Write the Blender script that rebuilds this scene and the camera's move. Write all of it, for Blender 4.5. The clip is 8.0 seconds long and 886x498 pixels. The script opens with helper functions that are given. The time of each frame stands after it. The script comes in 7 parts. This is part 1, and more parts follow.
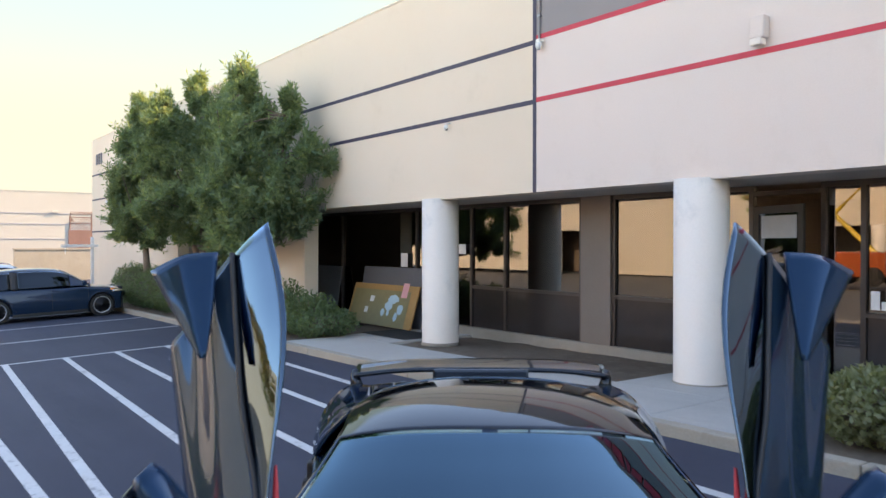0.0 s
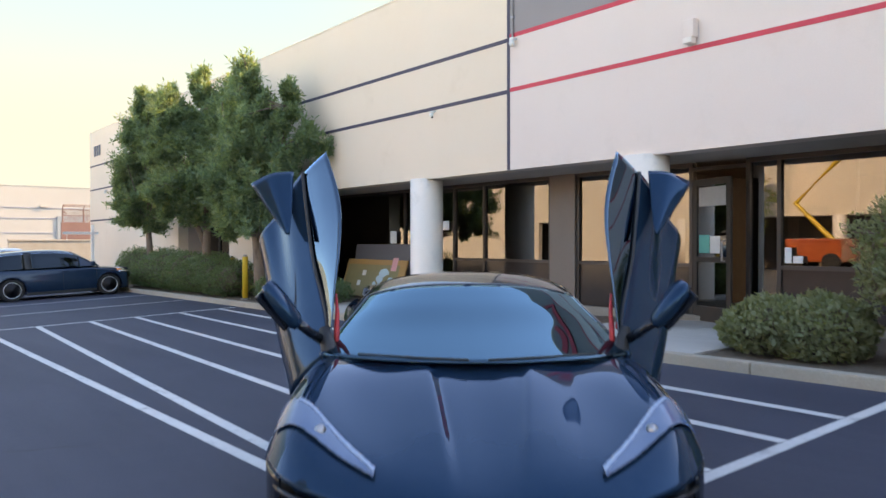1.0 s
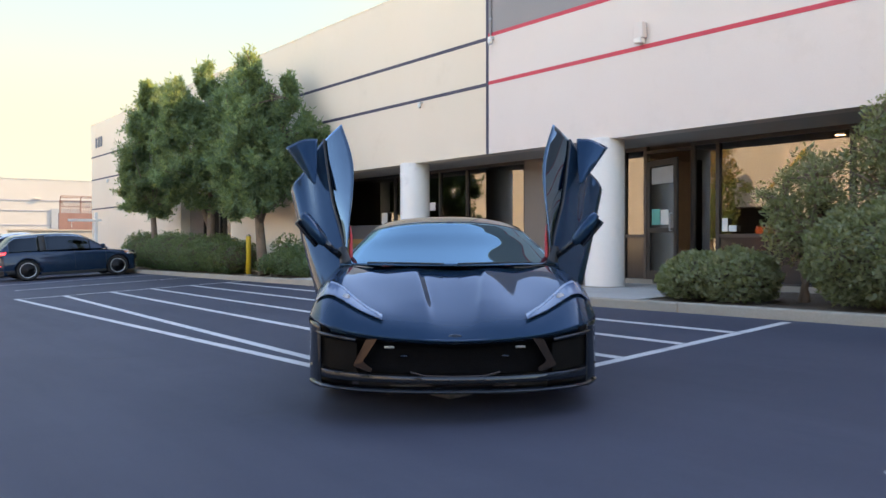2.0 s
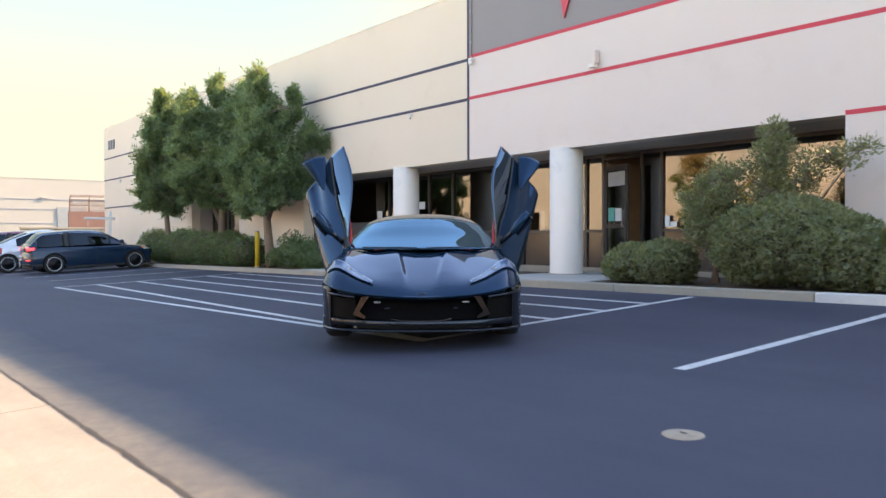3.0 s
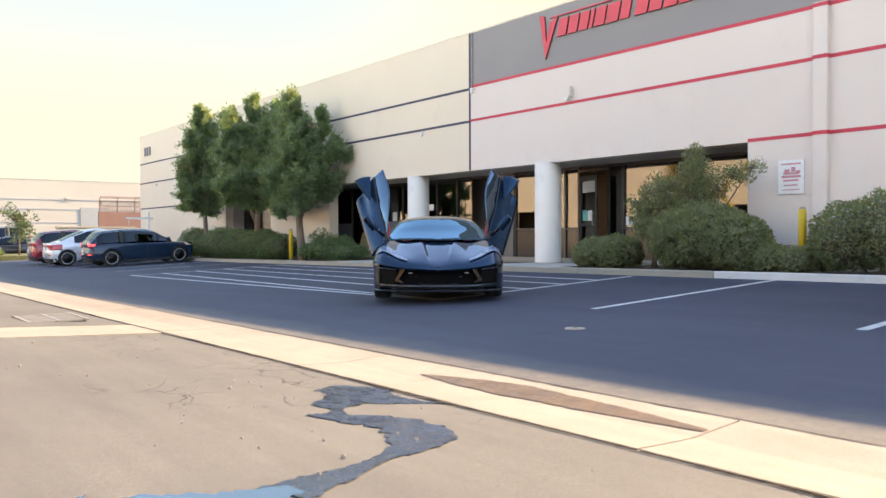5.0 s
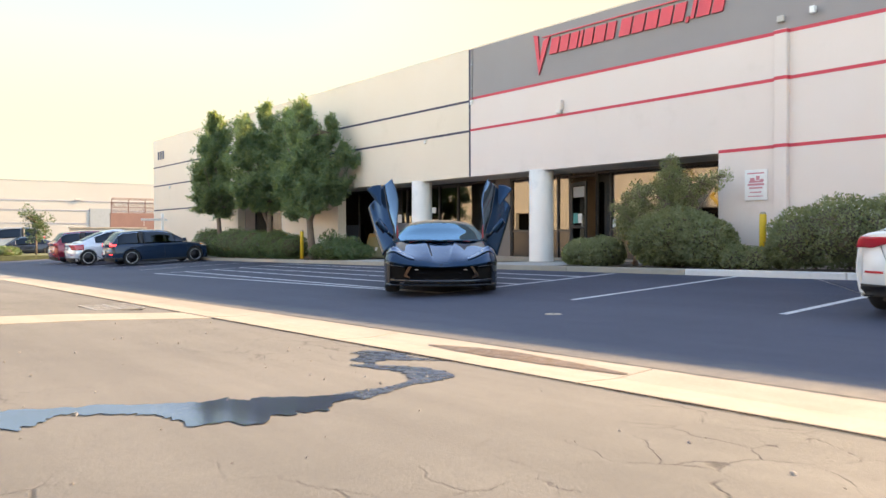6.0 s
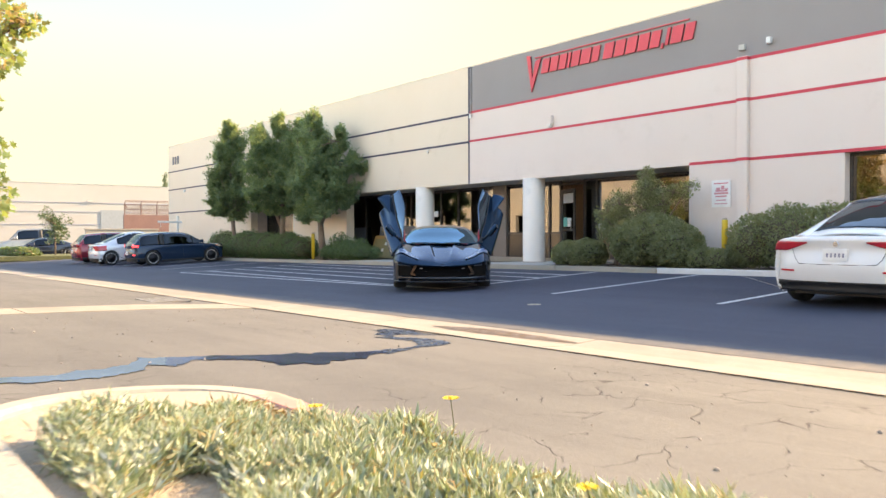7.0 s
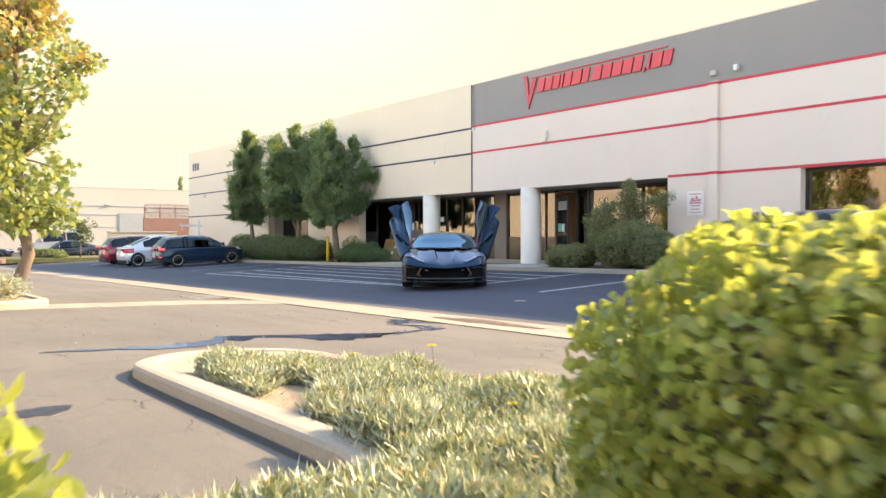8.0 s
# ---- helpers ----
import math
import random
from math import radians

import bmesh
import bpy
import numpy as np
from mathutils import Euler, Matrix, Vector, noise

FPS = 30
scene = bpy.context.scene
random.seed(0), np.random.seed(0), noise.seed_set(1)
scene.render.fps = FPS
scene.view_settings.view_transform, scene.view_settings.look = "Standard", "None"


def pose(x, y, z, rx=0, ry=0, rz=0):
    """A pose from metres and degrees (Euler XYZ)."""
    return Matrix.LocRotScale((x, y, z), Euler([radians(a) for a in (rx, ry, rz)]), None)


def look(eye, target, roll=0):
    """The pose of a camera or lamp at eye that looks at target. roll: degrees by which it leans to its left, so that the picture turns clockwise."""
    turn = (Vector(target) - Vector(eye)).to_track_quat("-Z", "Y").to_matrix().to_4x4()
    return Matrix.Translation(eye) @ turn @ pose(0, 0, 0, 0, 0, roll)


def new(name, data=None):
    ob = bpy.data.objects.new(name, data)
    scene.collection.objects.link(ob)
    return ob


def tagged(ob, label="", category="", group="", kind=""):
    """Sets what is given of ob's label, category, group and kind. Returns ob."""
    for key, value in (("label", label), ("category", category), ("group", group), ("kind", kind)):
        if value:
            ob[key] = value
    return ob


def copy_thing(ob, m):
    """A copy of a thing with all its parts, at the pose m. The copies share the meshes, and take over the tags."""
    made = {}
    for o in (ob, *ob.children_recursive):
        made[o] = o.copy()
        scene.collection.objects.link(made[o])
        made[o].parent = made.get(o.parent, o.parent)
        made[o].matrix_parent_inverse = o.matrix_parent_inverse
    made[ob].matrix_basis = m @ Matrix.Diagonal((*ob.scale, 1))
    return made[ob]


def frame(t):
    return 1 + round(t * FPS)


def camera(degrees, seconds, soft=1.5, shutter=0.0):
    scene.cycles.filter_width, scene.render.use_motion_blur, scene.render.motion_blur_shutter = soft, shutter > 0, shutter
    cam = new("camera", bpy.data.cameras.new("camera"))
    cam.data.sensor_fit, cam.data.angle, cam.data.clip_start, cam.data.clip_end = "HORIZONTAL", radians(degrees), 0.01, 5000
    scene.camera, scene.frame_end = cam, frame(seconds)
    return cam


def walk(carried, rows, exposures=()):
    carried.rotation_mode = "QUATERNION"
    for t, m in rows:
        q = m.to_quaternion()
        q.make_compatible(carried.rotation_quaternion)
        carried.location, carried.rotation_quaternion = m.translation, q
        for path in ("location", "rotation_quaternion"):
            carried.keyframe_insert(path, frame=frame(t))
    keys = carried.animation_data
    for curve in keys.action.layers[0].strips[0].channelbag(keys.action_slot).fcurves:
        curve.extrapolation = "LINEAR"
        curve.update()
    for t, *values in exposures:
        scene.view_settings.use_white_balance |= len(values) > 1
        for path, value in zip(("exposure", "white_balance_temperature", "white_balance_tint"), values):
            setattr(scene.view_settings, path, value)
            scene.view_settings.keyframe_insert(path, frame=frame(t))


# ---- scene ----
cam = camera(60.0, 8.0, soft=1.5, shutter=0.35)
PATH = [
    (0, (8.404, -8.016, 1.929), (6.8035, -6.817, 1.915), -0.0),
    (0.5, (9.02, -8.569, 1.786), (7.4335, -7.3505, 1.769), -0.1),
    (1, (9.782, -9.127, 1.461), (8.209, -7.893, 1.442), -0.1),
    (1.5, (10.441, -9.657, 1.197), (8.88, -8.408, 1.173), -0.1),
    (3, (13.096, -11.408, 0.994), (11.545, -10.146, 0.959), -0.2),
    (3.5, (14.148, -12.182, 0.971), (12.597, -10.919, 0.939), -0.2),
    (4, (14.923, -12.936, 0.947), (13.37, -11.675, 0.914), -0.3),
    (4.5, (15.517, -13.471, 0.931), (13.962, -12.213, 0.895), -0.3),
    (6, (17.4, -15.016, 0.957), (15.841, -13.764, 0.921), -0.2),
    (6.5, (18.235, -15.665, 1.008), (16.675, -14.414, 0.972), -0.3),
    (7, (19.03, -16.295, 1.018), (17.467, -15.047, 0.983), -0.2),
    (7.5, (19.859, -16.961, 1.09), (18.294, -15.716, 1.055), -0.3),
    (8, (20.83, -17.523, 1.125), (19.251, -16.294, 1.093), -0.2),
]
walk(cam, [(t, look(eye, target, roll)) for t, eye, target, roll in PATH],
     exposures=[(0.0, 1.64, 8200, 15), (3.0, 1.65, 8200, 14), (8.0, 1.76, 8900, 12)])

# ---- daylight ----
SUN_AZ, SUN_EL = 15.0, 32.6      # degrees from +y towards +x, and above the horizon
world = bpy.data.worlds.new("sky")
scene.world = world
world.use_nodes = True
wn = world.node_tree
sky = wn.nodes.new("ShaderNodeTexSky")
sky.sky_type, sky.sun_disc = "NISHITA", False
sky.sun_elevation, sky.sun_rotation = radians(SUN_EL), radians(SUN_AZ)
sky.air_density, sky.dust_density, sky.ozone_density = 1.0, 0.3, 1.5
wn.nodes["Background"].inputs["Strength"].default_value = 0.24
wn.links.new(sky.outputs["Color"], wn.nodes["Background"].inputs["Color"])
sun = new("sun", bpy.data.lights.new("sun", "SUN"))
sun.data.energy, sun.data.angle, sun.data.color = 4.6, radians(0.45), (1.0, 0.80, 0.55)
_e, _a = radians(SUN_EL), radians(SUN_AZ)
sun_way = Vector((math.sin(_a) * math.cos(_e), math.cos(_a) * math.cos(_e), math.sin(_e)))
sun.matrix_world = look(sun_way * 60, (0, 0, 0))


# ---- materials ----
def base_nodes(name):
    m = bpy.data.materials.new(name)
    m.use_nodes = True
    nt = m.node_tree
    return m, nt, nt.nodes["Principled BSDF"]


def put(nt, kind, **values):
    n = nt.nodes.new(kind)
    for key, v in values.items():
        n.inputs[key.replace("_", " ")].default_value = v
    return n


def coords(nt, scale=(1, 1, 1), kind="Object"):
    tc = nt.nodes.new("ShaderNodeTexCoord")
    mp = nt.nodes.new("ShaderNodeMapping")
    mp.inputs["Scale"].default_value = scale
    nt.links.new(tc.outputs[kind], mp.inputs["Vector"])
    return mp.outputs["Vector"]


def noise_fac(nt, vec, scale, detail=4.0, rough=0.6, lo=0.3, hi=0.7):
    n = put(nt, "ShaderNodeTexNoise", Scale=scale, Detail=detail, Roughness=rough)
    nt.links.new(vec, n.inputs["Vector"])
    r = nt.nodes.new("ShaderNodeMapRange")
    r.inputs["From Min"].default_value, r.inputs["From Max"].default_value = lo, hi
    nt.links.new(n.outputs["Fac"], r.inputs["Value"])
    return r.outputs["Result"]


def blend(nt, fac, a, b, how="MIX"):
    n = nt.nodes.new("ShaderNodeMix")
    n.data_type, n.blend_type = "RGBA", how
    for s, v in ((n.inputs[0], fac), (n.inputs[6], a), (n.inputs[7], b)):
        if isinstance(v, (int, float)):
            s.default_value = v
        elif isinstance(v, tuple):
            s.default_value = (*v, 1.0)
        else:
            nt.links.new(v, s)
    return n.outputs[2]


def bumped(nt, bsdf, height, strength, dist):
    b = nt.nodes.new("ShaderNodeBump")
    b.inputs["Strength"].default_value, b.inputs["Distance"].default_value = strength, dist
    nt.links.new(height, b.inputs["Height"])
    nt.links.new(b.outputs["Normal"], bsdf.inputs["Normal"])


def surface(name, a, b, big=0.5, fine=30.0, rough=0.8, bump=0.2, bump_mm=3.0, stain=None, metal=0.0, fine_amt=0.25, kind="Object", scale=(1, 1, 1), coat=0.0, spec=0.5):
    """A worn solid surface: two colours mixed on a large scale, fine grain, relief and, if wished, stains."""
    m, nt, p = base_nodes(name)
    v = coords(nt, scale, kind)
    col = blend(nt, noise_fac(nt, v, big, 5.0, 0.65), a, b)
    grain = noise_fac(nt, v, fine, 3.0, 0.7, 0.25, 0.75)
    dark = tuple(c * (1 - fine_amt) for c in a)
    col = blend(nt, blend_fac(nt, grain, 0.55), col, dark) if fine_amt else col
    if stain:
        s = noise_fac(nt, v, big * 2.7, 6.0, 0.7, 0.56, 0.72)
        col = blend(nt, s, col, stain)
    nt.links.new(col, p.inputs["Base Color"])
    p.inputs["Roughness"].default_value, p.inputs["Metallic"].default_value = rough, metal
    p.inputs["Coat Weight"].default_value = coat
    p.inputs["Specular IOR Level"].default_value = spec
    if bump:
        bumped(nt, p, grain, bump, bump_mm / 1000)
    return m


def blend_fac(nt, value, k):
    n = nt.nodes.new("ShaderNodeMath")
    n.operation = "MULTIPLY"
    nt.links.new(value, n.inputs[0])
    n.inputs[1].default_value = k
    return n.outputs[0]


def math_node(nt, op, a, b=None, clamp=False):
    n = nt.nodes.new("ShaderNodeMath")
    n.operation, n.use_clamp = op, clamp
    for s, v in zip(n.inputs, (a, b)):
        if v is None:
            continue
        if isinstance(v, (int, float)):
            s.default_value = v
        else:
            nt.links.new(v, s)
    return n.outputs[0]


def plain(name, col, rough=0.5, metal=0.0, coat=0.0, emit=0.0, spec=0.5, var=0.12):
    m, nt, p = base_nodes(name)
    v = coords(nt)
    c = blend(nt, noise_fac(nt, v, 6.0, 4.0), col, tuple(x * (1 - var) for x in col))
    nt.links.new(c, p.inputs["Base Color"])
    p.inputs["Roughness"].default_value, p.inputs["Metallic"].default_value = rough, metal
    p.inputs["Coat Weight"].default_value, p.inputs["Coat Roughness"].default_value = coat, 0.03
    p.inputs["Specular IOR Level"].default_value = spec
    if emit:
        p.inputs["Emission Color"].default_value = (*col, 1)
        p.inputs["Emission Strength"].default_value = emit
    return m


def paint(name, col, flake=0.0, rough=0.22, coat_ior=1.5, sheen=None):
    """Car lacquer: a base coat under a clear one, with a little orange peel and dust."""
    m, nt, p = base_nodes(name)
    v = coords(nt)
    dust = noise_fac(nt, v, 3.0, 5.0, 0.7, 0.35, 0.8)
    c = blend(nt, blend_fac(nt, dust, 0.12), col, tuple(min(1.0, x * 0.8 + 0.06) for x in col))
    nt.links.new(c, p.inputs["Base Color"])
    p.inputs["Metallic"].default_value = flake
    p.inputs["Roughness"].default_value = rough
    p.inputs["Coat Weight"].default_value, p.inputs["Coat Roughness"].default_value = 1.0, 0.02
    p.inputs["Coat IOR"].default_value = coat_ior
    p.inputs["Specular IOR Level"].default_value = 0.15
    if sheen:                          # one deep layer of blue-black lacquer instead of a clear coat; sheen imitates blue sky in its reflections
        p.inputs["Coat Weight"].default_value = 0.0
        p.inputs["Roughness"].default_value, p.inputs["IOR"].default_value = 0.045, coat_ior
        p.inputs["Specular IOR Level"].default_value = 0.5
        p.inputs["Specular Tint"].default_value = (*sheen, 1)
    return m


def pane(name, tint, gloss_ior=1.5, rough=0.0, sheen=(1.0, 1.0, 1.0)):
    """Tinted glass: clear light goes through tinted, the rest is mirrored by Fresnel."""
    m, nt, p = base_nodes(name)
    nt.nodes.remove(p)
    tr = nt.nodes.new("ShaderNodeBsdfTransparent")
    tr.inputs["Color"].default_value = (*tint, 1)
    gl = nt.nodes.new("ShaderNodeBsdfGlossy")
    gl.inputs["Roughness"].default_value = rough
    gl.inputs["Color"].default_value = (*sheen, 1)
    fr = nt.nodes.new("ShaderNodeFresnel")
    fr.inputs["IOR"].default_value = gloss_ior
    mx = nt.nodes.new("ShaderNodeMixShader")
    nt.links.new(fr.outputs[0], mx.inputs[0])
    nt.links.new(tr.outputs[0], mx.inputs[1])
    nt.links.new(gl.outputs[0], mx.inputs[2])
    nt.links.new(mx.outputs[0], nt.nodes["Material Output"].inputs["Surface"])
    return m


def leafy(name, a, b, c, gloss=0.45, trans=0.35):
    """Leaves: each one its own tone between three, a little light shining through."""
    m, nt, p = base_nodes(name)
    g = nt.nodes.new("ShaderNodeNewGeometry")
    ramp = nt.nodes.new("ShaderNodeValToRGB")
    ramp.color_ramp.elements[0].color, ramp.color_ramp.elements[1].color = (*a, 1), (*c, 1)
    mid = ramp.color_ramp.elements.new(0.55)
    mid.color = (*b, 1)
    nt.links.new(g.outputs["Random Per Island"], ramp.inputs["Fac"])
    v = coords(nt)
    col = blend(nt, blend_fac(nt, noise_fac(nt, v, 1.6, 3.0), 0.45), ramp.outputs["Color"], a)
    nt.links.new(col, p.inputs["Base Color"])
    p.inputs["Roughness"].default_value = gloss
    t = nt.nodes.new("ShaderNodeBsdfTranslucent")
    light = blend(nt, 0.5, col, (0.55, 0.6, 0.08), "MIX")
    nt.links.new(light, t.inputs["Color"])
    mx = nt.nodes.new("ShaderNodeMixShader")
    mx.inputs[0].default_value = trans
    nt.links.new(p.outputs[0], mx.inputs[1])
    nt.links.new(t.outputs[0], mx.inputs[2])
    nt.links.new(mx.outputs[0], nt.nodes["Material Output"].inputs["Surface"])
    return m


def cracked(name, a, b, stain, crack_col, big, crack_scale, crack_w, mask_lo, mask_hi, fine=60.0, rough=0.85, bump_mm=4.0, broken=0.0, dust=None):
    """Paving with wandering cracks where an uneven mask lets them show."""
    m, nt, p = base_nodes(name)
    v = coords(nt)
    col = blend(nt, noise_fac(nt, v, big, 6.0, 0.7, 0.32, 0.68), a, b)
    streak = coords(nt, (0.15, 1.4, 1))
    col = blend(nt, blend_fac(nt, noise_fac(nt, streak, 0.9, 5.0, 0.7, 0.42, 0.72), 0.65), col, stain)
    grain = noise_fac(nt, v, fine, 4.0, 0.8, 0.3, 0.72)
    col = blend(nt, blend_fac(nt, grain, 0.35), col, tuple(x * 0.45 for x in a))
    stones = noise_fac(nt, v, fine * 2.2, 2.0, 0.9, 0.6, 0.72)
    col = blend(nt, blend_fac(nt, stones, 0.45), col, tuple(min(1, x * 1.7) for x in b))
    wob = nt.nodes.new("ShaderNodeTexNoise")
    wob.inputs["Scale"].default_value, wob.inputs["Detail"].default_value = 2.2, 5.0
    nt.links.new(v, wob.inputs["Vector"])
    add = nt.nodes.new("ShaderNodeVectorMath")
    add.operation = "MULTIPLY_ADD"
    nt.links.new(wob.outputs["Color"], add.inputs[0])
    add.inputs[1].default_value = (0.45, 0.45, 0.0)
    nt.links.new(v, add.inputs[2])
    vor = nt.nodes.new("ShaderNodeTexVoronoi")
    vor.feature = "DISTANCE_TO_EDGE"
    vor.inputs["Scale"].default_value = crack_scale
    nt.links.new(add.outputs[0], vor.inputs["Vector"])
    line = nt.nodes.new("ShaderNodeMapRange")
    line.inputs["From Min"].default_value, line.inputs["From Max"].default_value = crack_w, crack_w * 0.3
    nt.links.new(vor.outputs["Distance"], line.inputs["Value"])
    mask = noise_fac(nt, v, 0.33, 4.0, 0.6, mask_lo, mask_hi)
    crack = math_node(nt, "MULTIPLY", line.outputs["Result"], mask, True)
    if broken:                         # lengths that have closed up again, and a few short deep ones
        stretch = coords(nt, (0.55, 1.5, 1))
        gap = noise_fac(nt, stretch, 2.4, 3.0, 0.6, 0.46, 0.56)
        crack = math_node(nt, "MULTIPLY", crack, math_node(nt, "ADD", math_node(nt, "MULTIPLY", gap, broken), 1.0 - broken), True)
    col = blend(nt, blend_fac(nt, crack, 0.85), col, crack_col)
    if dust:                           # paler dusty band painting in sunlight: to y = dust[0], fading over dust[1]
        sep = nt.nodes.new("ShaderNodeSeparateXYZ")
        nt.links.new(add.outputs[0], sep.inputs[0])
        away = nt.nodes.new("ShaderNodeMapRange")
        away.inputs["From Min"].default_value, away.inputs["From Max"].default_value = dust[0] + 0.225 + dust[1], dust[0] + 0.225
        nt.links.new(sep.outputs["Y"], away.inputs["Value"])
        speck = math_node(nt, "ADD", math_node(nt, "MULTIPLY", noise_fac(nt, v, 9.0, 5.0, 0.7, 0.3, 0.7), 0.5), 0.5)
        col = blend(nt, math_node(nt, "MULTIPLY", away.outputs["Result"], speck, True), col, dust[2])
    nt.links.new(col, p.inputs["Base Color"])
    p.inputs["Roughness"].default_value = rough
    height = math_node(nt, "SUBTRACT", blend_fac(nt, grain, 0.35), crack)
    bumped(nt, p, height, 0.6, bump_mm / 1000)
    return m


M_STUCCO_L = surface("stucco_beige", (0.675, 0.565, 0.445), (0.71, 0.60, 0.485), 0.35, 55, 0.9, 0.35, 2.5, (0.63, 0.525, 0.41), fine_amt=0.10)
M_STUCCO_R = surface("stucco_grey_white", (0.655, 0.56, 0.505), (0.69, 0.595, 0.54), 0.35, 55, 0.9, 0.35, 2.5, (0.61, 0.52, 0.465), fine_amt=0.10)
M_STUCCO_G = surface("stucco_dark_grey", (0.25, 0.225, 0.225), (0.28, 0.255, 0.25), 0.4, 55, 0.9, 0.35, 2.5, fine_amt=0.12)
M_LINE_RED = plain("red_reveal", (0.55, 0.035, 0.06), 0.6)
M_LINE_BLK = plain("dark_reveal", (0.035, 0.03, 0.06), 0.6)
M_COLUMN = surface("column_paint", (0.70, 0.64, 0.58), (0.73, 0.67, 0.61), 0.8, 40, 0.75, 0.3, 2.0, (0.58, 0.54, 0.5), fine_amt=0.08)
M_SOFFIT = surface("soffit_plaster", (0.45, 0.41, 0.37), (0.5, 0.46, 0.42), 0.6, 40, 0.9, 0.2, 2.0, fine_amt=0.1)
# its last entry paints the sunlit strip by the gutter paler, as dusty asphalt
M_ASPHALT = cracked("asphalt_sealed", (0.019, 0.025, 0.048), (0.038, 0.044, 0.074), (0.050, 0.058, 0.088), (0.012, 0.012, 0.014), 0.25, 0.22, 0.006, 0.62, 0.75, 70, 0.78, 3.0, dust=(-10.24, 0.75, (0.150, 0.135, 0.115)))
M_ASPHALT_OLD = cracked("asphalt_worn", (0.108, 0.103, 0.097), (0.165, 0.155, 0.141), (0.084, 0.079, 0.074), (0.022, 0.019, 0.018), 0.3, 2.2, 0.013, 0.44, 0.56, 55, 0.88, 8.0, 0.85)
M_CONCRETE = cracked("concrete_gutter", (0.27, 0.235, 0.195), (0.36, 0.315, 0.265), (0.20, 0.17, 0.14), (0.12, 0.10, 0.09), 1.4, 0.35, 0.004, 0.66, 0.76, 60, 0.85, 2.0)
M_WALKWAY = cracked("concrete_walk", (0.42, 0.40, 0.375), (0.48, 0.46, 0.43), (0.36, 0.34, 0.32), (0.16, 0.15, 0.14), 0.5, 0.3, 0.004, 0.55, 0.7, 50, 0.88, 1.5)
M_KERB = surface("kerb_concrete", (0.34, 0.30, 0.245), (0.41, 0.365, 0.30), 1.2, 40, 0.88, 0.5, 4.0, (0.30, 0.26, 0.21))
M_KERB_WHITE = surface("kerb_white_paint", (0.70, 0.68, 0.66), (0.60, 0.57, 0.54), 1.6, 40, 0.8, 0.4, 3.0, (0.45, 0.42, 0.39))
M_KERB_RED = surface("kerb_red_paint", (0.44, 0.20, 0.16), (0.47, 0.31, 0.25), 2.5, 40, 0.8, 0.4, 3.0, (0.45, 0.38, 0.31))
M_MULCH = surface("bark_mulch", (0.13, 0.095, 0.070), (0.21, 0.155, 0.115), 3.0, 45, 0.95, 1.0, 18.0, (0.27, 0.21, 0.155))
M_SOIL = surface("dry_soil", (0.34, 0.26, 0.185), (0.42, 0.335, 0.25), 2.5, 35, 0.95, 1.0, 14.0, (0.25, 0.18, 0.125))
M_SAND = surface("pale_sand", (0.37, 0.30, 0.225), (0.44, 0.365, 0.28), 2.0, 50, 0.95, 0.6, 6.0, (0.30, 0.235, 0.17))
M_STRIPE = surface("stripe_paint", (0.62, 0.62, 0.62), (0.52, 0.52, 0.53), 2.0, 35, 0.7, 0.4, 1.5, (0.22, 0.22, 0.23), fine_amt=0.35)
M_FRAME = plain("bronze_frame", (0.045, 0.036, 0.032), 0.45, 0.3)
M_GLASS = pane("storefront_glass", (0.36, 0.31, 0.27), 2.15)
M_SPANDREL = plain("dark_lower_panel", (0.035, 0.028, 0.026), 0.12)
M_BROWN = surface("brown_panel", (0.15, 0.12, 0.10), (0.17, 0.14, 0.12), 0.7, 30, 0.6, 0.1, 1.0, fine_amt=0.08)
M_ROOM = plain("dim_room_paint", (0.42, 0.35, 0.31), 0.9)
M_WHITE = plain("white_plastic", (0.72, 0.72, 0.70), 0.45)
M_BLACK = plain("black_plastic", (0.012, 0.012, 0.013), 0.35)
M_RUBBER = surface("tyre_rubber", (0.016, 0.016, 0.017), (0.024, 0.024, 0.025), 4, 60, 0.85, 0.3, 1.0)
M_RUST = surface("rusty_steel", (0.10, 0.06, 0.045), (0.14, 0.09, 0.065), 4, 40, 0.8, 0.4, 2.0)
M_STEEL = plain("bare_steel", (0.35, 0.35, 0.36), 0.35, 0.9)
M_LIGHT = plain("downlight", (1.0, 0.85, 0.6), 0.5, emit=22.0)


# ---- mesh helpers ----
def raw(name, verts, faces, mats, parent=None, label="", smooth=False, index=None):
    me = bpy.data.meshes.new(name)
    me.from_pydata([tuple(map(float, v)) for v in verts], [], [tuple(map(int, f)) for f in faces])
    for m in mats if isinstance(mats, (list, tuple)) else [mats]:
        me.materials.append(m)
    if index is not None:
        me.polygons.foreach_set("material_index", np.asarray(index, dtype=np.int32))
    if smooth:
        me.polygons.foreach_set("use_smooth", np.ones(len(me.polygons), dtype=bool))
    me.update()
    ob = new(name, me)
    if parent is not None:
        ob.parent = parent
    if label:
        tagged(ob, label)
    return ob


def part(name, bm, material, parent=None, label="", smooth=False):
    me = bpy.data.meshes.new(name)
    bmesh.ops.recalc_face_normals(bm, faces=bm.faces)
    bm.to_mesh(me)
    bm.free()
    for m in material if isinstance(material, (list, tuple)) else [material]:
        me.materials.append(m)
    if smooth:
        me.polygons.foreach_set("use_smooth", np.ones(len(me.polygons), dtype=bool))
    ob = new(name, me)
    if parent is not None:
        ob.parent = parent
    if label:
        tagged(ob, label)
    return ob


def thing(name, m, label, category, group="", kind=""):
    e = new(name)
    e.empty_display_size = 0.1
    e.matrix_world = m
    return tagged(e, label, category, group, kind)


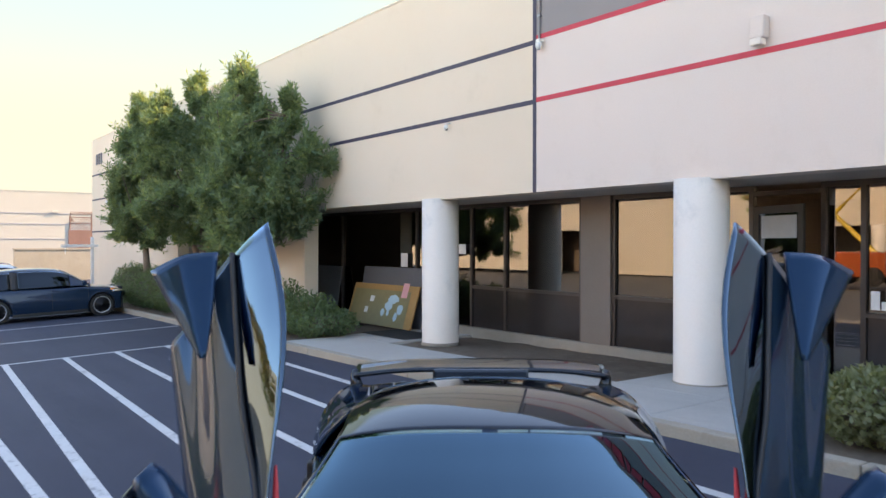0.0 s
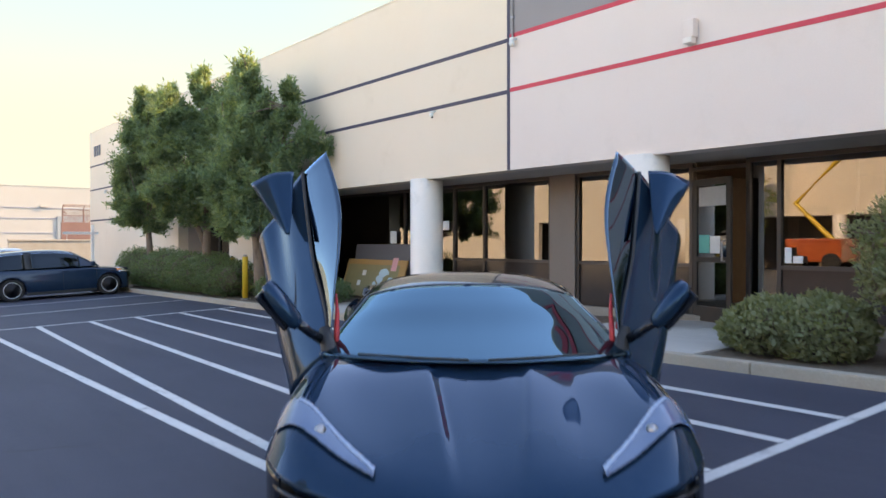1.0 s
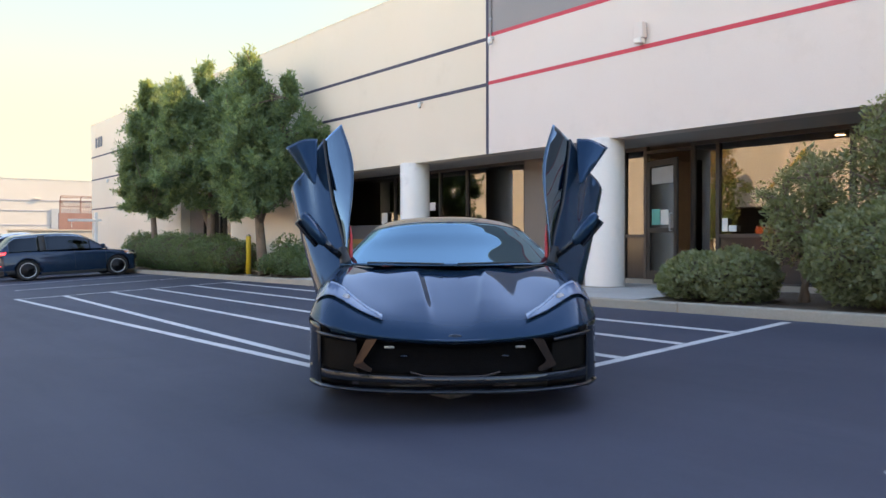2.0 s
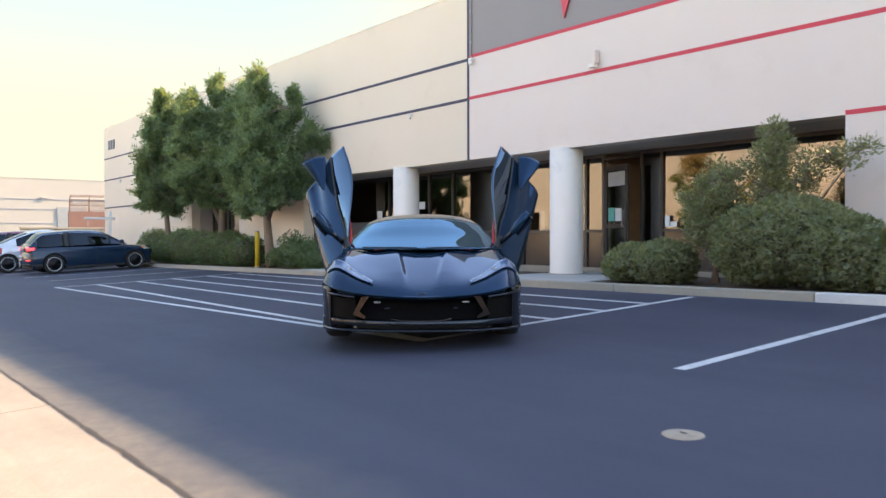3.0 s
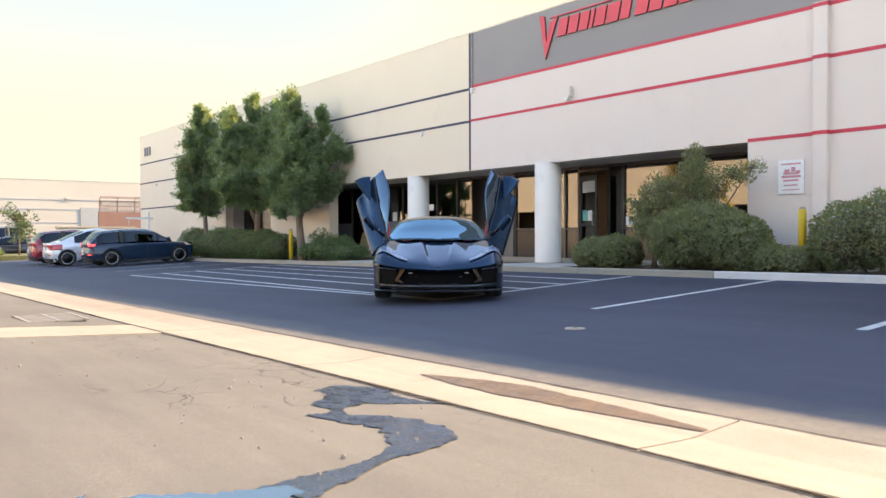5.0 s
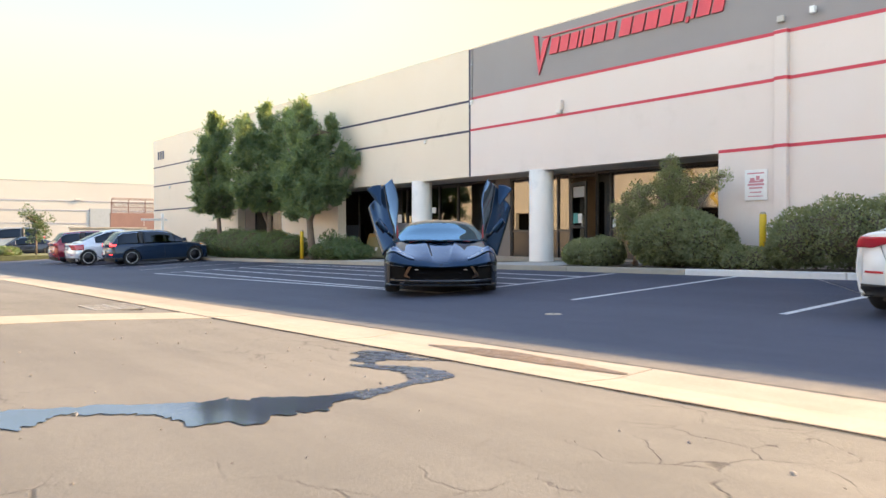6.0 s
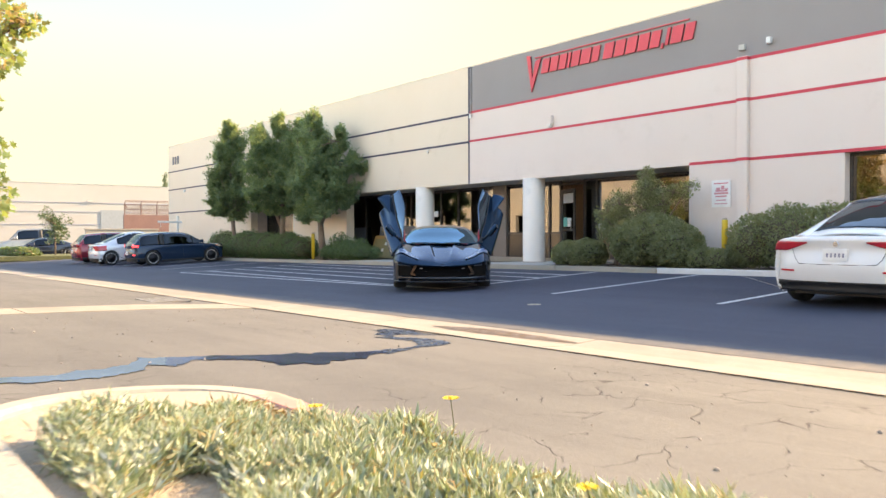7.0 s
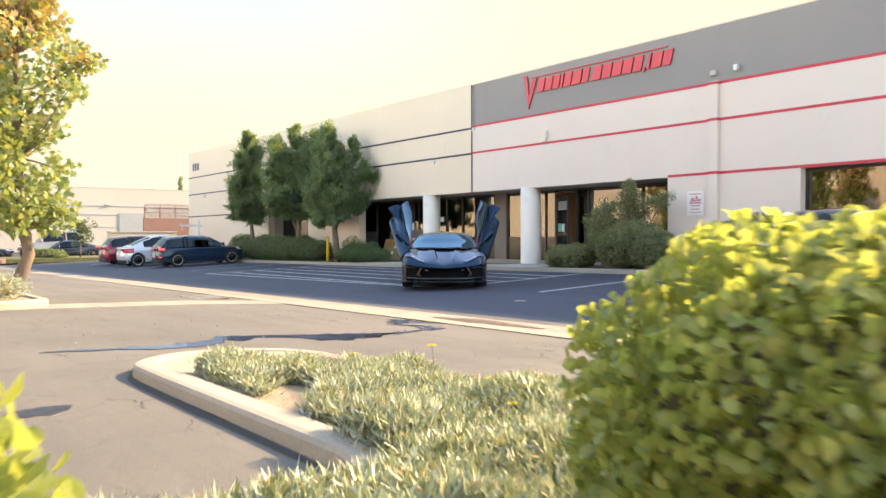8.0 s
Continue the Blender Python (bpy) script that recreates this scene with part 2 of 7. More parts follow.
def add_box(bm, x0, x1, y0, y1, z0, z1, bevel=0.0, m=None, index=0):
    mat = Matrix.Translation(((x0 + x1) / 2, (y0 + y1) / 2, (z0 + z1) / 2)) @ Matrix.Diagonal((x1 - x0, y1 - y0, z1 - z0, 1))
    if m is not None:
        mat = m @ mat
    got = bmesh.ops.create_cube(bm, size=1.0, matrix=mat)
    faces = {f for v in got["verts"] for f in v.link_faces}
    if bevel:
        edges = {e for v in got["verts"] for e in v.link_edges}
        out = bmesh.ops.bevel(bm, geom=list(edges), offset=bevel, segments=2, affect="EDGES", profile=0.6)
        faces |= set(out["faces"])
    for f in faces:
        if f.is_valid:
            f.material_index = index
    return bm


def box(name, x0, x1, y0, y1, z0, z1, material, parent=None, label="", bevel=0.0, m=None):
    return part(name, add_box(bmesh.new(), x0, x1, y0, y1, z0, z1, bevel, m), material, parent, label)


def add_tube(bm, pts, radii, sides=10, caps=True):
    """A tube through points, with a radius at each."""
    rings = []
    pts = [Vector(p) for p in pts]
    for i, p in enumerate(pts):
        way = (pts[min(i + 1, len(pts) - 1)] - pts[max(i - 1, 0)]).normalized()
        side = way.cross(Vector((0, 0, 1)) if abs(way.z) < 0.9 else Vector((1, 0, 0))).normalized()
        up = side.cross(way)
        r = radii[i] if isinstance(radii, (list, tuple)) else radii
        rings.append([bm.verts.new(p + r * (math.cos(a) * side + math.sin(a) * up)) for a in [2 * math.pi * k / sides for k in range(sides)]])
    for a, b in zip(rings, rings[1:]):
        for k in range(sides):
            bm.faces.new((a[k], a[(k + 1) % sides], b[(k + 1) % sides], b[k]))
    if caps:
        bm.faces.new(rings[0])
        bm.faces.new(rings[-1][::-1])
    return bm


def add_lathe(bm, profile, sides=24, m=None):
    """A turned solid about z: profile of (radius, z)."""
    rings = []
    for r, z in profile:
        ring = []
        for k in range(sides):
            v = Vector((r * math.cos(2 * math.pi * k / sides), r * math.sin(2 * math.pi * k / sides), z))
            ring.append(bm.verts.new(m @ v if m is not None else v))
        rings.append(ring)
    for a, b in zip(rings, rings[1:]):
        for k in range(sides):
            bm.faces.new((a[k], a[(k + 1) % sides], b[(k + 1) % sides], b[k]))
    if profile[0][0] > 1e-4:
        bm.faces.new(rings[0][::-1])
    if profile[-1][0] > 1e-4:
        bm.faces.new(rings[-1])
    return bm


def spline(points, n):
    """A smooth run of n points through control points, evenly in their index."""
    p = np.asarray(points, float)
    p = np.vstack([2 * p[0] - p[1], p, 2 * p[-1] - p[-2]])
    out = []
    for u in np.linspace(0, len(p) - 3 - 1e-9, n):
        i = int(u)
        t = u - i
        a, b, c, d = p[i], p[i + 1], p[i + 2], p[i + 3]
        out.append(0.5 * (2 * b + (c - a) * t + (2 * a - 5 * b + 4 * c - d) * t * t + (3 * b - a - 3 * c + d) * t ** 3))
    return np.array(out)


def surface_grid(ctrl, nu, nv):
    """A smooth sheet through a grid of control points [u][v], as nu x nv points."""
    rows = np.array([spline(r, nv) for r in ctrl])
    return np.array([spline(rows[:, j], nu) for j in range(nv)]).transpose(1, 0, 2)


def calm(grid, sigma, mirror=False):
    """Smooths a sheet's small waves; its rim stays, and with mirror the first column continues across y = 0."""
    k = int(3 * sigma)
    w = np.exp(-0.5 * (np.arange(-k, k + 1) / sigma) ** 2)
    w /= w.sum()
    g = np.pad(grid, ((k, k), (0, 0), (0, 0)), mode="reflect", reflect_type="odd")
    g = sum(w[i] * g[i:i + len(grid)] for i in range(2 * k + 1))
    n = g.shape[1]
    left = g[:, k:0:-1] * (1, -1, 1) if mirror else 2 * g[:, :1] - g[:, k:0:-1]
    right = 2 * g[:, -1:] - g[:, -2:-k - 2:-1]
    g = np.concatenate([left, g, right], axis=1)
    return sum(w[i] * g[:, i:i + n] for i in range(2 * k + 1))


def sheet(grid, flip=False, keep=None):
    """Vertices and quads of a grid of points."""
    nu, nv, _ = grid.shape
    faces = []
    for i in range(nu - 1):
        for j in range(nv - 1):
            q = (i * nv + j, i * nv + j + 1, (i + 1) * nv + j + 1, (i + 1) * nv + j)
            if keep is None or keep(grid[i:i + 2, j:j + 2].reshape(-1, 3).mean(0)):
                faces.append(q[::-1] if flip else q)
    return grid.reshape(-1, 3), faces


# ---- the lie of the land ----
PROFILE = [(-900, 0.1), (-30, 0.1), (-15.9, 0.08), (-12.6, -0.01), (-11.1, -0.09), (-10.7, -0.115), (-10.25, -0.095), (-6.5, 0.0), (-2.0, 0.18), (0.0, 0.2), (900, 0.2)]


def ground_z(x, y):
    return float(np.interp(y, *zip(*PROFILE))) + 0.0115 * (min(max(x, -40.0), 25.0) - 10.0)


def walk_z(x):
    """The top of the kerb and of the paving before the building."""
    return 0.30 + 0.0115 * (min(max(x, -40.0), 25.0) - 10.0)


def build_ground():
    xs = sorted({-900.0, -300.0, -120.0, -70.0, 70.0, 140.0, 300.0, 900.0, 6.7, 7.8, *np.arange(-46, 46.1, 2.0).tolist()})
    ys = sorted({-900.0, -300.0, -120.0, -70.0, -45.0, 5.0, 30.0, 120.0, 300.0, 900.0, -2.0, -10.25, -10.7, -11.1, -12.6, *np.arange(-34, 0.1, 1.0).tolist()})
    verts = [(x, y, ground_z(x, y)) for x in xs for y in ys]
    faces, index = [], []
    for i in range(len(xs) - 1):
        for j in range(len(ys) - 1):
            faces.append((i * len(ys) + j, (i + 1) * len(ys) + j, (i + 1) * len(ys) + j + 1, i * len(ys) + j + 1))
            y, x = (ys[j] + ys[j + 1]) / 2, (xs[i] + xs[i + 1]) / 2
            if -11.1 < y < -10.25 and -60 < x < 60:
                index.append(1)
            elif 6.7 < x < 7.8 and -34 < y < -11.1:
                index.append(1)
            elif y > -10.25:
                index.append(0)
            else:
                index.append(2)
    ob = raw("ground", verts, faces, [M_ASPHALT, M_CONCRETE, M_ASPHALT_OLD], index=index)
    return tagged(ob, "sealed dark and worn pale asphalt with a concrete gutter", "ground", kind="structure")


build_ground()


# ---- the building ----
ROOF, HEAD = 6.47, 2.70
END_L, END_R = -28.4, 46.0
building = thing("industrial_building", pose(0, 0, 0), "long tilt-up concrete building, beige and grey, with red and dark lines", "building", kind="structure")


def facade():
    L, R, G = M_STUCCO_L, M_STUCCO_R, M_STUCCO_G
    t = 0.35
    for a, b in ((END_L, -21.0), (-21.0, -14.0), (-14.0, -7.0), (-7.0, -0.02)):
        part("wall_panel", add_box(bmesh.new(), a, b, 0, t, HEAD, ROOF), L, building, "beige painted concrete wall panel")
    for a, b in ((END_L, -16.6), (-12.2, -7.6)):
        part("pier", add_box(bmesh.new(), a, b, 0, t, -0.6, HEAD), L, building, "beige painted concrete pier")
    for a, b in ((0.02, 9.76), (9.76, 19.5), (19.5, 30.0), (30.0, END_R)):
        part("wall_panel", add_box(bmesh.new(), a, b, 0, t, HEAD, 5.01), R, building, "pale grey painted concrete wall panel")
    for a, b in ((8.2, 11.85), (19.5, 24.0), (30.0, 34.0)):
        part("pier", add_box(bmesh.new(), a, b, 0, t, -0.6, HEAD), R, building, "pale grey painted concrete pier")
    part("fascia", add_box(bmesh.new(), 0.02, END_R, 0.0, t, 5.01, ROOF), G, building, "dark grey painted upper band")
    part("joint", add_box(bmesh.new(), -0.02, 0.02, 0.06, t, HEAD, ROOF), M_LINE_BLK, building)
    for z, a, b in ((4.95, -12.0, -0.03), (4.06, -12.0, -0.03), (4.93, END_L, -14.0), (3.85, END_L, -14.0), (2.45, END_L, -16.6)):
        part("reveal", add_box(bmesh.new(), a, b, -0.006, 0.02, z - 0.035, z + 0.035), M_LINE_BLK, building)
    for z, a, b in ((5.01, 0.03, END_R), (4.08, 0.03, END_R), (2.73, 8.2, 11.85), (2.73, 11.85, END_R)):
        part("reveal", add_box(bmesh.new(), a, b, -0.006, 0.02, z - 0.035, z + 0.035), M_LINE_RED, building)
    part("reveal", add_box(bmesh.new(), -0.035, 0.035, -0.008, 0.02, HEAD, ROOF + 0.01), M_LINE_BLK, building)
    # pilaster with its own lines
    part("pilaster", add_box(bmesh.new(), 9.50, 9.76, -0.12, -0.0, -0.3, 5.05, 0.01), R, building)
    for z in (5.0, 4.08, 2.73):
        part("reveal", add_box(bmesh.new(), 9.494, 9.766, -0.126, -0.002, z - 0.035, z + 0.035), M_LINE_RED, building)
    # returns, rear and roof
    part("wall", add_box(bmesh.new(), END_L, END_L + t, t, 26, -0.6, ROOF), L, building)
    part("wall", add_box(bmesh.new(), END_R - t, END_R, t, 26, -0.6, ROOF), R, building)
    part("wall", add_box(bmesh.new(), END_L, END_R, 26, 26 + t, -0.6, ROOF), R, building)
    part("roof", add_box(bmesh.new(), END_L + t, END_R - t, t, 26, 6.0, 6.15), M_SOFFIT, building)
    part("coping", add_box(bmesh.new(), END_L - 0.01, END_R + 0.01, -0.012, t + 0.02, ROOF, ROOF + 0.04, 0.008), M_STUCCO_L, building)


facade()
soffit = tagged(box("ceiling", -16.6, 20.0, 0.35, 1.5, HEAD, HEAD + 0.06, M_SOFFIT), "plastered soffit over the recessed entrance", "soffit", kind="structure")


def build_column(x, y):
    z0 = walk_z(x)
    col = thing("column", pose(x, y, 0), "round white painted concrete column under the facade", "column", "entrance columns", "structure")
    part("shaft", add_lathe(bmesh.new(), [(0.335, z0 - 0.2), (0.335, z0 + 0.03), (0.33, z0 + 0.05), (0.33, HEAD + 0.02)], 40), M_COLUMN, col, smooth=True)
    part("base_joint", add_lathe(bmesh.new(), [(0.345, z0 - 0.05), (0.345, z0 + 0.015), (0.336, z0 + 0.02)], 40), M_CONCRETE, col, smooth=True)


build_column(-2.64, 0.2)
build_column(2.745, 0.2)


# ---- paving before the building ----
def strip(bm, x0, y0, x1, y1, width, lift, lz=ground_z, thick=0.0):
    """A thin painted band on the ground between two points, in short lengths that follow the lie of the land."""
    a, b = Vector((x0, y0)), Vector((x1, y1))
    n = max(1, int((b - a).length / 0.6))
    side = Vector((-(b - a).y, (b - a).x)).normalized() * width / 2
    last = None
    for k in range(n + 1):
        p = a.lerp(b, k / n)
        pair = [bm.verts.new((q.x, q.y, lz(q.x, q.y) + lift)) for q in (p + side, p - side)]
        if last:
            bm.faces.new((last[0], last[1], pair[1], pair[0]))
        last = pair
    return bm


def build_walk():
    walk_way = thing("pavement", pose(0, 0, 0), "pale concrete footpath in slabs along the entrance", "footpath", kind="structure")
    def slab(x0, x1, y0, y1):
        bm = bmesh.new()
        add_box(bm, x0 + 0.006, x1 - 0.006, y0 + 0.006, y1 - 0.006, -0.3, 0.0, 0.006)
        for v in bm.verts:
            v.co.z = v.co.z + walk_z(v.co.x) if v.co.z > -0.15 else -0.3
        part("slab", bm, M_WALKWAY, walk_way)
    for k in range(7):
        slab(-4.7 + k * 1.37, -4.7 + (k + 1) * 1.37, -1.85, -0.55)
    for x0, x1 in ((-4.9, -3.2), (2.05, 3.5), (3.5, 4.9)):
        slab(x0, x1, -0.55, 1.5)
    beds = thing("planting_bed", pose(0, 0, 0), "brown bark mulch beds before the facade", "planting bed", kind="structure")
    for x0, x1, y0, y1, dz in ((-28.4, -4.7, -1.85, 0.0, -0.03), (4.9, 46.0, -1.85, 0.0, -0.03), (-3.2, 2.05, -0.55, 1.45, -0.04), (-12.2, -4.9, 0.0, 1.45, -0.04), (4.9, 8.2, 0.0, 1.45, -0.04)):
        nx, ny = max(2, int((x1 - x0) / 0.25)), max(2, int((y1 - y0) / 0.25))
        g = np.array([[(x, y, walk_z(x) + dz + 0.03 * noise.noise((x * 2, y * 2, 0))) for y in np.linspace(y0, y1, ny)] for x in np.linspace(x0, x1, nx)])
        raw("mulch", *sheet(g, True), M_MULCH, beds, smooth=True)
    kerb = thing("kerb", pose(0, 0, 0), "concrete kerb, painted white along the parking stalls", "kerb", kind="structure")
    x = -34.0
    while x < 46:
        x1 = x + 3.05
        bm = bmesh.new()
        add_box(bm, x + 0.006, x1 - 0.006, -2.0, -1.85, -1.0, 0.0, 0.018)
        for v in bm.verts:
            v.co.z = v.co.z + walk_z(v.co.x) if v.co.z > -0.5 else -0.6
            v.co.y += 0.012 * noise.noise((v.co.x, 0, 3))
        part("kerb_stone", bm, M_KERB_WHITE if x > 6.0 else M_KERB, kerb)
        x = x1
    tagged(box("trim", -11.0, 8.2, 1.38, 1.5, -0.3, 0.30, M_CONCRETE, bevel=0.01), "concrete sill strip under the shop windows", "sill", kind="structure")


build_walk()


def build_lines():
    lines = thing("parking_lines", pose(0, 0, 0), "worn white parking stripes painted on dark asphalt", "road marking", kind="structure")
    runs = [(-6.78, -2.1, -6.78, -7.1), (-6.78, -7.06, 7.07, -6.83), (7.12, -2.15, 7.12, -6.88)]
    for y in (-6.14, -5.18, -4.30, -3.38, -2.50):
        runs.append((-6.73, y, 7.06, y - 0.61))
    for x in (9.82, 13.0, 16.2, 19.4, 22.6, -10.2, -13.3, -17.0, -20.2, -23.4, -26.5):
        runs.append((x, -2.05, x, -6.5))
    for r in runs:
        part("stripe", strip(bmesh.new(), *r, 0.105, 0.005), M_STRIPE, lines)


build_lines()


def build_gutter():
    """Concrete slabs of the valley gutter, laid in lengths with dark joints."""
    gut = thing("valley_gutter", pose(0, 0, 0), "sunlit concrete drainage channel in long slabs", "gutter", kind="structure")
    def slab(x0, x1, y0, y1):
        nx, ny = max(2, int((x1 - x0) / 0.5) + 1), max(2, int(abs(y1 - y0) / 0.2) + 1)
        g = np.array([[(x, y + (0.012 * noise.noise((x * 3, y * 2, 7))), ground_z(x, y) + 0.009) for y in np.linspace(y0, y1, ny)] for x in np.linspace(x0, x1, nx)])
        v, f = sheet(g, True)
        bm = bmesh.new()
        vs = [bm.verts.new(p) for p in v]
        for q in f:
            bm.faces.new([vs[k] for k in q])
        rim = [e for e in bm.edges if e.is_boundary]
        out = bmesh.ops.extrude_edge_only(bm, edges=rim)
        for e in out["geom"]:
            if isinstance(e, bmesh.types.BMVert):
                e.co.z -= 0.03
        part("gutter_slab", bm, M_CONCRETE, gut)
    joints = [-40, -36.6, -33.2, -29.8, -26.4, -23.0, -19.6, -16.2, -12.8, -9.4, -6.0, -2.6, 0.8, 4.2, 7.55, 10.75, 13.95, 17.2, 20.4, 23.7, 27, 30]
    for a, b in zip(joints, joints[1:]):
        slab(a + 0.008, b - 0.008, -11.1, -10.24)
    ys = [-11.115, -14.3, -17.5, -20.7, -24]
    for a, b in zip(ys[1:], ys):
        slab(6.7, 7.8, a + 0.01, b - 0.01)


build_gutter()


# ---- wet patches, cover and grate ----
def wet(name, a, rough):
    m, nt, p = base_nodes(name)
    v = coords(nt)
    col = blend(nt, noise_fac(nt, v, 3.0, 5.0), a, tuple(x * 0.6 for x in a))
    nt.links.new(col, p.inputs["Base Color"])
    r = nt.nodes.new("ShaderNodeMapRange")
    r.inputs["To Min"].default_value, r.inputs["To Max"].default_value = rough, rough + 0.35
    nt.links.new(noise_fac(nt, v, 7.0, 5.0, 0.7, 0.42, 0.7), r.inputs["Value"])
    nt.links.new(r.outputs["Result"], p.inputs["Roughness"])
    bumped(nt, p, noise_fac(nt, v, 45.0, 3.0), 0.25, 0.003)
    return m


M_WET = wet("wet_asphalt", (0.030, 0.042, 0.076), 0.16)
M_DAMP = wet("drying_asphalt", (0.020, 0.026, 0.042), 0.5)


def still_water(name, bed, mirror, share):
    """Shallow dirty water: a dark bed under a smooth surface that mirrors a fixed share."""
    m, nt, p = base_nodes(name)
    nt.nodes.remove(p)
    v = coords(nt)
    d = nt.nodes.new("ShaderNodeBsdfDiffuse")
    nt.links.new(blend(nt, noise_fac(nt, v, 2.0, 5.0), bed, tuple(x * 0.5 for x in bed)), d.inputs["Color"])
    g = nt.nodes.new("ShaderNodeBsdfGlossy")
    g.inputs["Color"].default_value, g.inputs["Roughness"].default_value = (*mirror, 1), 0.03
    bump = nt.nodes.new("ShaderNodeBump")
    bump.inputs["Strength"].default_value, bump.inputs["Distance"].default_value = 0.12, 0.002
    nt.links.new(noise_fac(nt, v, 30.0, 3.0), bump.inputs["Height"])
    nt.links.new(bump.outputs["Normal"], g.inputs["Normal"])
    mx = nt.nodes.new("ShaderNodeMixShader")
    mx.inputs[0].default_value = share
    for k, n in ((1, d), (2, g)):
        nt.links.new(n.outputs[0], mx.inputs[k])
    nt.links.new(mx.outputs[0], nt.nodes["Material Output"].inputs["Surface"])
    return m


# blue in the bed and mirror colours stands in for reflected sky
M_WATER = still_water("standing_water", (0.060, 0.080, 0.140), (0.46, 0.66, 1.0), 0.50)
M_WET_CONC = wet("wet_concrete", (0.150, 0.098, 0.056), 0.42)


# dirt of the gutter joints, and the painted shadow strip beside the kerb
M_DIRT_SHADE = surface("joint_dirt_and_kerb_shade", (0.030, 0.026, 0.024), (0.05, 0.043, 0.038), 4.0, 50, 0.8, 0.5, 3.0)


def stream(name, line, widths, material, label, seed, lift=0.0035, ragged=1.0):
    """A wet patch or dark strip that runs along a smooth line, with ragged edges."""
    n = 40 * (len(line) - 1)
    mid, wid = spline(line, n), spline([[w, 0] for w in widths], n)[:, 0]
    verts, faces = [], []
    for i in range(n):
        t = mid[min(i + 1, n - 1)] - mid[max(i - 1, 0)]
        t /= np.linalg.norm(t) + 1e-9
        side = np.array([-t[1], t[0]])
        row = []
        for s in (-1, -0.5, 0, 0.5, 1):
            rag = 1 + ragged * (0.5 * noise.noise((mid[i][0] * 2.6, mid[i][1] * 2.6, seed + s)) + 0.4 * noise.noise((mid[i][0] * 8, mid[i][1] * 8, seed + s)) + 0.25 * noise.noise((mid[i][0] * 25, mid[i][1] * 25, seed + s)))
            p = mid[i] + side * s * max(wid[i], 0.004) / 2 * rag
            row.append((p[0], p[1], ground_z(p[0], p[1]) + lift))
        verts += row
    for i in range(n - 1):
        for j in range(4):
            faces.append((i * 5 + j, i * 5 + j + 1, i * 5 + j + 6, i * 5 + j + 5))
    return tagged(raw(name, verts, faces, material), label, "puddle")


stream("puddle", [(11.65, -10.58), (12.3, -10.53), (13.1, -10.52), (13.93, -10.53)], [0.02, 0.26, 0.22, 0.05], M_WET_CONC, "damp brown puddle drying in the concrete gutter", 5.0, 0.014, 0.3)
stream("puddle", [(12.60, -11.13), (12.45, -11.26), (12.2, -11.37), (11.9, -11.36), (11.72, -11.33)], [0.02, 0.10, 0.36, 0.40, 0.06], M_WET, "thin film of water with ragged edges on worn asphalt", 9.0)
stream("puddle", [(12.1, -11.45), (12.3, -11.68), (12.45, -11.76), (12.56, -11.84)], [0.30, 0.24, 0.07, 0.10], M_WET, "wet neck between two shallow films of water", 12.0, 0.0045)
stream("puddle", [(12.50, -11.98), (12.62, -11.87), (12.82, -11.77), (13.08, -11.74), (13.32, -11.88), (13.46, -12.15), (13.58, -12.42), (13.68, -12.72)], [0.03, 0.16, 0.28, 0.34, 0.22, 0.10, 0.12, 0.20], M_WET, "wet trickle winding over worn asphalt", 15.0, 0.0055)
stream("puddle", [(13.66, -12.66), (13.69, -12.9), (13.70, -13.12), (13.65, -13.45), (13.36, -13.76), (13.14, -14.05), (13.22, -14.34), (13.30, -14.57), (13.54, -14.81), (13.62, -15.11), (13.53, -15.48), (13.38, -16.2)],
       [0.12, 0.32, 0.44, 0.54, 0.28, 0.24, 0.44, 0.14, 0.42, 0.32, 0.20, 0.03], M_WATER, "long shallow pool of standing water mirroring the sky", 21.0, 0.0065, 1.35)
for ya, yb, sd in ((-11.118, -11.118, 31.0), (-10.235, -10.235, 33.0)):
    stream("joint_dirt", [(-6 + 2.0 * k, ya) for k in range(15)], [0.01, 0.022, 0.016, 0.028, 0.018, 0.024, 0.018, 0.030, 0.022, 0.028, 0.018, 0.026, 0.022, 0.018, 0.01], M_DIRT_SHADE, "dark crumbling joint along the concrete gutter", sd, 0.0125, 1.8)

stream("puddle", [(16.22, -16.92), (16.10, -16.76), (16.04, -16.62), (15.98, -16.50)], [0.05, 0.26, 0.22, 0.03], M_DAMP, "dark drying water stain on worn asphalt", 25.0)
# dark strip that deepens the kerb's cast shadow in colour
stream("kerb_shadow", [(14.95, -15.86), (15.5, -15.99), (16.8, -15.99), (18.0, -15.99)], [0.02, 0.06, 0.07, 0.04], M_DIRT_SHADE, "dark strip painted as kerb shadow on the asphalt", 14.0, 0.004, 0.25)


def build_cover():
    c = thing("access_cover", pose(10.84, -7.99, ground_z(10.84, -7.99)), "pale round utility access cover set in dark asphalt", "cover")
    part("lid", add_lathe(bmesh.new(), [(0.001, 0.008), (0.075, 0.007), (0.104, 0.003), (0.112, -0.004)], 28), M_COVER, c, smooth=True)
    part("finger_slot", add_box(bmesh.new(), -0.02, 0.02, -0.008, 0.008, 0.008, 0.0115, 0.001), M_RUST, c)


M_COVER = surface("pale_cover", (0.44, 0.35, 0.26), (0.30, 0.235, 0.18), 9.0, 40, 0.8, 0.5, 3.0, (0.16, 0.12, 0.09))
build_cover()


M_GRATE = surface("worn_grate", (0.26, 0.235, 0.21), (0.36, 0.33, 0.30), 9.0, 60, 0.5, 0.4, 2.0, (0.16, 0.12, 0.10), metal=0.4)


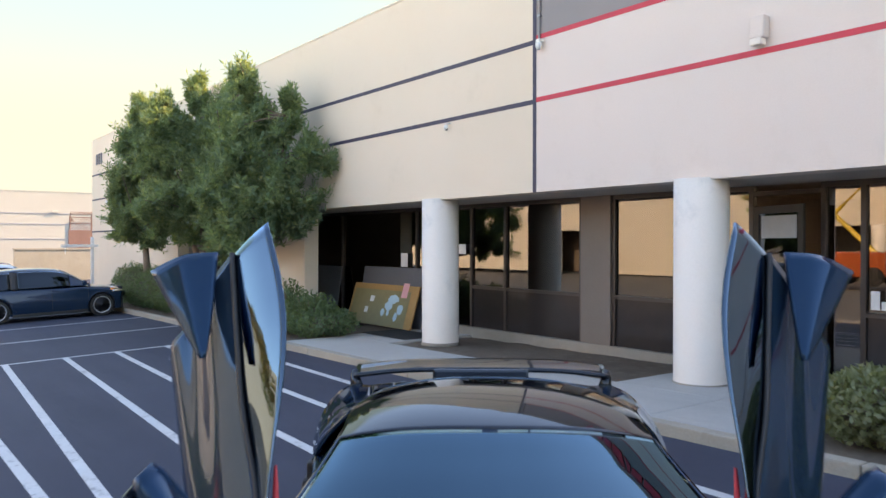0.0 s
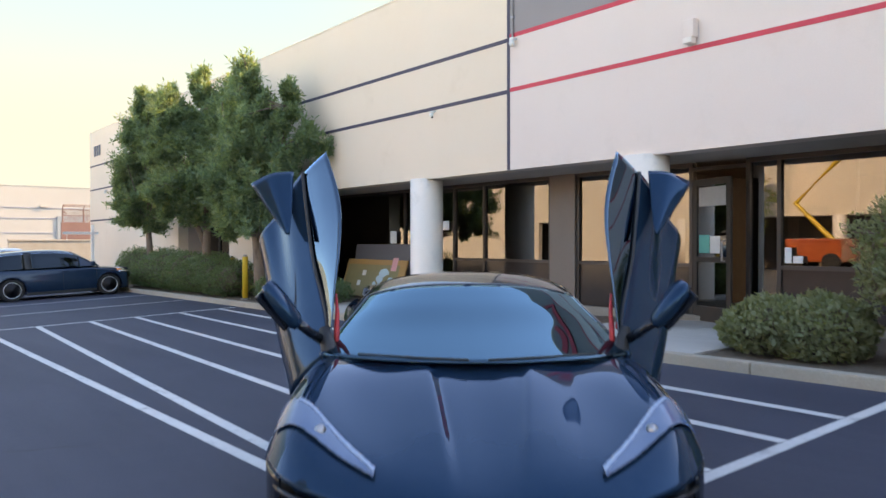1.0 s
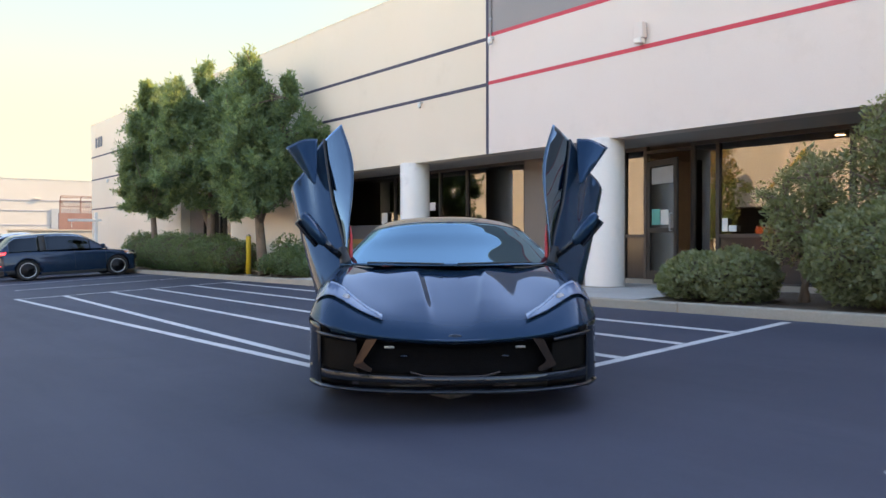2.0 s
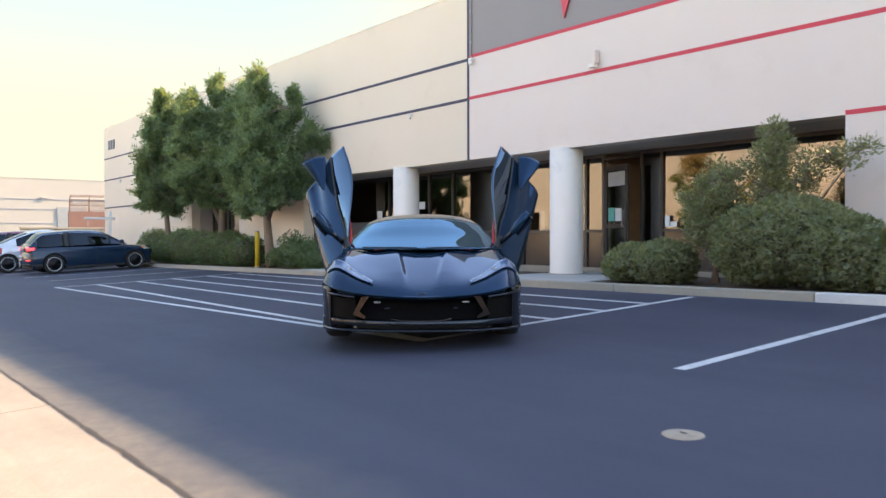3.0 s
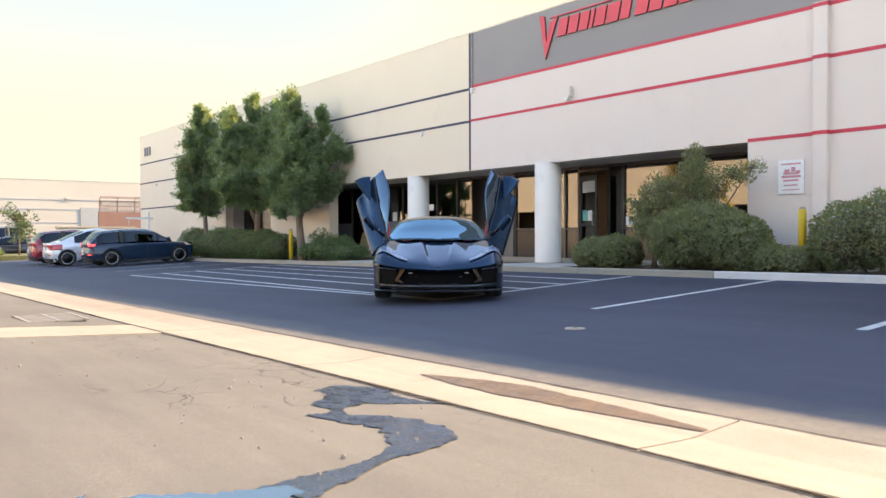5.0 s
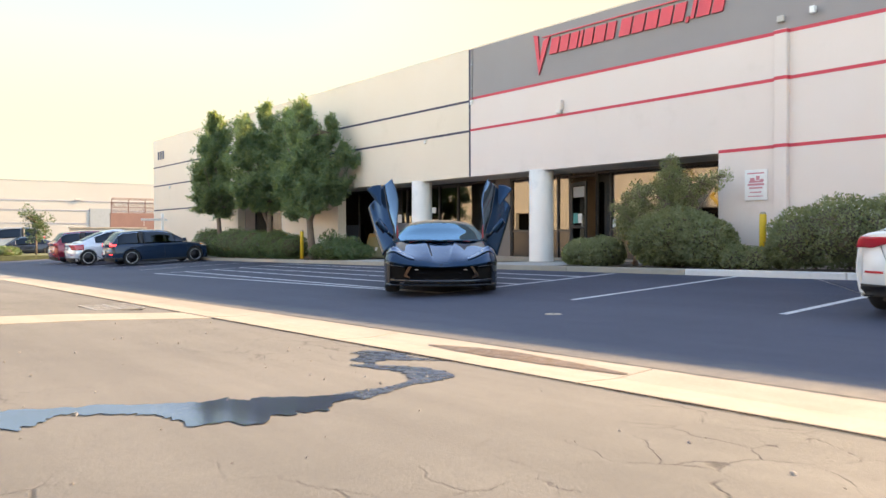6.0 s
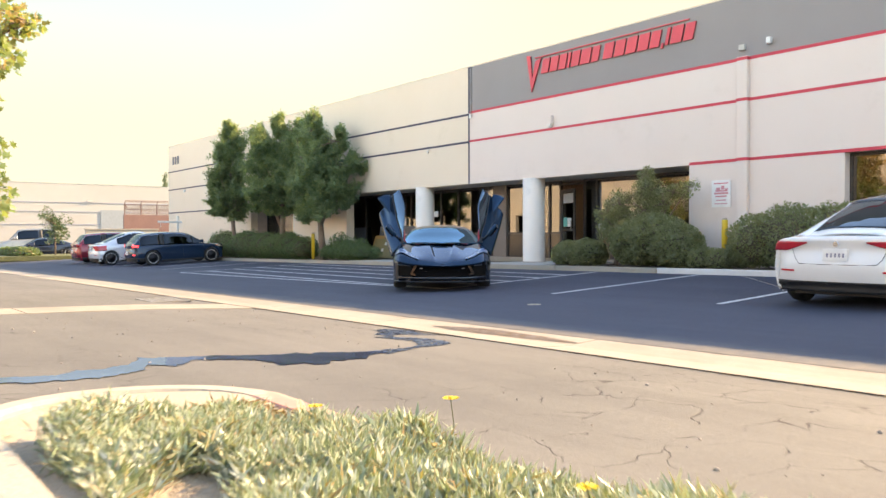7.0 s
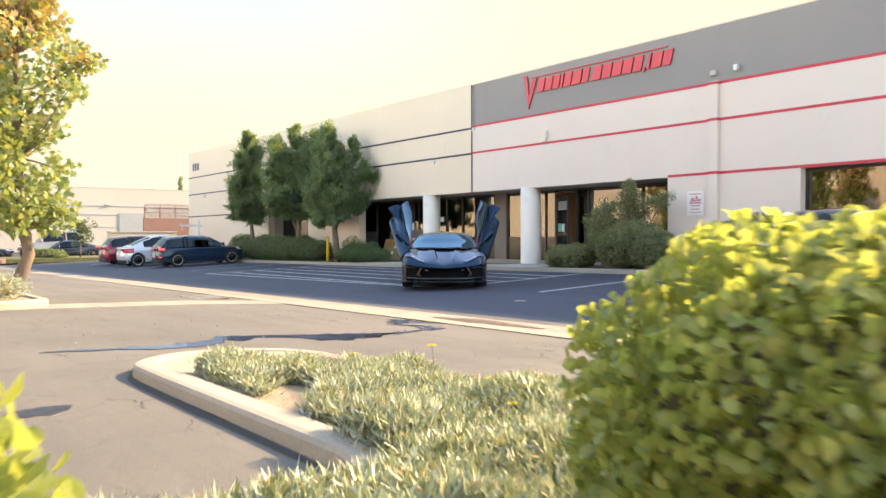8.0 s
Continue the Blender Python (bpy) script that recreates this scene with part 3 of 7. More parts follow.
def build_grate():
    z = ground_z(5.5, -11.75)
    g = thing("drain_grate", pose(5.5, -11.75, z + 0.012), "worn grey steel storm drain grate by the gutter", "drain")
    part("pit", add_box(bmesh.new(), -0.48, 0.48, -0.3, 0.3, -0.02, -0.006), M_BLACK, g)
    for k in range(11):
        x = -0.45 + k * 0.09
        part("bar", add_box(bmesh.new(), x - 0.022, x + 0.022, -0.3, 0.3, -0.006, 0.012), M_GRATE, g)
    for y in (-0.32, 0.0, 0.32):
        part("rail", add_box(bmesh.new(), -0.5, 0.5, y - 0.02, y + 0.02, -0.006, 0.016), M_GRATE, g)


build_grate()


# ---- glazed shop front ----
def glazing(name, xs, y, z1, rail, label, opaque=(), skip=(), clear=()):
    """A run of glazed bays between uprights, with a rail and dark lower panels."""
    w = thing(name, pose(0, 0, 0), label, "window", kind="structure")
    d = 0.05
    for x in xs:
        part("upright", add_box(bmesh.new(), x - 0.032, x + 0.032, y - d, y + d, walk_z(x) - 0.05, z1, 0.004), M_FRAME, w)
    for i, (a, b) in enumerate(zip(xs, xs[1:])):
        zb = walk_z((a + b) / 2)
        a, b = a + 0.032, b - 0.032
        if i in skip:
            part("transom", add_box(bmesh.new(), a, b, y - d, y + d, z1 - 0.14, z1 - 0.08), M_FRAME, w)
            continue
        if i in opaque:
            part("panel", add_box(bmesh.new(), a, b, y - 0.09, y + 0.04, zb - 0.05, z1, 0.006), M_BROWN, w)
            continue
        part("transom", add_box(bmesh.new(), a, b, y - d, y + d, z1 - 0.07, z1), M_FRAME, w)
        part("sill", add_box(bmesh.new(), a, b, y - d, y + d, zb - 0.05, zb + 0.08), M_FRAME, w)
        if rail and i not in clear:
            part("rail", add_box(bmesh.new(), a, b, y - d, y + d, rail - 0.03, rail + 0.03), M_FRAME, w)
            part("lower_panel", add_box(bmesh.new(), a, b, y - 0.012, y + 0.012, zb + 0.08, rail - 0.03), M_SPANDREL, w)
            part("pane", add_box(bmesh.new(), a, b, y - 0.004, y + 0.004, rail + 0.03, z1 - 0.07), M_GLASS, w)
        else:
            part("pane", add_box(bmesh.new(), a, b, y - 0.004, y + 0.004, zb + 0.08, z1 - 0.07), M_GLASS, w)
    return w


glazing("window_1", [-11.0, -8.45, -5.2, -4.2], 1.5, HEAD, 0, "bronze framed shop windows with dark tinted glass")
glazing("window_2", [-4.2, -3.32, -2.32, -0.42, 0.28, 2.18, 2.65, 3.62, 4.1, 6.25, 8.2], 1.5, HEAD, 1.08, "bronze framed tinted glazing with dark lower panels beside an ajar door", opaque=(3,), skip=(6,), clear=(0, 7))
glazing("window_3", [11.85, 14.0, 16.4, 19.5], 0.28, HEAD, 1.08, "bronze framed tinted window reflecting the trees opposite")
glazing("window_4", [-16.6, -15.1, -13.6, -12.2], 0.9, HEAD, 1.08, "dark bronze framed windows behind the trees")


def build_door():
    """The glass door, ajar outwards on its left edge."""
    d = thing("door_1", pose(2.70, 1.47, walk_z(3.0), 0, 0, -22), "narrow bronze framed glass door standing ajar with notices on it", "door", kind="structure")
    h, w = 2.2, 0.92
    for x0, x1, z0, z1 in ((0, 0.09, 0.01, h), (w - 0.09, w, 0.01, h), (0.09, w - 0.09, 0.01, 0.24), (0.09, w - 0.09, h - 0.1, h), (0.09, w - 0.09, 0.92, 1.0)):
        part("door_frame", add_box(bmesh.new(), x0, x1, -0.022, 0.022, z0, z1, 0.004), M_FRAME, d)
    part("pane", add_box(bmesh.new(), 0.09, w - 0.09, -0.004, 0.004, 0.24, 0.92), M_GLASS, d)
    part("pane", add_box(bmesh.new(), 0.09, w - 0.09, -0.004, 0.004, 1.0, h - 0.1), M_GLASS, d)
    part("notice", add_box(bmesh.new(), 0.14, w - 0.12, -0.010, -0.006, h - 0.42, h - 0.13), M_GREY_PAPER, d, "pale grey printed header sheet")
    part("notice", add_box(bmesh.new(), 0.14, 0.40, -0.010, -0.006, 1.06, 1.34), M_TEAL, d, "teal notice sheet")
    part("notice", add_box(bmesh.new(), 0.42, 0.66, -0.010, -0.006, 1.06, 1.32), M_PAPER, d, "white notice sheet")
    part("door_handle", add_tube(bmesh.new(), [(0.80, -0.03, 0.95), (0.80, -0.08, 0.95), (0.80, -0.08, 1.25), (0.80, -0.03, 1.25)], 0.014, 8), M_STEEL, d, "bare metal pull handle")


M_PAPER = plain("white_paper", (0.74, 0.73, 0.71), 0.8)
M_GREY_PAPER = plain("grey_paper", (0.42, 0.42, 0.42), 0.8)
M_TEAL = plain("teal_sheet", (0.10, 0.42, 0.36), 0.7)
M_PINK = plain("pink_sheet", (0.70, 0.36, 0.38), 0.8)
M_RED_INK = plain("red_ink", (0.60, 0.25, 0.28), 0.8)
build_door()


def build_room():
    """The dim rooms behind the glass."""
    r = thing("interior", pose(0, 0, 0), "dim office interior with downlights behind the glass", "room", kind="structure")
    part("floor", add_box(bmesh.new(), -16.6, 8.2, 1.56, 7.0, 0.05, 0.2), M_MULCH, r, "dark carpet floor")
    part("back_wall", add_box(bmesh.new(), -16.6, 8.2, 7.0, 7.1, 0.2, 2.95), M_ROOM, r)
    part("side_wall", add_box(bmesh.new(), 8.2, 8.3, 0.36, 7.0, -0.2, 2.95), M_ROOM, r)
    part("side_wall", add_box(bmesh.new(), -16.7, -16.6, 0.36, 7.0, -0.2, 2.95), M_ROOM, r)
    part("side_wall", add_box(bmesh.new(), 11.75, 11.85, 0.36, 5.0, -0.2, 2.95), M_ROOM, r)
    part("side_wall", add_box(bmesh.new(), 19.5, 19.6, 0.36, 5.0, -0.2, 2.95), M_ROOM, r)
    part("back_wall", add_box(bmesh.new(), 11.85, 19.5, 5.0, 5.1, -0.2, 2.95), M_ROOM, r)
    part("partition", add_box(bmesh.new(), 1.0, 1.1, 1.7, 7.0, 0.2, 2.95), M_ROOM, r)
    part("ceiling_panel", add_box(bmesh.new(), -16.6, 19.5, 1.56, 7.0, 2.76, 2.8), M_ROOM, r)
    for x, y in ((3.4, 3.0), (5.4, 3.0), (3.4, 5.2), (5.6, 5.2), (-2.0, 3.6), (-6.5, 3.8)):
        part("downlight", add_lathe(bmesh.new(), [(0.001, 2.745), (0.07, 2.745), (0.085, 2.762)], 16, Matrix.Translation((x, y, 0))), M_LIGHT, r, "lit round ceiling downlight")
    tv = thing("television", pose(3.55, 3.2, 1.75), "black flat screen hung on the office wall", "television")
    part("screen", add_box(bmesh.new(), -0.05, 0.45, 0, 0.05, -0.32, 0.28, 0.01), M_BLACK, tv)
    part("wall_mount", add_box(bmesh.new(), 0.15, 0.25, 0.05, 0.25, -0.1, 0.1), M_STEEL, tv)
    part("room_divider", add_box(bmesh.new(), 3.3, 4.3, 3.45, 3.55, 0.2, 2.76), M_ROOM, r)


build_room()


def build_sign_text():
    """The company sign: one long pointed stroke and slanted red blocks, under a thin bar."""
    red = plain("sign_red", (0.60, 0.035, 0.055), 0.45)
    dark = plain("sign_edge", (0.30, 0.03, 0.04), 0.5)
    s = thing("wall_sign", pose(0, -0.012, 0), "raised slanted red sign lettering on the grey band", "sign")
    def plate(pts, z_in=-0.045, name="sign_block"):
        bm = bmesh.new()
        a = [bm.verts.new((x, z_in, z)) for x, z in pts]
        b = [bm.verts.new((x, 0.0, z)) for x, z in pts]
        f = bm.faces.new(a)
        bm.faces.new(b[::-1])
        for i in range(len(pts)):
            j = (i + 1) % len(pts)
            bm.faces.new((a[i], b[i], b[j], a[j])).material_index = 1
        part(name, bm, [red, dark], s)
    plate([(2.70, 6.34), (2.86, 6.30), (2.93, 5.62), (3.06, 6.12), (3.30, 6.20), (2.90, 5.24)], name="long_stroke")
    plate([(3.05, 6.205), (8.20, 6.205), (8.22, 6.235), (3.02, 6.235)], -0.035, "thin_bar")
    x = 3.28
    widths = [0.36, 0.36, 0.34, 0.16, 0.36, 0.42, 0.32, 0.22, 0.40, 0.40, 0.40, 0.40, 0.36, 0.10, 0.16, 0.40, 0.34]
    slant, z0, z1 = 0.10, 5.72, 6.13
    for k, w in enumerate(widths):
        if k == 7:
            x += 0.10
            continue
        if k == 13:
            plate([(x, z0 - 0.06), (x + 0.07, z0 - 0.06), (x + 0.10, z0 + 0.07), (x + 0.03, z0 + 0.07)])
            x += 0.12
            continue
        w *= 0.94
        g = 0.028
        bar = lambda a, b, c, d: plate([(x + a + slant * (c - z0) / 0.41, c), (x + b + slant * (c - z0) / 0.41, c), (x + b + slant * (d - z0) / 0.41, d), (x + a + slant * (d - z0) / 0.41, d)])
        bar(0, w - g - 0.03, z0, z1)
        x += w


build_sign_text()


M_NUMBER = plain("grey_number_bars", (0.13, 0.135, 0.17), 0.6)


def build_wall_things():
    n = thing("notice_board", pose(8.82, -0.004, 1.66), "white rectangular wall notice with red print", "notice")
    part("board", add_box(bmesh.new(), 0, 0.49, -0.02, 0.0, 0, 0.63, 0.004), M_PAPER, n)
    for x0, x1, z0, z1 in ((0.06, 0.43, 0.54, 0.57), (0.10, 0.40, 0.36, 0.40), (0.07, 0.43, 0.30, 0.345), (0.12, 0.22, 0.40, 0.46), (0.25, 0.33, 0.41, 0.50), (0.34, 0.42, 0.38, 0.43),
                           (0.10, 0.39, 0.235, 0.27), (0.12, 0.37, 0.15, 0.175), (0.08, 0.41, 0.07, 0.09)):
        part("print_bar", add_box(bmesh.new(), x0, x1, -0.023, -0.0205, z0, z1), M_RED_INK, n)
    for x, z, big in ((0.17, 4.86, 0.75), (-2.1, 3.93, 0.6), (-25.5, 3.65, 0.8)):
        c = thing("security_camera", pose(x, -0.002, z), "small white dome security camera on the wall", "camera", "security cameras")
        part("bracket", add_box(bmesh.new(), -0.06 * big, 0.06 * big, -0.14 * big, 0, 0.05, 0.12 * big, 0.01), M_WHITE, c)
        part("housing", add_lathe(bmesh.new(), [(0.001, -0.09), (0.035, -0.085), (0.06, -0.04), (0.062, 0.0), (0.06, 0.05)], 16, pose(0, -0.085, 0) @ Matrix.Scale(big, 4)), M_WHITE, c, smooth=True)
        part("lens", add_lathe(bmesh.new(), [(0.001, 0.012), (0.03, 0.006), (0.036, -0.01)], 14, pose(0, -0.135 * big, -0.035, 110)), M_BLACK, c, "black lens window")
    l = thing("wall_lamp", pose(3.66, 0, 4.16), "grey boxy wall pack lamp on the facade", "wall lamp")
    part("back_box", add_box(bmesh.new(), -0.09, 0.09, -0.13, 0, 0.05, 0.30, 0.02), M_STUCCO_R, l)
    part("lens", add_box(bmesh.new(), -0.07, 0.07, -0.15, -0.03, -0.03, 0.05, 0.015), M_COLUMN, l)
    l2 = thing("wall_lamp", pose(10.27, 0, 5.22), "small white floodlight on the dark band", "wall lamp")
    part("head", add_box(bmesh.new(), -0.05, 0.05, -0.16, -0.05, 0.0, 0.14, 0.015), M_WHITE, l2)
    part("arm", add_box(bmesh.new(), -0.02, 0.02, -0.06, 0, 0.04, 0.09), M_WHITE, l2)
    l3 = thing("junction_box", pose(9.6, 0, 5.18), "dull grey junction box above the pilaster", "junction box")
    part("box_body", add_box(bmesh.new(), -0.07, 0.07, -0.09, 0, 0.02, 0.15, 0.012), M_SOFFIT, l3)
    p = thing("conduit", pose(0.12, 0, 0), "thin painted conduit running down the dark band", "conduit")
    part("pipe", add_tube(bmesh.new(), [(0, -0.025, 4.95), (0, -0.025, ROOF)], 0.018, 8), M_STUCCO_G, p)
    for z in (5.3, 6.0):
        part("clip", add_box(bmesh.new(), -0.03, 0.03, -0.045, 0, z, z + 0.03), M_STEEL, p)
    num = thing("house_number", pose(-27.6, -0.01, 5.35), "dark raised number plates as plain bars", "house number")
    for k in range(3):
        part("number_bar", add_box(bmesh.new(), k * 0.40 + 0.03, k * 0.40 + 0.25, -0.03, 0, 0, 0.46, 0.01), M_NUMBER, num)
    a = thing("paper_notice", pose(-3.75, 1.43, 1.72), "white paper notice taped on the glass", "notice")
    part("sheet", add_box(bmesh.new(), 0, 0.3, -0.004, 0.0, 0, 0.2), M_PAPER, a)
    a = thing("paper_notice", pose(-5.75, 1.43, 1.42), "white paper sheet taped on the window", "notice")
    part("sheet", add_box(bmesh.new(), 0, 0.26, -0.004, 0.0, 0, 0.3), M_PAPER, a)
    a = thing("paper_notice", pose(4.2, 1.43, 1.15), "small white and blue stickers on the glass", "notice")
    part("sheet", add_box(bmesh.new(), 0, 0.1, -0.004, 0.0, 0, 0.22), M_PAPER, a)
    part("sheet", add_box(bmesh.new(), 0.12, 0.26, -0.004, 0.0, 0, 0.1), M_PAPER, a)


build_wall_things()


def build_boards():
    ply = surface("plywood", (0.40, 0.22, 0.075), (0.46, 0.27, 0.10), 1.5, 30, 0.7, 0.15, 1.0, (0.36, 0.21, 0.08), scale=(0.3, 1, 6))
    film = plain("peeling_film", (0.24, 0.20, 0.09), 0.5)
    blue = plain("pale_blue_smear", (0.45, 0.60, 0.66), 0.6)
    grey = surface("grey_board", (0.11, 0.115, 0.13), (0.13, 0.135, 0.15), 1.0, 20, 0.6, 0.1, 1.0)
    z = walk_z(-6)
    b = thing("plywood_sheet", pose(-7.3, 0.92, z + 0.02, -17, 0, 0), "yellowish plywood sheet with stickers leaning on the window", "plywood")
    part("board", add_box(bmesh.new(), 0, 2.62, 0, 0.03, 0, 0.93, 0.003), ply, b)
    part("film", add_box(bmesh.new(), 0.08, 2.36, -0.004, -0.001, 0.0, 0.80), film, b, "olive protective film")
    for x, zz, w, h, m in ((0.82, 0.52, 0.16, 0.13, M_PAPER), (0.68, 0.26, 0.14, 0.13, M_PAPER), (2.02, 0.66, 0.22, 0.32, M_PINK)):
        part("sticker", add_box(bmesh.new(), x, x + w, -0.008, -0.0045, zz, zz + h), m, b)
    for k, (x, zz, w, h) in enumerate(((1.55, 0.52, 0.42, 0.18), (1.48, 0.36, 0.30, 0.18), (1.36, 0.22, 0.16, 0.16), (1.60, 0.24, 0.10, 0.14), (1.98, 0.30, 0.22, 0.2), (1.9, 0.14, 0.14, 0.18))):
        bm = bmesh.new()
        ring = [bm.verts.new((x + w / 2 + w * 0.5 * math.cos(a) * (1 + 0.35 * noise.noise((k, math.cos(a) * 2, math.sin(a) * 2))), -0.006, zz + h / 2 + h * 0.55 * math.sin(a) * (1 + 0.35 * noise.noise((k + 9, math.cos(a) * 2, math.sin(a) * 2))))) for a in np.linspace(0, 2 * math.pi, 18, endpoint=False)]
        bm.faces.new(ring)
        part("smear", bm, blue, b, "torn pale blue film")
    g = thing("grey_board", pose(-7.25, 1.2, z + 0.02, -9, 0, 0), "large dark grey board leaning behind the plywood", "board")
    part("board", add_box(bmesh.new(), 0, 2.55, 0, 0.02, 0, 1.28, 0.003), grey, g)
    g = thing("grey_board", pose(-10.2, 1.2, z + 0.02, -8, 0, 0), "large dark grey board leaning on the window", "board")
    part("board", add_box(bmesh.new(), 0, 1.9, 0, 0.02, 0, 1.25, 0.003), grey, g)
    mat_ = thing("door_mat", pose(-4.1, 0.35, walk_z(-4) + 0.008), "black rubber door mat on the footpath", "mat")
    part("mat_sheet", add_box(bmesh.new(), -0.75, 0.75, -0.45, 0.45, 0, 0.012, 0.004), M_RUBBER, mat_)


build_boards()


def build_bollard(x, y, top, group="bollards"):
    z0 = walk_z(x) - 0.05
    yellow = M_YELLOW
    b = thing("bollard", pose(x, y, z0), "yellow painted steel bollard with a rounded cap", "bollard", group)
    h = top - z0
    part("post", add_lathe(bmesh.new(), [(0.066, 0), (0.066, h - 0.05), (0.062, h - 0.03)], 20), yellow, b, smooth=True)
    part("cap", add_lathe(bmesh.new(), [(0.062, h - 0.03), (0.053, h - 0.01), (0.04, h + 0.01), (0.001, h + 0.02)], 20), M_KERB, b, "grey concrete cap", smooth=True)
    part("base_collar", add_lathe(bmesh.new(), [(0.11, 0), (0.11, 0.06), (0.068, 0.065)], 20), M_CONCRETE, b)


M_YELLOW = surface("yellow_paint", (0.62, 0.40, 0.02), (0.66, 0.45, 0.04), 2.0, 20, 0.5, 0.15, 1.0, (0.50, 0.33, 0.05))
build_bollard(-7.75, -1.45, 1.14)
build_bollard(-10.6, -0.6, 1.05)
build_bollard(9.78, -1.04, 1.37)


# ---- planted islands ----
def ring_kerb(parent, line, width, name, material, z_top=0.13, piece=2.4, mats=None):
    """Kerb lengths along a line of (x, y): the outer edge follows the line, the top is as wide as given."""
    pts = [Vector(p) for p in line]
    seg = []
    run = 0.0
    for i, p in enumerate(pts):
        t = (pts[min(i + 1, len(pts) - 1)] - pts[max(i - 1, 0)]).normalized()
        seg.append((p, Vector((-t.y, t.x)), run))
        if i + 1 < len(pts):
            run += (pts[i + 1] - p).length
    start = 0
    while start < len(seg) - 1:
        stop = start + 1
        while stop < len(seg) - 1 and seg[stop][2] - seg[start][2] < piece:
            stop += 1
        bm = bmesh.new()
        rings = []
        for k in range(start, stop + 1):
            p, n, _ = seg[k]
            w = width(p) if callable(width) else width
            prof = [(0.0, -0.15), (0.015, z_top - 0.03), (0.03, z_top - 0.008), (0.06, z_top), (w - 0.02, z_top + 0.002), (w, z_top - 0.02), (w + 0.01, -0.1)]
            ring = []
            for d, h in prof:
                q = p + n * d
                wob = 0.008 * noise.noise((q.x * 4, q.y * 4, h * 9))
                ring.append(bm.verts.new((q.x + wob, q.y + wob, ground_z(p.x, p.y) + h)))
            rings.append(ring)
        for a, b in zip(rings, rings[1:]):
            for j in range(len(a) - 1):
                bm.faces.new((a[j], a[j + 1], b[j + 1], b[j]))
        bm.faces.new(rings[0])
        bm.faces.new(rings[-1][::-1])
        mid = seg[(start + stop) // 2][0]
        part(name, bm, mats(mid) if mats else material, parent, smooth=False)
        start = stop


def arc(cx, cy, rx, ry, a0, a1, n):
    return [(cx + rx * math.cos(radians(a)), cy + ry * math.sin(radians(a))) for a in np.linspace(a0, a1, n)]


NOSE_Y0, NOSE_Y1 = -15.96, -14.42
ISLAND_EDGE = ([(40.0 - k * 1.2, NOSE_Y1) for k in range(18)] + [(18.4 - k * 0.3, NOSE_Y1) for k in range(9)] + arc(15.35, (NOSE_Y0 + NOSE_Y1) / 2, 0.72, 0.77, 95, 265, 15)
               + [(15.9, NOSE_Y0), (16.7, NOSE_Y0), (17.5, NOSE_Y0)] + arc(18.05, NOSE_Y0 - 0.5, 0.5, 0.5, 90, 0, 6) + [(18.56, -17.2 - 1.2 * k) for k in range(12)])


def in_island(x, y, gap=0.0):
    if x > 18.55 + gap:
        return y < NOSE_Y1 - gap
    if NOSE_Y0 + gap < y < NOSE_Y1 - gap:
        return x > 15.6 or ((x - 15.6) / 0.9) ** 2 + ((y + 15.19) / 0.77) ** 2 < (1 - gap) ** 2
    return False


def build_islands():
    isl = thing("planter_island", pose(0, 0, 0), "kerbed planting island, part of the kerb painted red", "planter", kind="structure")
    width = lambda p: 0.19
    ring_kerb(isl, ISLAND_EDGE, width, "kerb_stone", M_KERB, 0.092, 1.2, lambda p: M_KERB_RED if (14.9 < p.x < 16.9 and p.y > -14.65) else M_KERB)
    xs, ys = np.arange(14.7, 40, 0.12), np.arange(-30, -14.4, 0.12)
    verts, faces, at = [], [], {}
    for x in xs:
        for y in ys:
            if all(in_island(x + dx, y + dy, 0.05) for dx, dy in ((0, 0), (0.12, 0), (0, 0.12), (0.12, 0.12))) and (x < 26 and y > -22):
                q = []
                for dx, dy in ((0, 0), (0.12, 0), (0.12, 0.12), (0, 0.12)):
                    key = (round((x + dx) * 100), round((y + dy) * 100))
                    if key not in at:
                        at[key] = len(verts)
                        verts.append((x + dx, y + dy, ground_z(x, y) + 0.055 + 0.02 * noise.noise((x * 1.5, y * 1.5, 4)) + 0.015 * noise.noise((x * 6, y * 6, 2))))
                    q.append(at[key])
                faces.append(q)
    raw("soil", verts, faces, M_SOIL, isl, smooth=True)
    tip = np.array([[(x, -15.19 + v * 0.74 * math.sqrt(max(0.02, 1 - (max(0.0, 15.42 - x) / 0.70) ** 2)), ground_z(x, -15.19) + 0.066 - 0.012 * (x > 15.60) + 0.008 * noise.noise((x * 5, v * 4, 3))) for v in np.linspace(-1, 1, 13)] for x in np.linspace(14.75, 15.66, 12)])
    raw("sand_fill", *sheet(tip, True), M_SAND, isl, "pale sandy infill at the island's rounded end", smooth=True)
    isl2 = thing("planter_island", pose(0, 0, 0), "kerbed planting island with a young street tree", "planter", kind="structure")
    edge = [(-2.0 + k * 1.2, -17.0) for k in range(8)] + arc(6.9, -15.95, 0.95, 1.05, -90, 90, 12) + [(6.4 - k * 1.2, -14.9) for k in range(8)]
    ring_kerb(isl2, edge, 0.18, "kerb_stone", M_KERB, 0.13, 2.4)
    g = np.array([[(x, y, ground_z(x, y) + 0.09 + 0.02 * noise.noise((x, y, 1))) for y in np.linspace(-16.9, -15.0, 8)] for x in np.linspace(-2, 7.3, 30)])
    raw("soil", *sheet(g, True), M_SOIL, isl2, smooth=True)


build_islands()


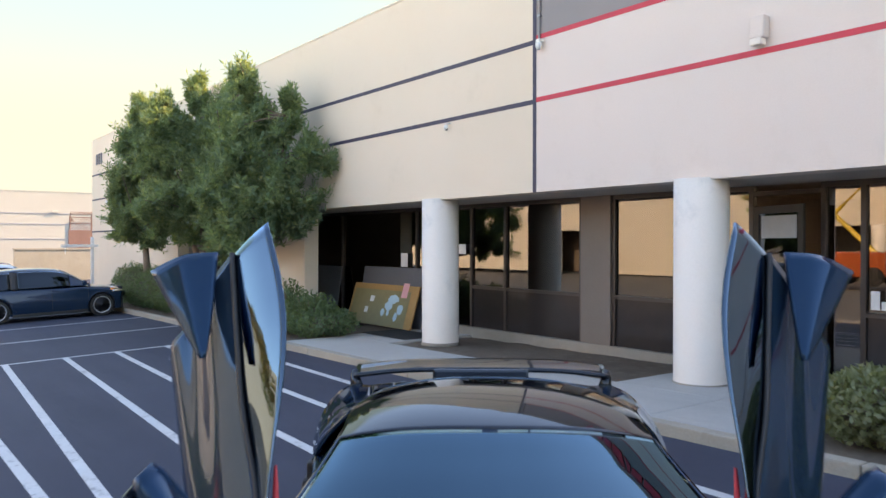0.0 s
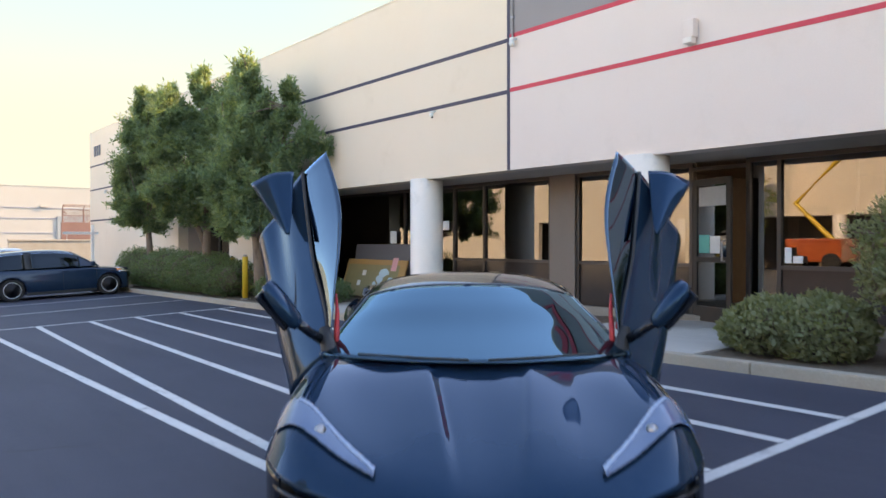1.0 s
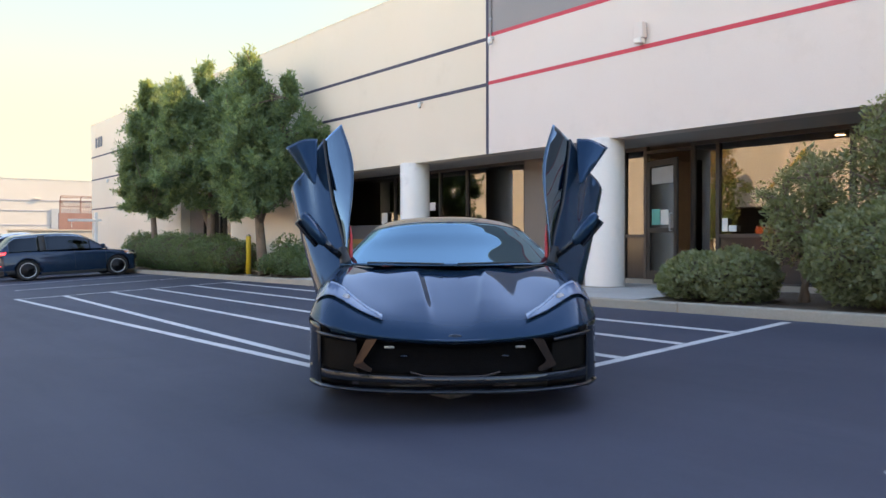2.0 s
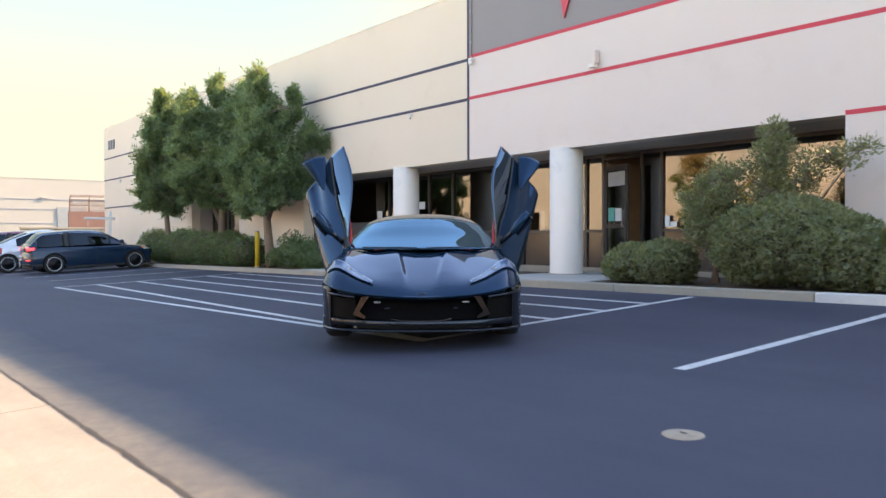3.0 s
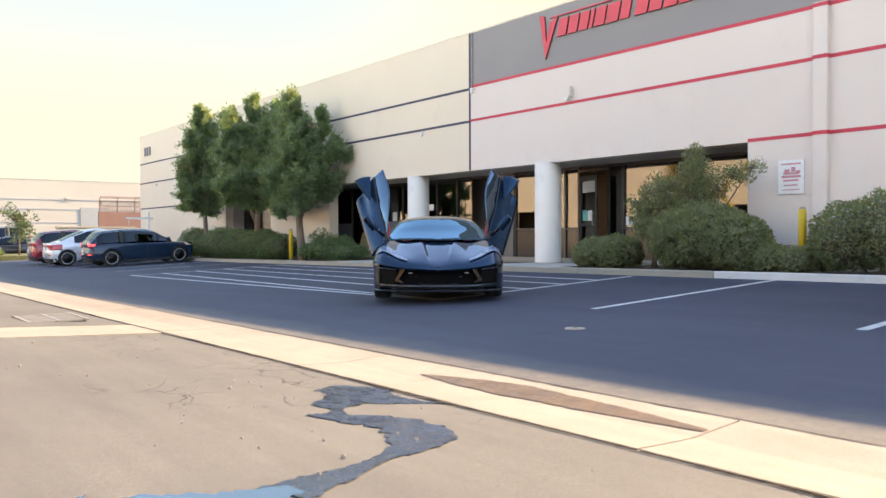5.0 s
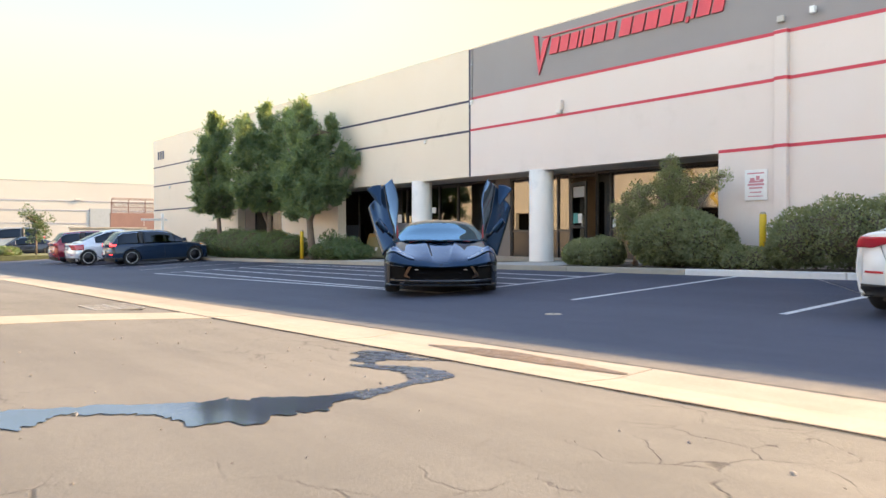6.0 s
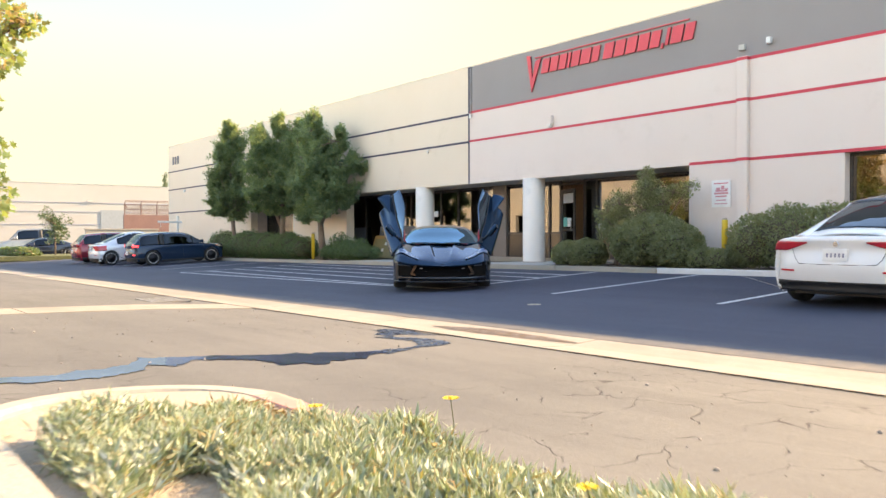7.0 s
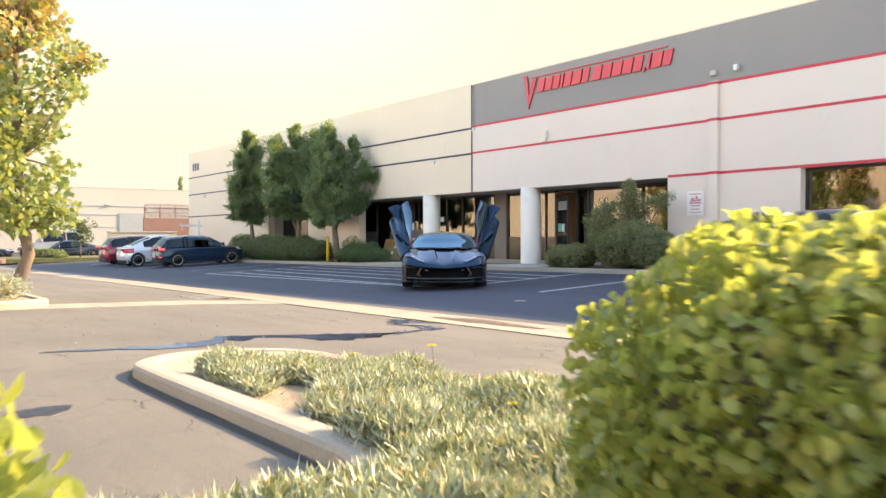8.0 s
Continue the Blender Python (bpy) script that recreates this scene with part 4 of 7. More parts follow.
# ---- what stands far off ----
def build_far():
    white = surface("white_wall_paint", (0.40, 0.375, 0.34), (0.43, 0.405, 0.37), 0.2, 20, 0.9, 0.1, 2.0, fine_amt=0.05)
    blue = plain("blue_line_paint", (0.29, 0.30, 0.38), 0.7)
    roll = plain("roller_door_paint", (0.29, 0.31, 0.32), 0.7)
    b = thing("warehouse", pose(0, 0, -0.4), "far white warehouse with thin blue lines", "building")
    part("wall", add_box(bmesh.new(), -92, -72, -60, 60, 0, 7.2), white, b)
    part("roof", add_box(bmesh.new(), -92.2, -71.97, -60.2, 60.2, 7.2, 7.26), white, b)
    for z in (5.15, 4.15, 2.75):
        part("line", add_box(bmesh.new(), -72.01, -71.95, -60, 60, z, z + 0.045), blue, b)
    part("door", add_box(bmesh.new(), -72.02, -71.9, 7.4, 10.2, 0.6, 4.4), roll, b, "pale grey roller door")
    part("lamp", add_box(bmesh.new(), -72.0, -71.8, 5.9, 6.5, 5.25, 5.45, 0.03), M_SOFFIT, b)
    red = surface("red_block", (0.225, 0.125, 0.105), (0.27, 0.155, 0.13), 0.6, 10, 0.9, 0.4, 6.0)
    e = thing("bin_enclosure", pose(-46, 0, -0.35), "reddish block enclosure topped with a mesh fence", "enclosure")
    part("wall", add_box(bmesh.new(), -0.2, 0, 2.4, 9.5, 0, 3.15), red, e)
    for k in range(6):
        y = 2.5 + k * 1.3
        part("post", add_tube(bmesh.new(), [(-0.1, y, 3.0), (-0.1, y, 4.05)], 0.05, 8), red, e)
        part("arm", add_tube(bmesh.new(), [(-0.1, y, 4.0), (0.02, y, 4.2), (0.22, y, 4.32)], 0.03, 6), red, e)
    for z in (3.6, 4.0):
        part("rail", add_tube(bmesh.new(), [(-0.1, 2.5, z), (-0.1, 9.3, z)], 0.03, 6), red, e)
    for k, x in enumerate((0.02, 0.12, 0.22)):
        part("barbed_strand", add_tube(bmesh.new(), [(x, 2.5, 4.2 + 0.06 * k), (x, 9.3, 4.2 + 0.06 * k)], 0.018, 4, False), red, e)
    bm = bmesh.new()
    for k in range(46):
        for d in (-1, 1):
            y = 2.5 + k * 0.15
            add_tube(bm, [(-0.1, y, 3.15), (-0.1, min(max(y + d * 0.85, 2.5), 9.3), 4.0)], 0.012, 4, False)
    tagged(part("wire_mesh", bm, red, e), kind="stuff")
    w = thing("low_wall", pose(-44, 0, -0.35), "low tan block wall by the yard", "wall")
    part("wall", add_box(bmesh.new(), -0.2, 0, -1.0, 4.5, 0, 1.9), M_KERB, w)
    part("cap", add_box(bmesh.new(), -0.25, 0.05, -1.05, 4.55, 1.9, 2.0, 0.01), M_KERB, w)
    lawn = thing("lawn_strip", pose(0, 0, 0), "far strip of lawn with a red kerb", "lawn", kind="structure")
    part("turf", add_box(bmesh.new(), -41.4, -35, -9.5, -1.0, -0.5, -0.2, 0.02), M_TURF, lawn)
    part("kerb_stone", add_box(bmesh.new(), -41.6, -34.8, -9.75, -9.5, -0.5, -0.22, 0.02), M_KERB_RED, lawn)
    p = thing("sign_post", pose(-24.3, -0.9, walk_z(-24.3)), "white timber sign post with a cross arm by the far wall", "post")
    part("upright", add_box(bmesh.new(), -0.055, 0.055, -0.055, 0.055, 0, 2.28, 0.008), M_WHITE, p)
    part("arm", add_box(bmesh.new(), 0.057, 0.12, -1.15, 0.20, 1.88, 1.99, 0.008), M_WHITE, p)
    part("hanger", add_tube(bmesh.new(), [(0.09, -1.0, 1.9), (0.09, -1.0, 1.62)], 0.012, 6), M_WHITE, p)
    # the building across the yard, seen in the glass
    o = thing("facing_building", pose(0, -31, 0), "sunlit beige building with columns across the yard", "building")
    L = surface("far_stucco", (0.64, 0.565, 0.475), (0.69, 0.615, 0.52), 0.3, 30, 0.9, 0.2, 2.0, fine_amt=0.08)
    part("wall", add_box(bmesh.new(), -95, 60, -0.4, 0, 2.9, 7.2), L, o)
    for a, c in ((-95, -80), (-74, -33), (-30, -15), (-5, 2), (14, 20), (32, 60)):
        part("pier", add_box(bmesh.new(), a, c, -0.4, -0.002, -0.2, 2.9), L, o)
    part("rear_wall", add_box(bmesh.new(), -95, 60, -2.4, -2.2, -0.2, 2.9), M_BROWN, o)
    part("soffit", add_box(bmesh.new(), -95, 60, -2.4, -0.4, 2.9, 3.0), M_SOFFIT, o)
    part("roof", add_box(bmesh.new(), -95, 60, -22, -0.4, 6.6, 6.8), M_SOFFIT, o)
    for x in (-30, -20, -10, -7, 5, 8.5, 11.5, 23, 27):
        part("column", add_lathe(bmesh.new(), [(0.36, -0.2), (0.36, 2.92)], 20, Matrix.Translation((x, -0.2, 0))), M_COLUMN, o, smooth=True)
    r = thing("boom_lift", pose(-7.6, -24, 0.08), "orange lift machine with a yellow boom across the yard", "machine")
    org = paint("orange_paint", (0.38, 0.085, 0.03))
    part("chassis", add_box(bmesh.new(), -1.3, 1.3, -0.8, 0.8, 0.4, 1.5, 0.08), org, r)
    part("boom", add_tube(bmesh.new(), [(0.6, 0, 1.4), (-1.2, 0, 3.2), (0.9, 0, 5.2)], 0.14, 8), M_YELLOW, r)
    for x in (-0.9, 0.9):
        for y in (-0.85, 0.85):
            part("wheel", add_lathe(bmesh.new(), [(0.001, -0.13), (0.4, -0.12), (0.42, 0), (0.4, 0.12), (0.001, 0.13)], 18, pose(x, y, 0.42, 90)), M_RUBBER, r)


M_TURF = surface("turf", (0.075, 0.085, 0.035), (0.12, 0.125, 0.06), 0.8, 20, 0.95, 0.6, 12.0, (0.2, 0.18, 0.08))
build_far()


# ---- the hazy bright sky low over the roofs ----
def build_haze():
    m, nt, p = base_nodes("sky_haze")
    nt.nodes.remove(p)

    def calc(op, a, b=0.0):
        n = nt.nodes.new("ShaderNodeMath")
        n.operation = op
        for k, q in enumerate((a, b)):
            if isinstance(q, float):
                n.inputs[k].default_value = q
            else:
                nt.links.new(q, n.inputs[k])
        return n.outputs[0]

    def ramp(q, lo, hi):
        n = nt.nodes.new("ShaderNodeMapRange")
        n.interpolation_type = "SMOOTHSTEP"
        n.inputs["From Min"].default_value, n.inputs["From Max"].default_value = lo, hi
        nt.links.new(q, n.inputs["Value"])
        return n.outputs["Result"]

    xyz = nt.nodes.new("ShaderNodeSeparateXYZ")
    nt.links.new(nt.nodes.new("ShaderNodeTexCoord").outputs["Object"], xyz.inputs[0])
    west = calc("ARCTAN2", calc("MULTIPLY", xyz.outputs[0], -1.0), xyz.outputs[1])
    rise = calc("DIVIDE", xyz.outputs[2], 400.0)
    blue = calc("MULTIPLY", ramp(west, 0.70, 1.15), ramp(rise, 0.12, 0.33))
    e = nt.nodes.new("ShaderNodeEmission")
    nt.links.new(blend(nt, blue, HAZE_WARM, HAZE_COOL), e.inputs["Color"])
    e.inputs["Strength"].default_value = 1.0
    mx = nt.nodes.new("ShaderNodeMixShader")
    nt.links.new(ramp(rise, 0.37, 0.46), mx.inputs[0])
    nt.links.new(e.outputs[0], mx.inputs[1])
    nt.links.new(nt.nodes.new("ShaderNodeBsdfTransparent").outputs[0], mx.inputs[2])
    nt.links.new(mx.outputs[0], nt.nodes["Material Output"].inputs["Surface"])
    bm = bmesh.new()
    rows = []
    for k in range(57):
        a = radians(-115 + 160 * k / 56)
        rows.append([bm.verts.new((400 * math.sin(a), 400 * math.cos(a), z)) for z in (-6.0, 60.0, 120.0, 190.0)])
    for a, b in zip(rows, rows[1:]):
        for k in range(3):
            bm.faces.new((a[k], a[k + 1], b[k + 1], b[k]))
    ob = part("backdrop", bm, m)
    ob.location = (12, -10, 0)
    tagged(ob, "hazy cream-coloured sky low over the roofs", "sky", kind="structure")


HAZE_WARM, HAZE_COOL = (0.312, 0.332, 0.305), (0.232, 0.345, 0.385)
build_haze()


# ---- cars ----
# the last colours tint reflections blue, in place of a bluer sky
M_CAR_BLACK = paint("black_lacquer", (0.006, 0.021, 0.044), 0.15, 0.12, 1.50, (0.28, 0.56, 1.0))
M_CARBON = paint("gloss_black_trim", (0.006, 0.008, 0.012), 0.0, 0.1, 1.52, (0.75, 0.85, 1.0))
M_MATT = plain("matt_black_trim", (0.014, 0.014, 0.015), 0.55)
M_MESH = surface("grille_mesh", (0.0025, 0.0025, 0.003), (0.005, 0.005, 0.006), 30, 90, 0.8, 0.5, 4.0, spec=0.06)
M_SCREEN = pane("windscreen_glass", (0.05, 0.08, 0.10), 2.0, 0.0, (0.42, 0.74, 1.0))
M_DOORGLASS = pane("dark_side_glass", (0.04, 0.055, 0.075), 2.2, 0.0, (0.50, 0.74, 1.0))
M_CARGLASS = pane("car_window_glass", (0.02, 0.023, 0.026), 1.52, 0.0, (0.72, 0.86, 1.0))
M_LAMP = plain("blue_grey_lamp_lens", (0.075, 0.120, 0.215), 0.15, 0.0, 0.25, spec=0.3)
M_BLADE = plain("polished_bumper_blade", (0.080, 0.058, 0.048), 0.12, 0.85)
M_CHROME = plain("chrome", (0.75, 0.75, 0.77), 0.12, 1.0)
M_REDSEAT = plain("red_leather", (0.42, 0.02, 0.025), 0.45)
M_TAIL = plain("red_tail_lens", (0.50, 0.018, 0.028), 0.15, 0.0, 0.8)
M_TAIL_LIT = plain("lit_tail_lens", (0.9, 0.05, 0.06), 0.2, 0.0, 0.5, emit=1.2)
M_AMBER = plain("lit_amber_lens", (0.6, 0.22, 0.05), 0.3, emit=0.05)
M_RIM = plain("alloy_rim", (0.58, 0.58, 0.60), 0.3, 0.3)
M_RIM_DARK = plain("dark_alloy_rim", (0.05, 0.05, 0.055), 0.3, 0.7)
M_DRL = plain("white_light_strip", (0.25, 0.33, 0.46), 0.25)
M_INTAKE = surface("intake_mesh", (0.0035, 0.003, 0.0027), (0.007, 0.006, 0.005), 30, 110, 0.7, 0.6, 3.0, spec=0.1)
M_PLATE_INK = plain("plate_ink", (0.16, 0.17, 0.24), 0.6)
M_PLATE = plain("plate_white", (0.72, 0.72, 0.70), 0.5)


def mirrored(verts, faces):
    """The half given and its mirror image across y = 0."""
    v = np.asarray(verts, float)
    n = len(v)
    return np.vstack([v, v * (1, -1, 1)]), list(faces) + [tuple(k + n for k in f[::-1]) for f in faces]


def solid(verts, faces, depth):
    """Thickens a sheet inwards along its normals."""
    bm = bmesh.new()
    vs = [bm.verts.new(p) for p in verts]
    for f in faces:
        try:
            bm.faces.new([vs[k] for k in f])
        except ValueError:
            pass
    loose = [v for v in bm.verts if not v.link_faces]
    bmesh.ops.delete(bm, geom=loose, context="VERTS")
    bmesh.ops.remove_doubles(bm, verts=bm.verts, dist=0.0005)
    bmesh.ops.recalc_face_normals(bm, faces=bm.faces)
    bmesh.ops.solidify(bm, geom=bm.faces[:], thickness=depth)
    return bm


def both(name, grid, depth, material, parent, label="", flip=False):
    """The same sheet on either side, each a part of its own."""
    v, f = sheet(grid, flip)
    for s in (1, -1):
        part(name, solid(v * (1, s, 1), f, depth), material, parent, label, smooth=True)


def wheel(parent, x, y, z, r, width, rim_mat, spokes=5, out=1, rim=0.72):
    """A wheel with tyre, rim, spokes and hub; out is the side that it shows."""
    w = new("wheel")
    w.empty_display_size = 0.05
    w.parent = parent
    w.matrix_basis = pose(x, y, z)
    turn = pose(0, 0, 0, -90 * out)
    h = width / 2
    part("tyre", add_lathe(bmesh.new(), [(r * rim, -h), (r * 0.9, -h), (r * 0.985, -h * 0.7), (r, -h * 0.2), (r, h * 0.2), (r * 0.985, h * 0.7), (r * 0.9, h), (r * rim, h * 0.92), (r * rim, -h)], 36, turn), M_RUBBER, w, smooth=True)
    part("rim", add_lathe(bmesh.new(), [(r * rim, h * 0.9), (r * rim * 0.96, h * 0.88), (r * rim * 0.9, h * 0.4), (r * rim * 0.88, -h * 0.5), (0.02, -h * 0.5)], 36, turn), M_RIM_DARK, w, smooth=True)
    part("rim_lip", add_lathe(bmesh.new(), [(r * rim * 1.01, h * 0.86), (r * rim * 1.0, h * 0.95), (r * rim * 0.93, h * 0.90), (r * rim * 0.91, h * 0.6)], 36, turn), rim_mat, w, smooth=True)
    bm = bmesh.new()
    for k in range(spokes):
        for s in (-1, 1):
            a = 2 * math.pi * k / spokes + s * 0.20
            b = 2 * math.pi * k / spokes + s * 0.07
            p = [(r * rim * 0.93 * math.cos(a), r * rim * 0.93 * math.sin(a), h * 0.75), (r * 0.1 * math.cos(b), r * 0.1 * math.sin(b), h * 0.55)]
            add_tube(bm, [turn @ Vector(q) for q in p], [r * 0.060, r * 0.066], 6)
    part("spokes", bm, rim_mat, w)
    part("hub", add_lathe(bmesh.new(), [(0.001, h * 0.66), (r * 0.11, h * 0.62), (r * 0.13, h * 0.4)], 18, turn), rim_mat, w, smooth=True)
    return w


def raised_door(car, s):
    """A door swung up about its front hinge and leaning out; s is the side. Rows run from the hinge to the rear edge, columns from the belt line to the sill."""
    door = new("door")
    door.empty_display_size = 0.1
    door.parent = car
    side = lambda g: np.asarray(g, float) * (1, s, 1)

    def panel(name, ctrl, nu, nv, depth, material, label=""):
        g = calm(surface_grid(np.array(ctrl), nu, nv), min(nu, nv) / 9)
        return part(name, solid(side(g.reshape(-1, 3)), sheet(g)[1], depth), material, door, label, smooth=True)

    belt = np.array([(-.36, .800, .90), (-.50, .852, 1.12), (-.64, .938, 1.37), (-.77, .997, 1.64), (-.88, 1.047, 1.93)])
    sill = np.array([(-.50, 1.050, .62), (-.66, 1.140, .86), (-.81, 1.220, 1.08), (-.93, 1.285, 1.28), (-1.03, 1.350, 1.50)])
    swell = np.array((0.69, 0.49, 0.26))
    skin = []
    for k in range(5):
        bulge = (0.0, 0.016, 0.030, 0.034 - 0.022 * max(0, k - 1), 0.034 + 0.004 * k, 0.0)
        skin.append([tuple(belt[k] + (sill[k] - belt[k]) * u + swell * b) for u, b in zip((0.0, 0.2, 0.4, 0.6, 0.84, 1.0), bulge)])
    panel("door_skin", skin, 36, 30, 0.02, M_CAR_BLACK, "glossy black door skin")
    flap = [[(-.69, 1.085, 1.555), (-.685, 1.098, 1.55), (-.69, 1.110, 1.545)], [(-.765, 1.085, 1.715), (-.750, 1.155, 1.71), (-.775, 1.225, 1.68)], [(-.865, 1.095, 1.935), (-.845, 1.225, 1.925), (-.875, 1.365, 1.86)]]
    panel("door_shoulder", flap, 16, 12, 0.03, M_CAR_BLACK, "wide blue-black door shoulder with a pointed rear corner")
    part("belt_seal", add_tube(bmesh.new(), [(x + 0.004, s * (y - 0.004), z) for x, y, z in spline(belt, 24)], 0.011, 6), M_MATT, door, "black rubber belt seal", smooth=True)
    low = [(-.41, .818, .97), (-.475, .838, 1.08), (-.565, .880, 1.22), (-.662, .942, 1.40), (-.748, .982, 1.58), (-.820, 1.015, 1.75), (-.885, 1.042, 1.92)]
    high = [(-.38, .805, .97), (-.40, .795, 1.08), (-.45, .785, 1.25), (-.52, .765, 1.48), (-.60, .770, 1.67), (-.70, .810, 1.84), (-.82, .890, 2.05)]
    panel("door_window", [[a, tuple((np.array(a) + np.array(b)) / 2 + (0.006, 0.002, 0.003)), b] for a, b in zip(low, high)], 30, 9, 0.006, M_DOORGLASS, "dark frameless side window")
    liner = [[tuple(np.array(p) - (0.075, 0.035, 0.03)) for p in row[1::2]] for row in skin]
    panel("door_liner", liner, 16, 10, 0.03, M_MATT, "dark inner door panel")
    part("armrest", add_tube(bmesh.new(), [side((-.52, .84, 1.00)), side((-.66, .93, 1.22)), side((-.78, 1.0, 1.45))], [0.03, 0.045, 0.03], 8), M_REDSEAT, door, "red armrest", smooth=True)
    part("door_trim", add_tube(bmesh.new(), [side((-.40, .77, .90)), side((-.44, .775, 1.00)), side((-.47, .775, 1.10)), side((-.53, .79, 1.20))], [0.016, 0.016, 0.012, 0.006], 8), M_REDSEAT, door, "red leather door trim", smooth=True)
    part("hinge_arm", add_tube(bmesh.new(), [side((-.34, .74, .70)), side((-.33, .79, .86)), side((-.40, .84, 1.02))], [0.05, 0.055, 0.03], 8), M_MATT, door, "black lifting hinge arm", smooth=True)
    # the wing mirror lies on its back now that the door stands upright
    e1 = Vector((0.16, 0.62, 0.77)).normalized()
    e3 = Vector((0.93, 0.12, -0.30))
    e3 = (e3 - e1 * e3.dot(e1)).normalized()
    e2 = e3.cross(e1)
    turn = Matrix((e1, e2, e3)).transposed().to_4x4()
    mm = Matrix.Diagonal((1, s, 1, 1)) @ Matrix.Translation((-.17, 1.035, 1.165)) @ turn
    mb = bmesh.new()
    for k, (a, w, d) in enumerate(((-.145, .024, .032), (-.11, .040, .052), (0.0, .045, .062), (0.09, .040, .058), (.135, .025, .040))):
        for q in range(14):
            c = 2 * math.pi * q / 14
            r = (abs(math.cos(c)) ** 3.2 + abs(math.sin(c)) ** 3.2) ** (-1 / 3.2)
            mb.verts.new(mm @ Vector((a, w * r * math.cos(c), d * r * math.sin(c) - 0.01 * k)))
    mb.verts.ensure_lookup_table()
    for k in range(4):
        for q in range(14):
            mb.faces.new([mb.verts[i] for i in (k * 14 + q, k * 14 + (q + 1) % 14, k * 14 + 14 + (q + 1) % 14, k * 14 + 14 + q)])
    mb.faces.new([mb.verts[q] for q in range(14)][::-1])
    mb.faces.new([mb.verts[56 + q] for q in range(14)])
    mirror = part("wing_mirror", mb, M_CAR_BLACK, door, "black wing mirror housing", smooth=True)
    part("mirror_trim", add_box(bmesh.new(), -.12, .12, -.066, -.040, -.055, .045, 0.012, mm), M_CARBON, mirror, "gloss black mirror skirt")
    part("mirror_stalk", add_tube(bmesh.new(), [side((-.22, .965, 1.08)), side((-.30, .905, 1.01)), side((-.37, .85, .96))], [0.030, 0.026, 0.030], 8), M_CARBON, door, smooth=True)


def build_supercar():
    """The low black mid-engined coupe; x forward from the front axle, y to its left."""
    ox, oy = 6.84, -6.595
    car = thing("sports_car", pose(ox, oy, ground_z(ox, oy), 0, 0, -38.0), "low glossy black sports coupe with both doors swung upwards", "car")
    # upper shell: rows from the lip back to the tail, columns from the middle to the sill
    shell = [
        [(1.08, 0, .480), (1.065, .28, .492), (1.00, .56, .515), (0.88, .78, .545), (0.74, .885, .572), (0.58, .945, .590), (0.50, .955, .50)],
        [(0.99, 0, .545), (0.97, .27, .580), (0.90, .55, .618), (0.76, .77, .690), (0.62, .885, .675), (0.48, .950, .615), (0.44, .955, .42)],
        [(0.76, 0, .628), (0.74, .26, .658), (0.67, .54, .680), (0.54, .765, .778), (0.45, .885, .748), (0.36, .955, .620), (0.35, .955, .36)],
        [(0.40, 0, .742), (0.39, .25, .768), (0.33, .53, .766), (0.23, .765, .846), (0.18, .885, .800), (0.14, .960, .640), (0.13, .955, .32)],
        [(0.00, 0, .868), (0.00, .25, .878), (-.03, .53, .868), (-.08, .770, .888), (-.10, .885, .825), (-.10, .960, .650), (-.10, .950, .28)],
        [(-.24, 0, .890), (-.26, .26, .893), (-.32, .56, .885), (-.38, .775, .890), (-.40, .885, .825), (-.40, .950, .650), (-.40, .930, .20)],
        [(-.80, 0, .840), (-.80, .27, .850), (-.80, .58, .855), (-.80, .790, .875), (-.80, .885, .815), (-.80, .930, .630), (-.80, .920, .18)],
        [(-1.4, 0, .850), (-1.4, .28, .860), (-1.4, .60, .870), (-1.4, .810, .885), (-1.4, .890, .820), (-1.4, .915, .600), (-1.4, .930, .18)],
        [(-1.9, 0, .950), (-1.9, .28, .945), (-1.9, .60, .925), (-1.9, .840, .920), (-1.9, .930, .850), (-1.9, .940, .600), (-1.9, .945, .20)],
        [(-2.4, 0, .985), (-2.4, .28, .975), (-2.4, .60, .945), (-2.4, .850, .945), (-2.4, .955, .870), (-2.4, .975, .640), (-2.4, .960, .24)],
        [(-2.75, 0, .985), (-2.75, .28, .980), (-2.75, .60, .955), (-2.75, .855, .950), (-2.75, .960, .870), (-2.75, .985, .640), (-2.75, .96, .28)],
        [(-3.2, 0, .985), (-3.2, .28, .985), (-3.2, .60, .970), (-3.2, .840, .945), (-3.2, .945, .860), (-3.2, .970, .640), (-3.2, .94, .34)],
        [(-3.62, 0, .960), (-3.61, .28, .960), (-3.59, .60, .950), (-3.55, .820, .915), (-3.50, .910, .840), (-3.46, .935, .640), (-3.46, .91, .40)],
        [(-3.66, 0, .70), (-3.65, .28, .70), (-3.63, .60, .70), (-3.59, .800, .70), (-3.55, .880, .70), (-3.50, .900, .60), (-3.50, .89, .42)],
    ]
    grid = calm(surface_grid(np.array(shell), 118, 121), 4.5, True)
    # the hood's sunken middle between two pressed ridges that close towards the nose
    fade = np.clip((grid[..., 0] + 0.30) / 0.10, 0, 1) * np.clip((1.02 - grid[..., 0]) / 0.35, 0, 1)
    edge = np.clip(0.285 - 0.135 * (grid[..., 0] + 0.25) / 1.22, 0.1, 0.3)
    off = grid[..., 1] - edge
    step = np.clip((off + 0.045) / 0.045, 0, 1)
    ridge = step * np.clip(1.0 - np.clip(off, 0, 1) / 0.22, 0, 1) * (grid[..., 2] > 0.5)
    grid[..., 2] += 0.017 * fade * ridge

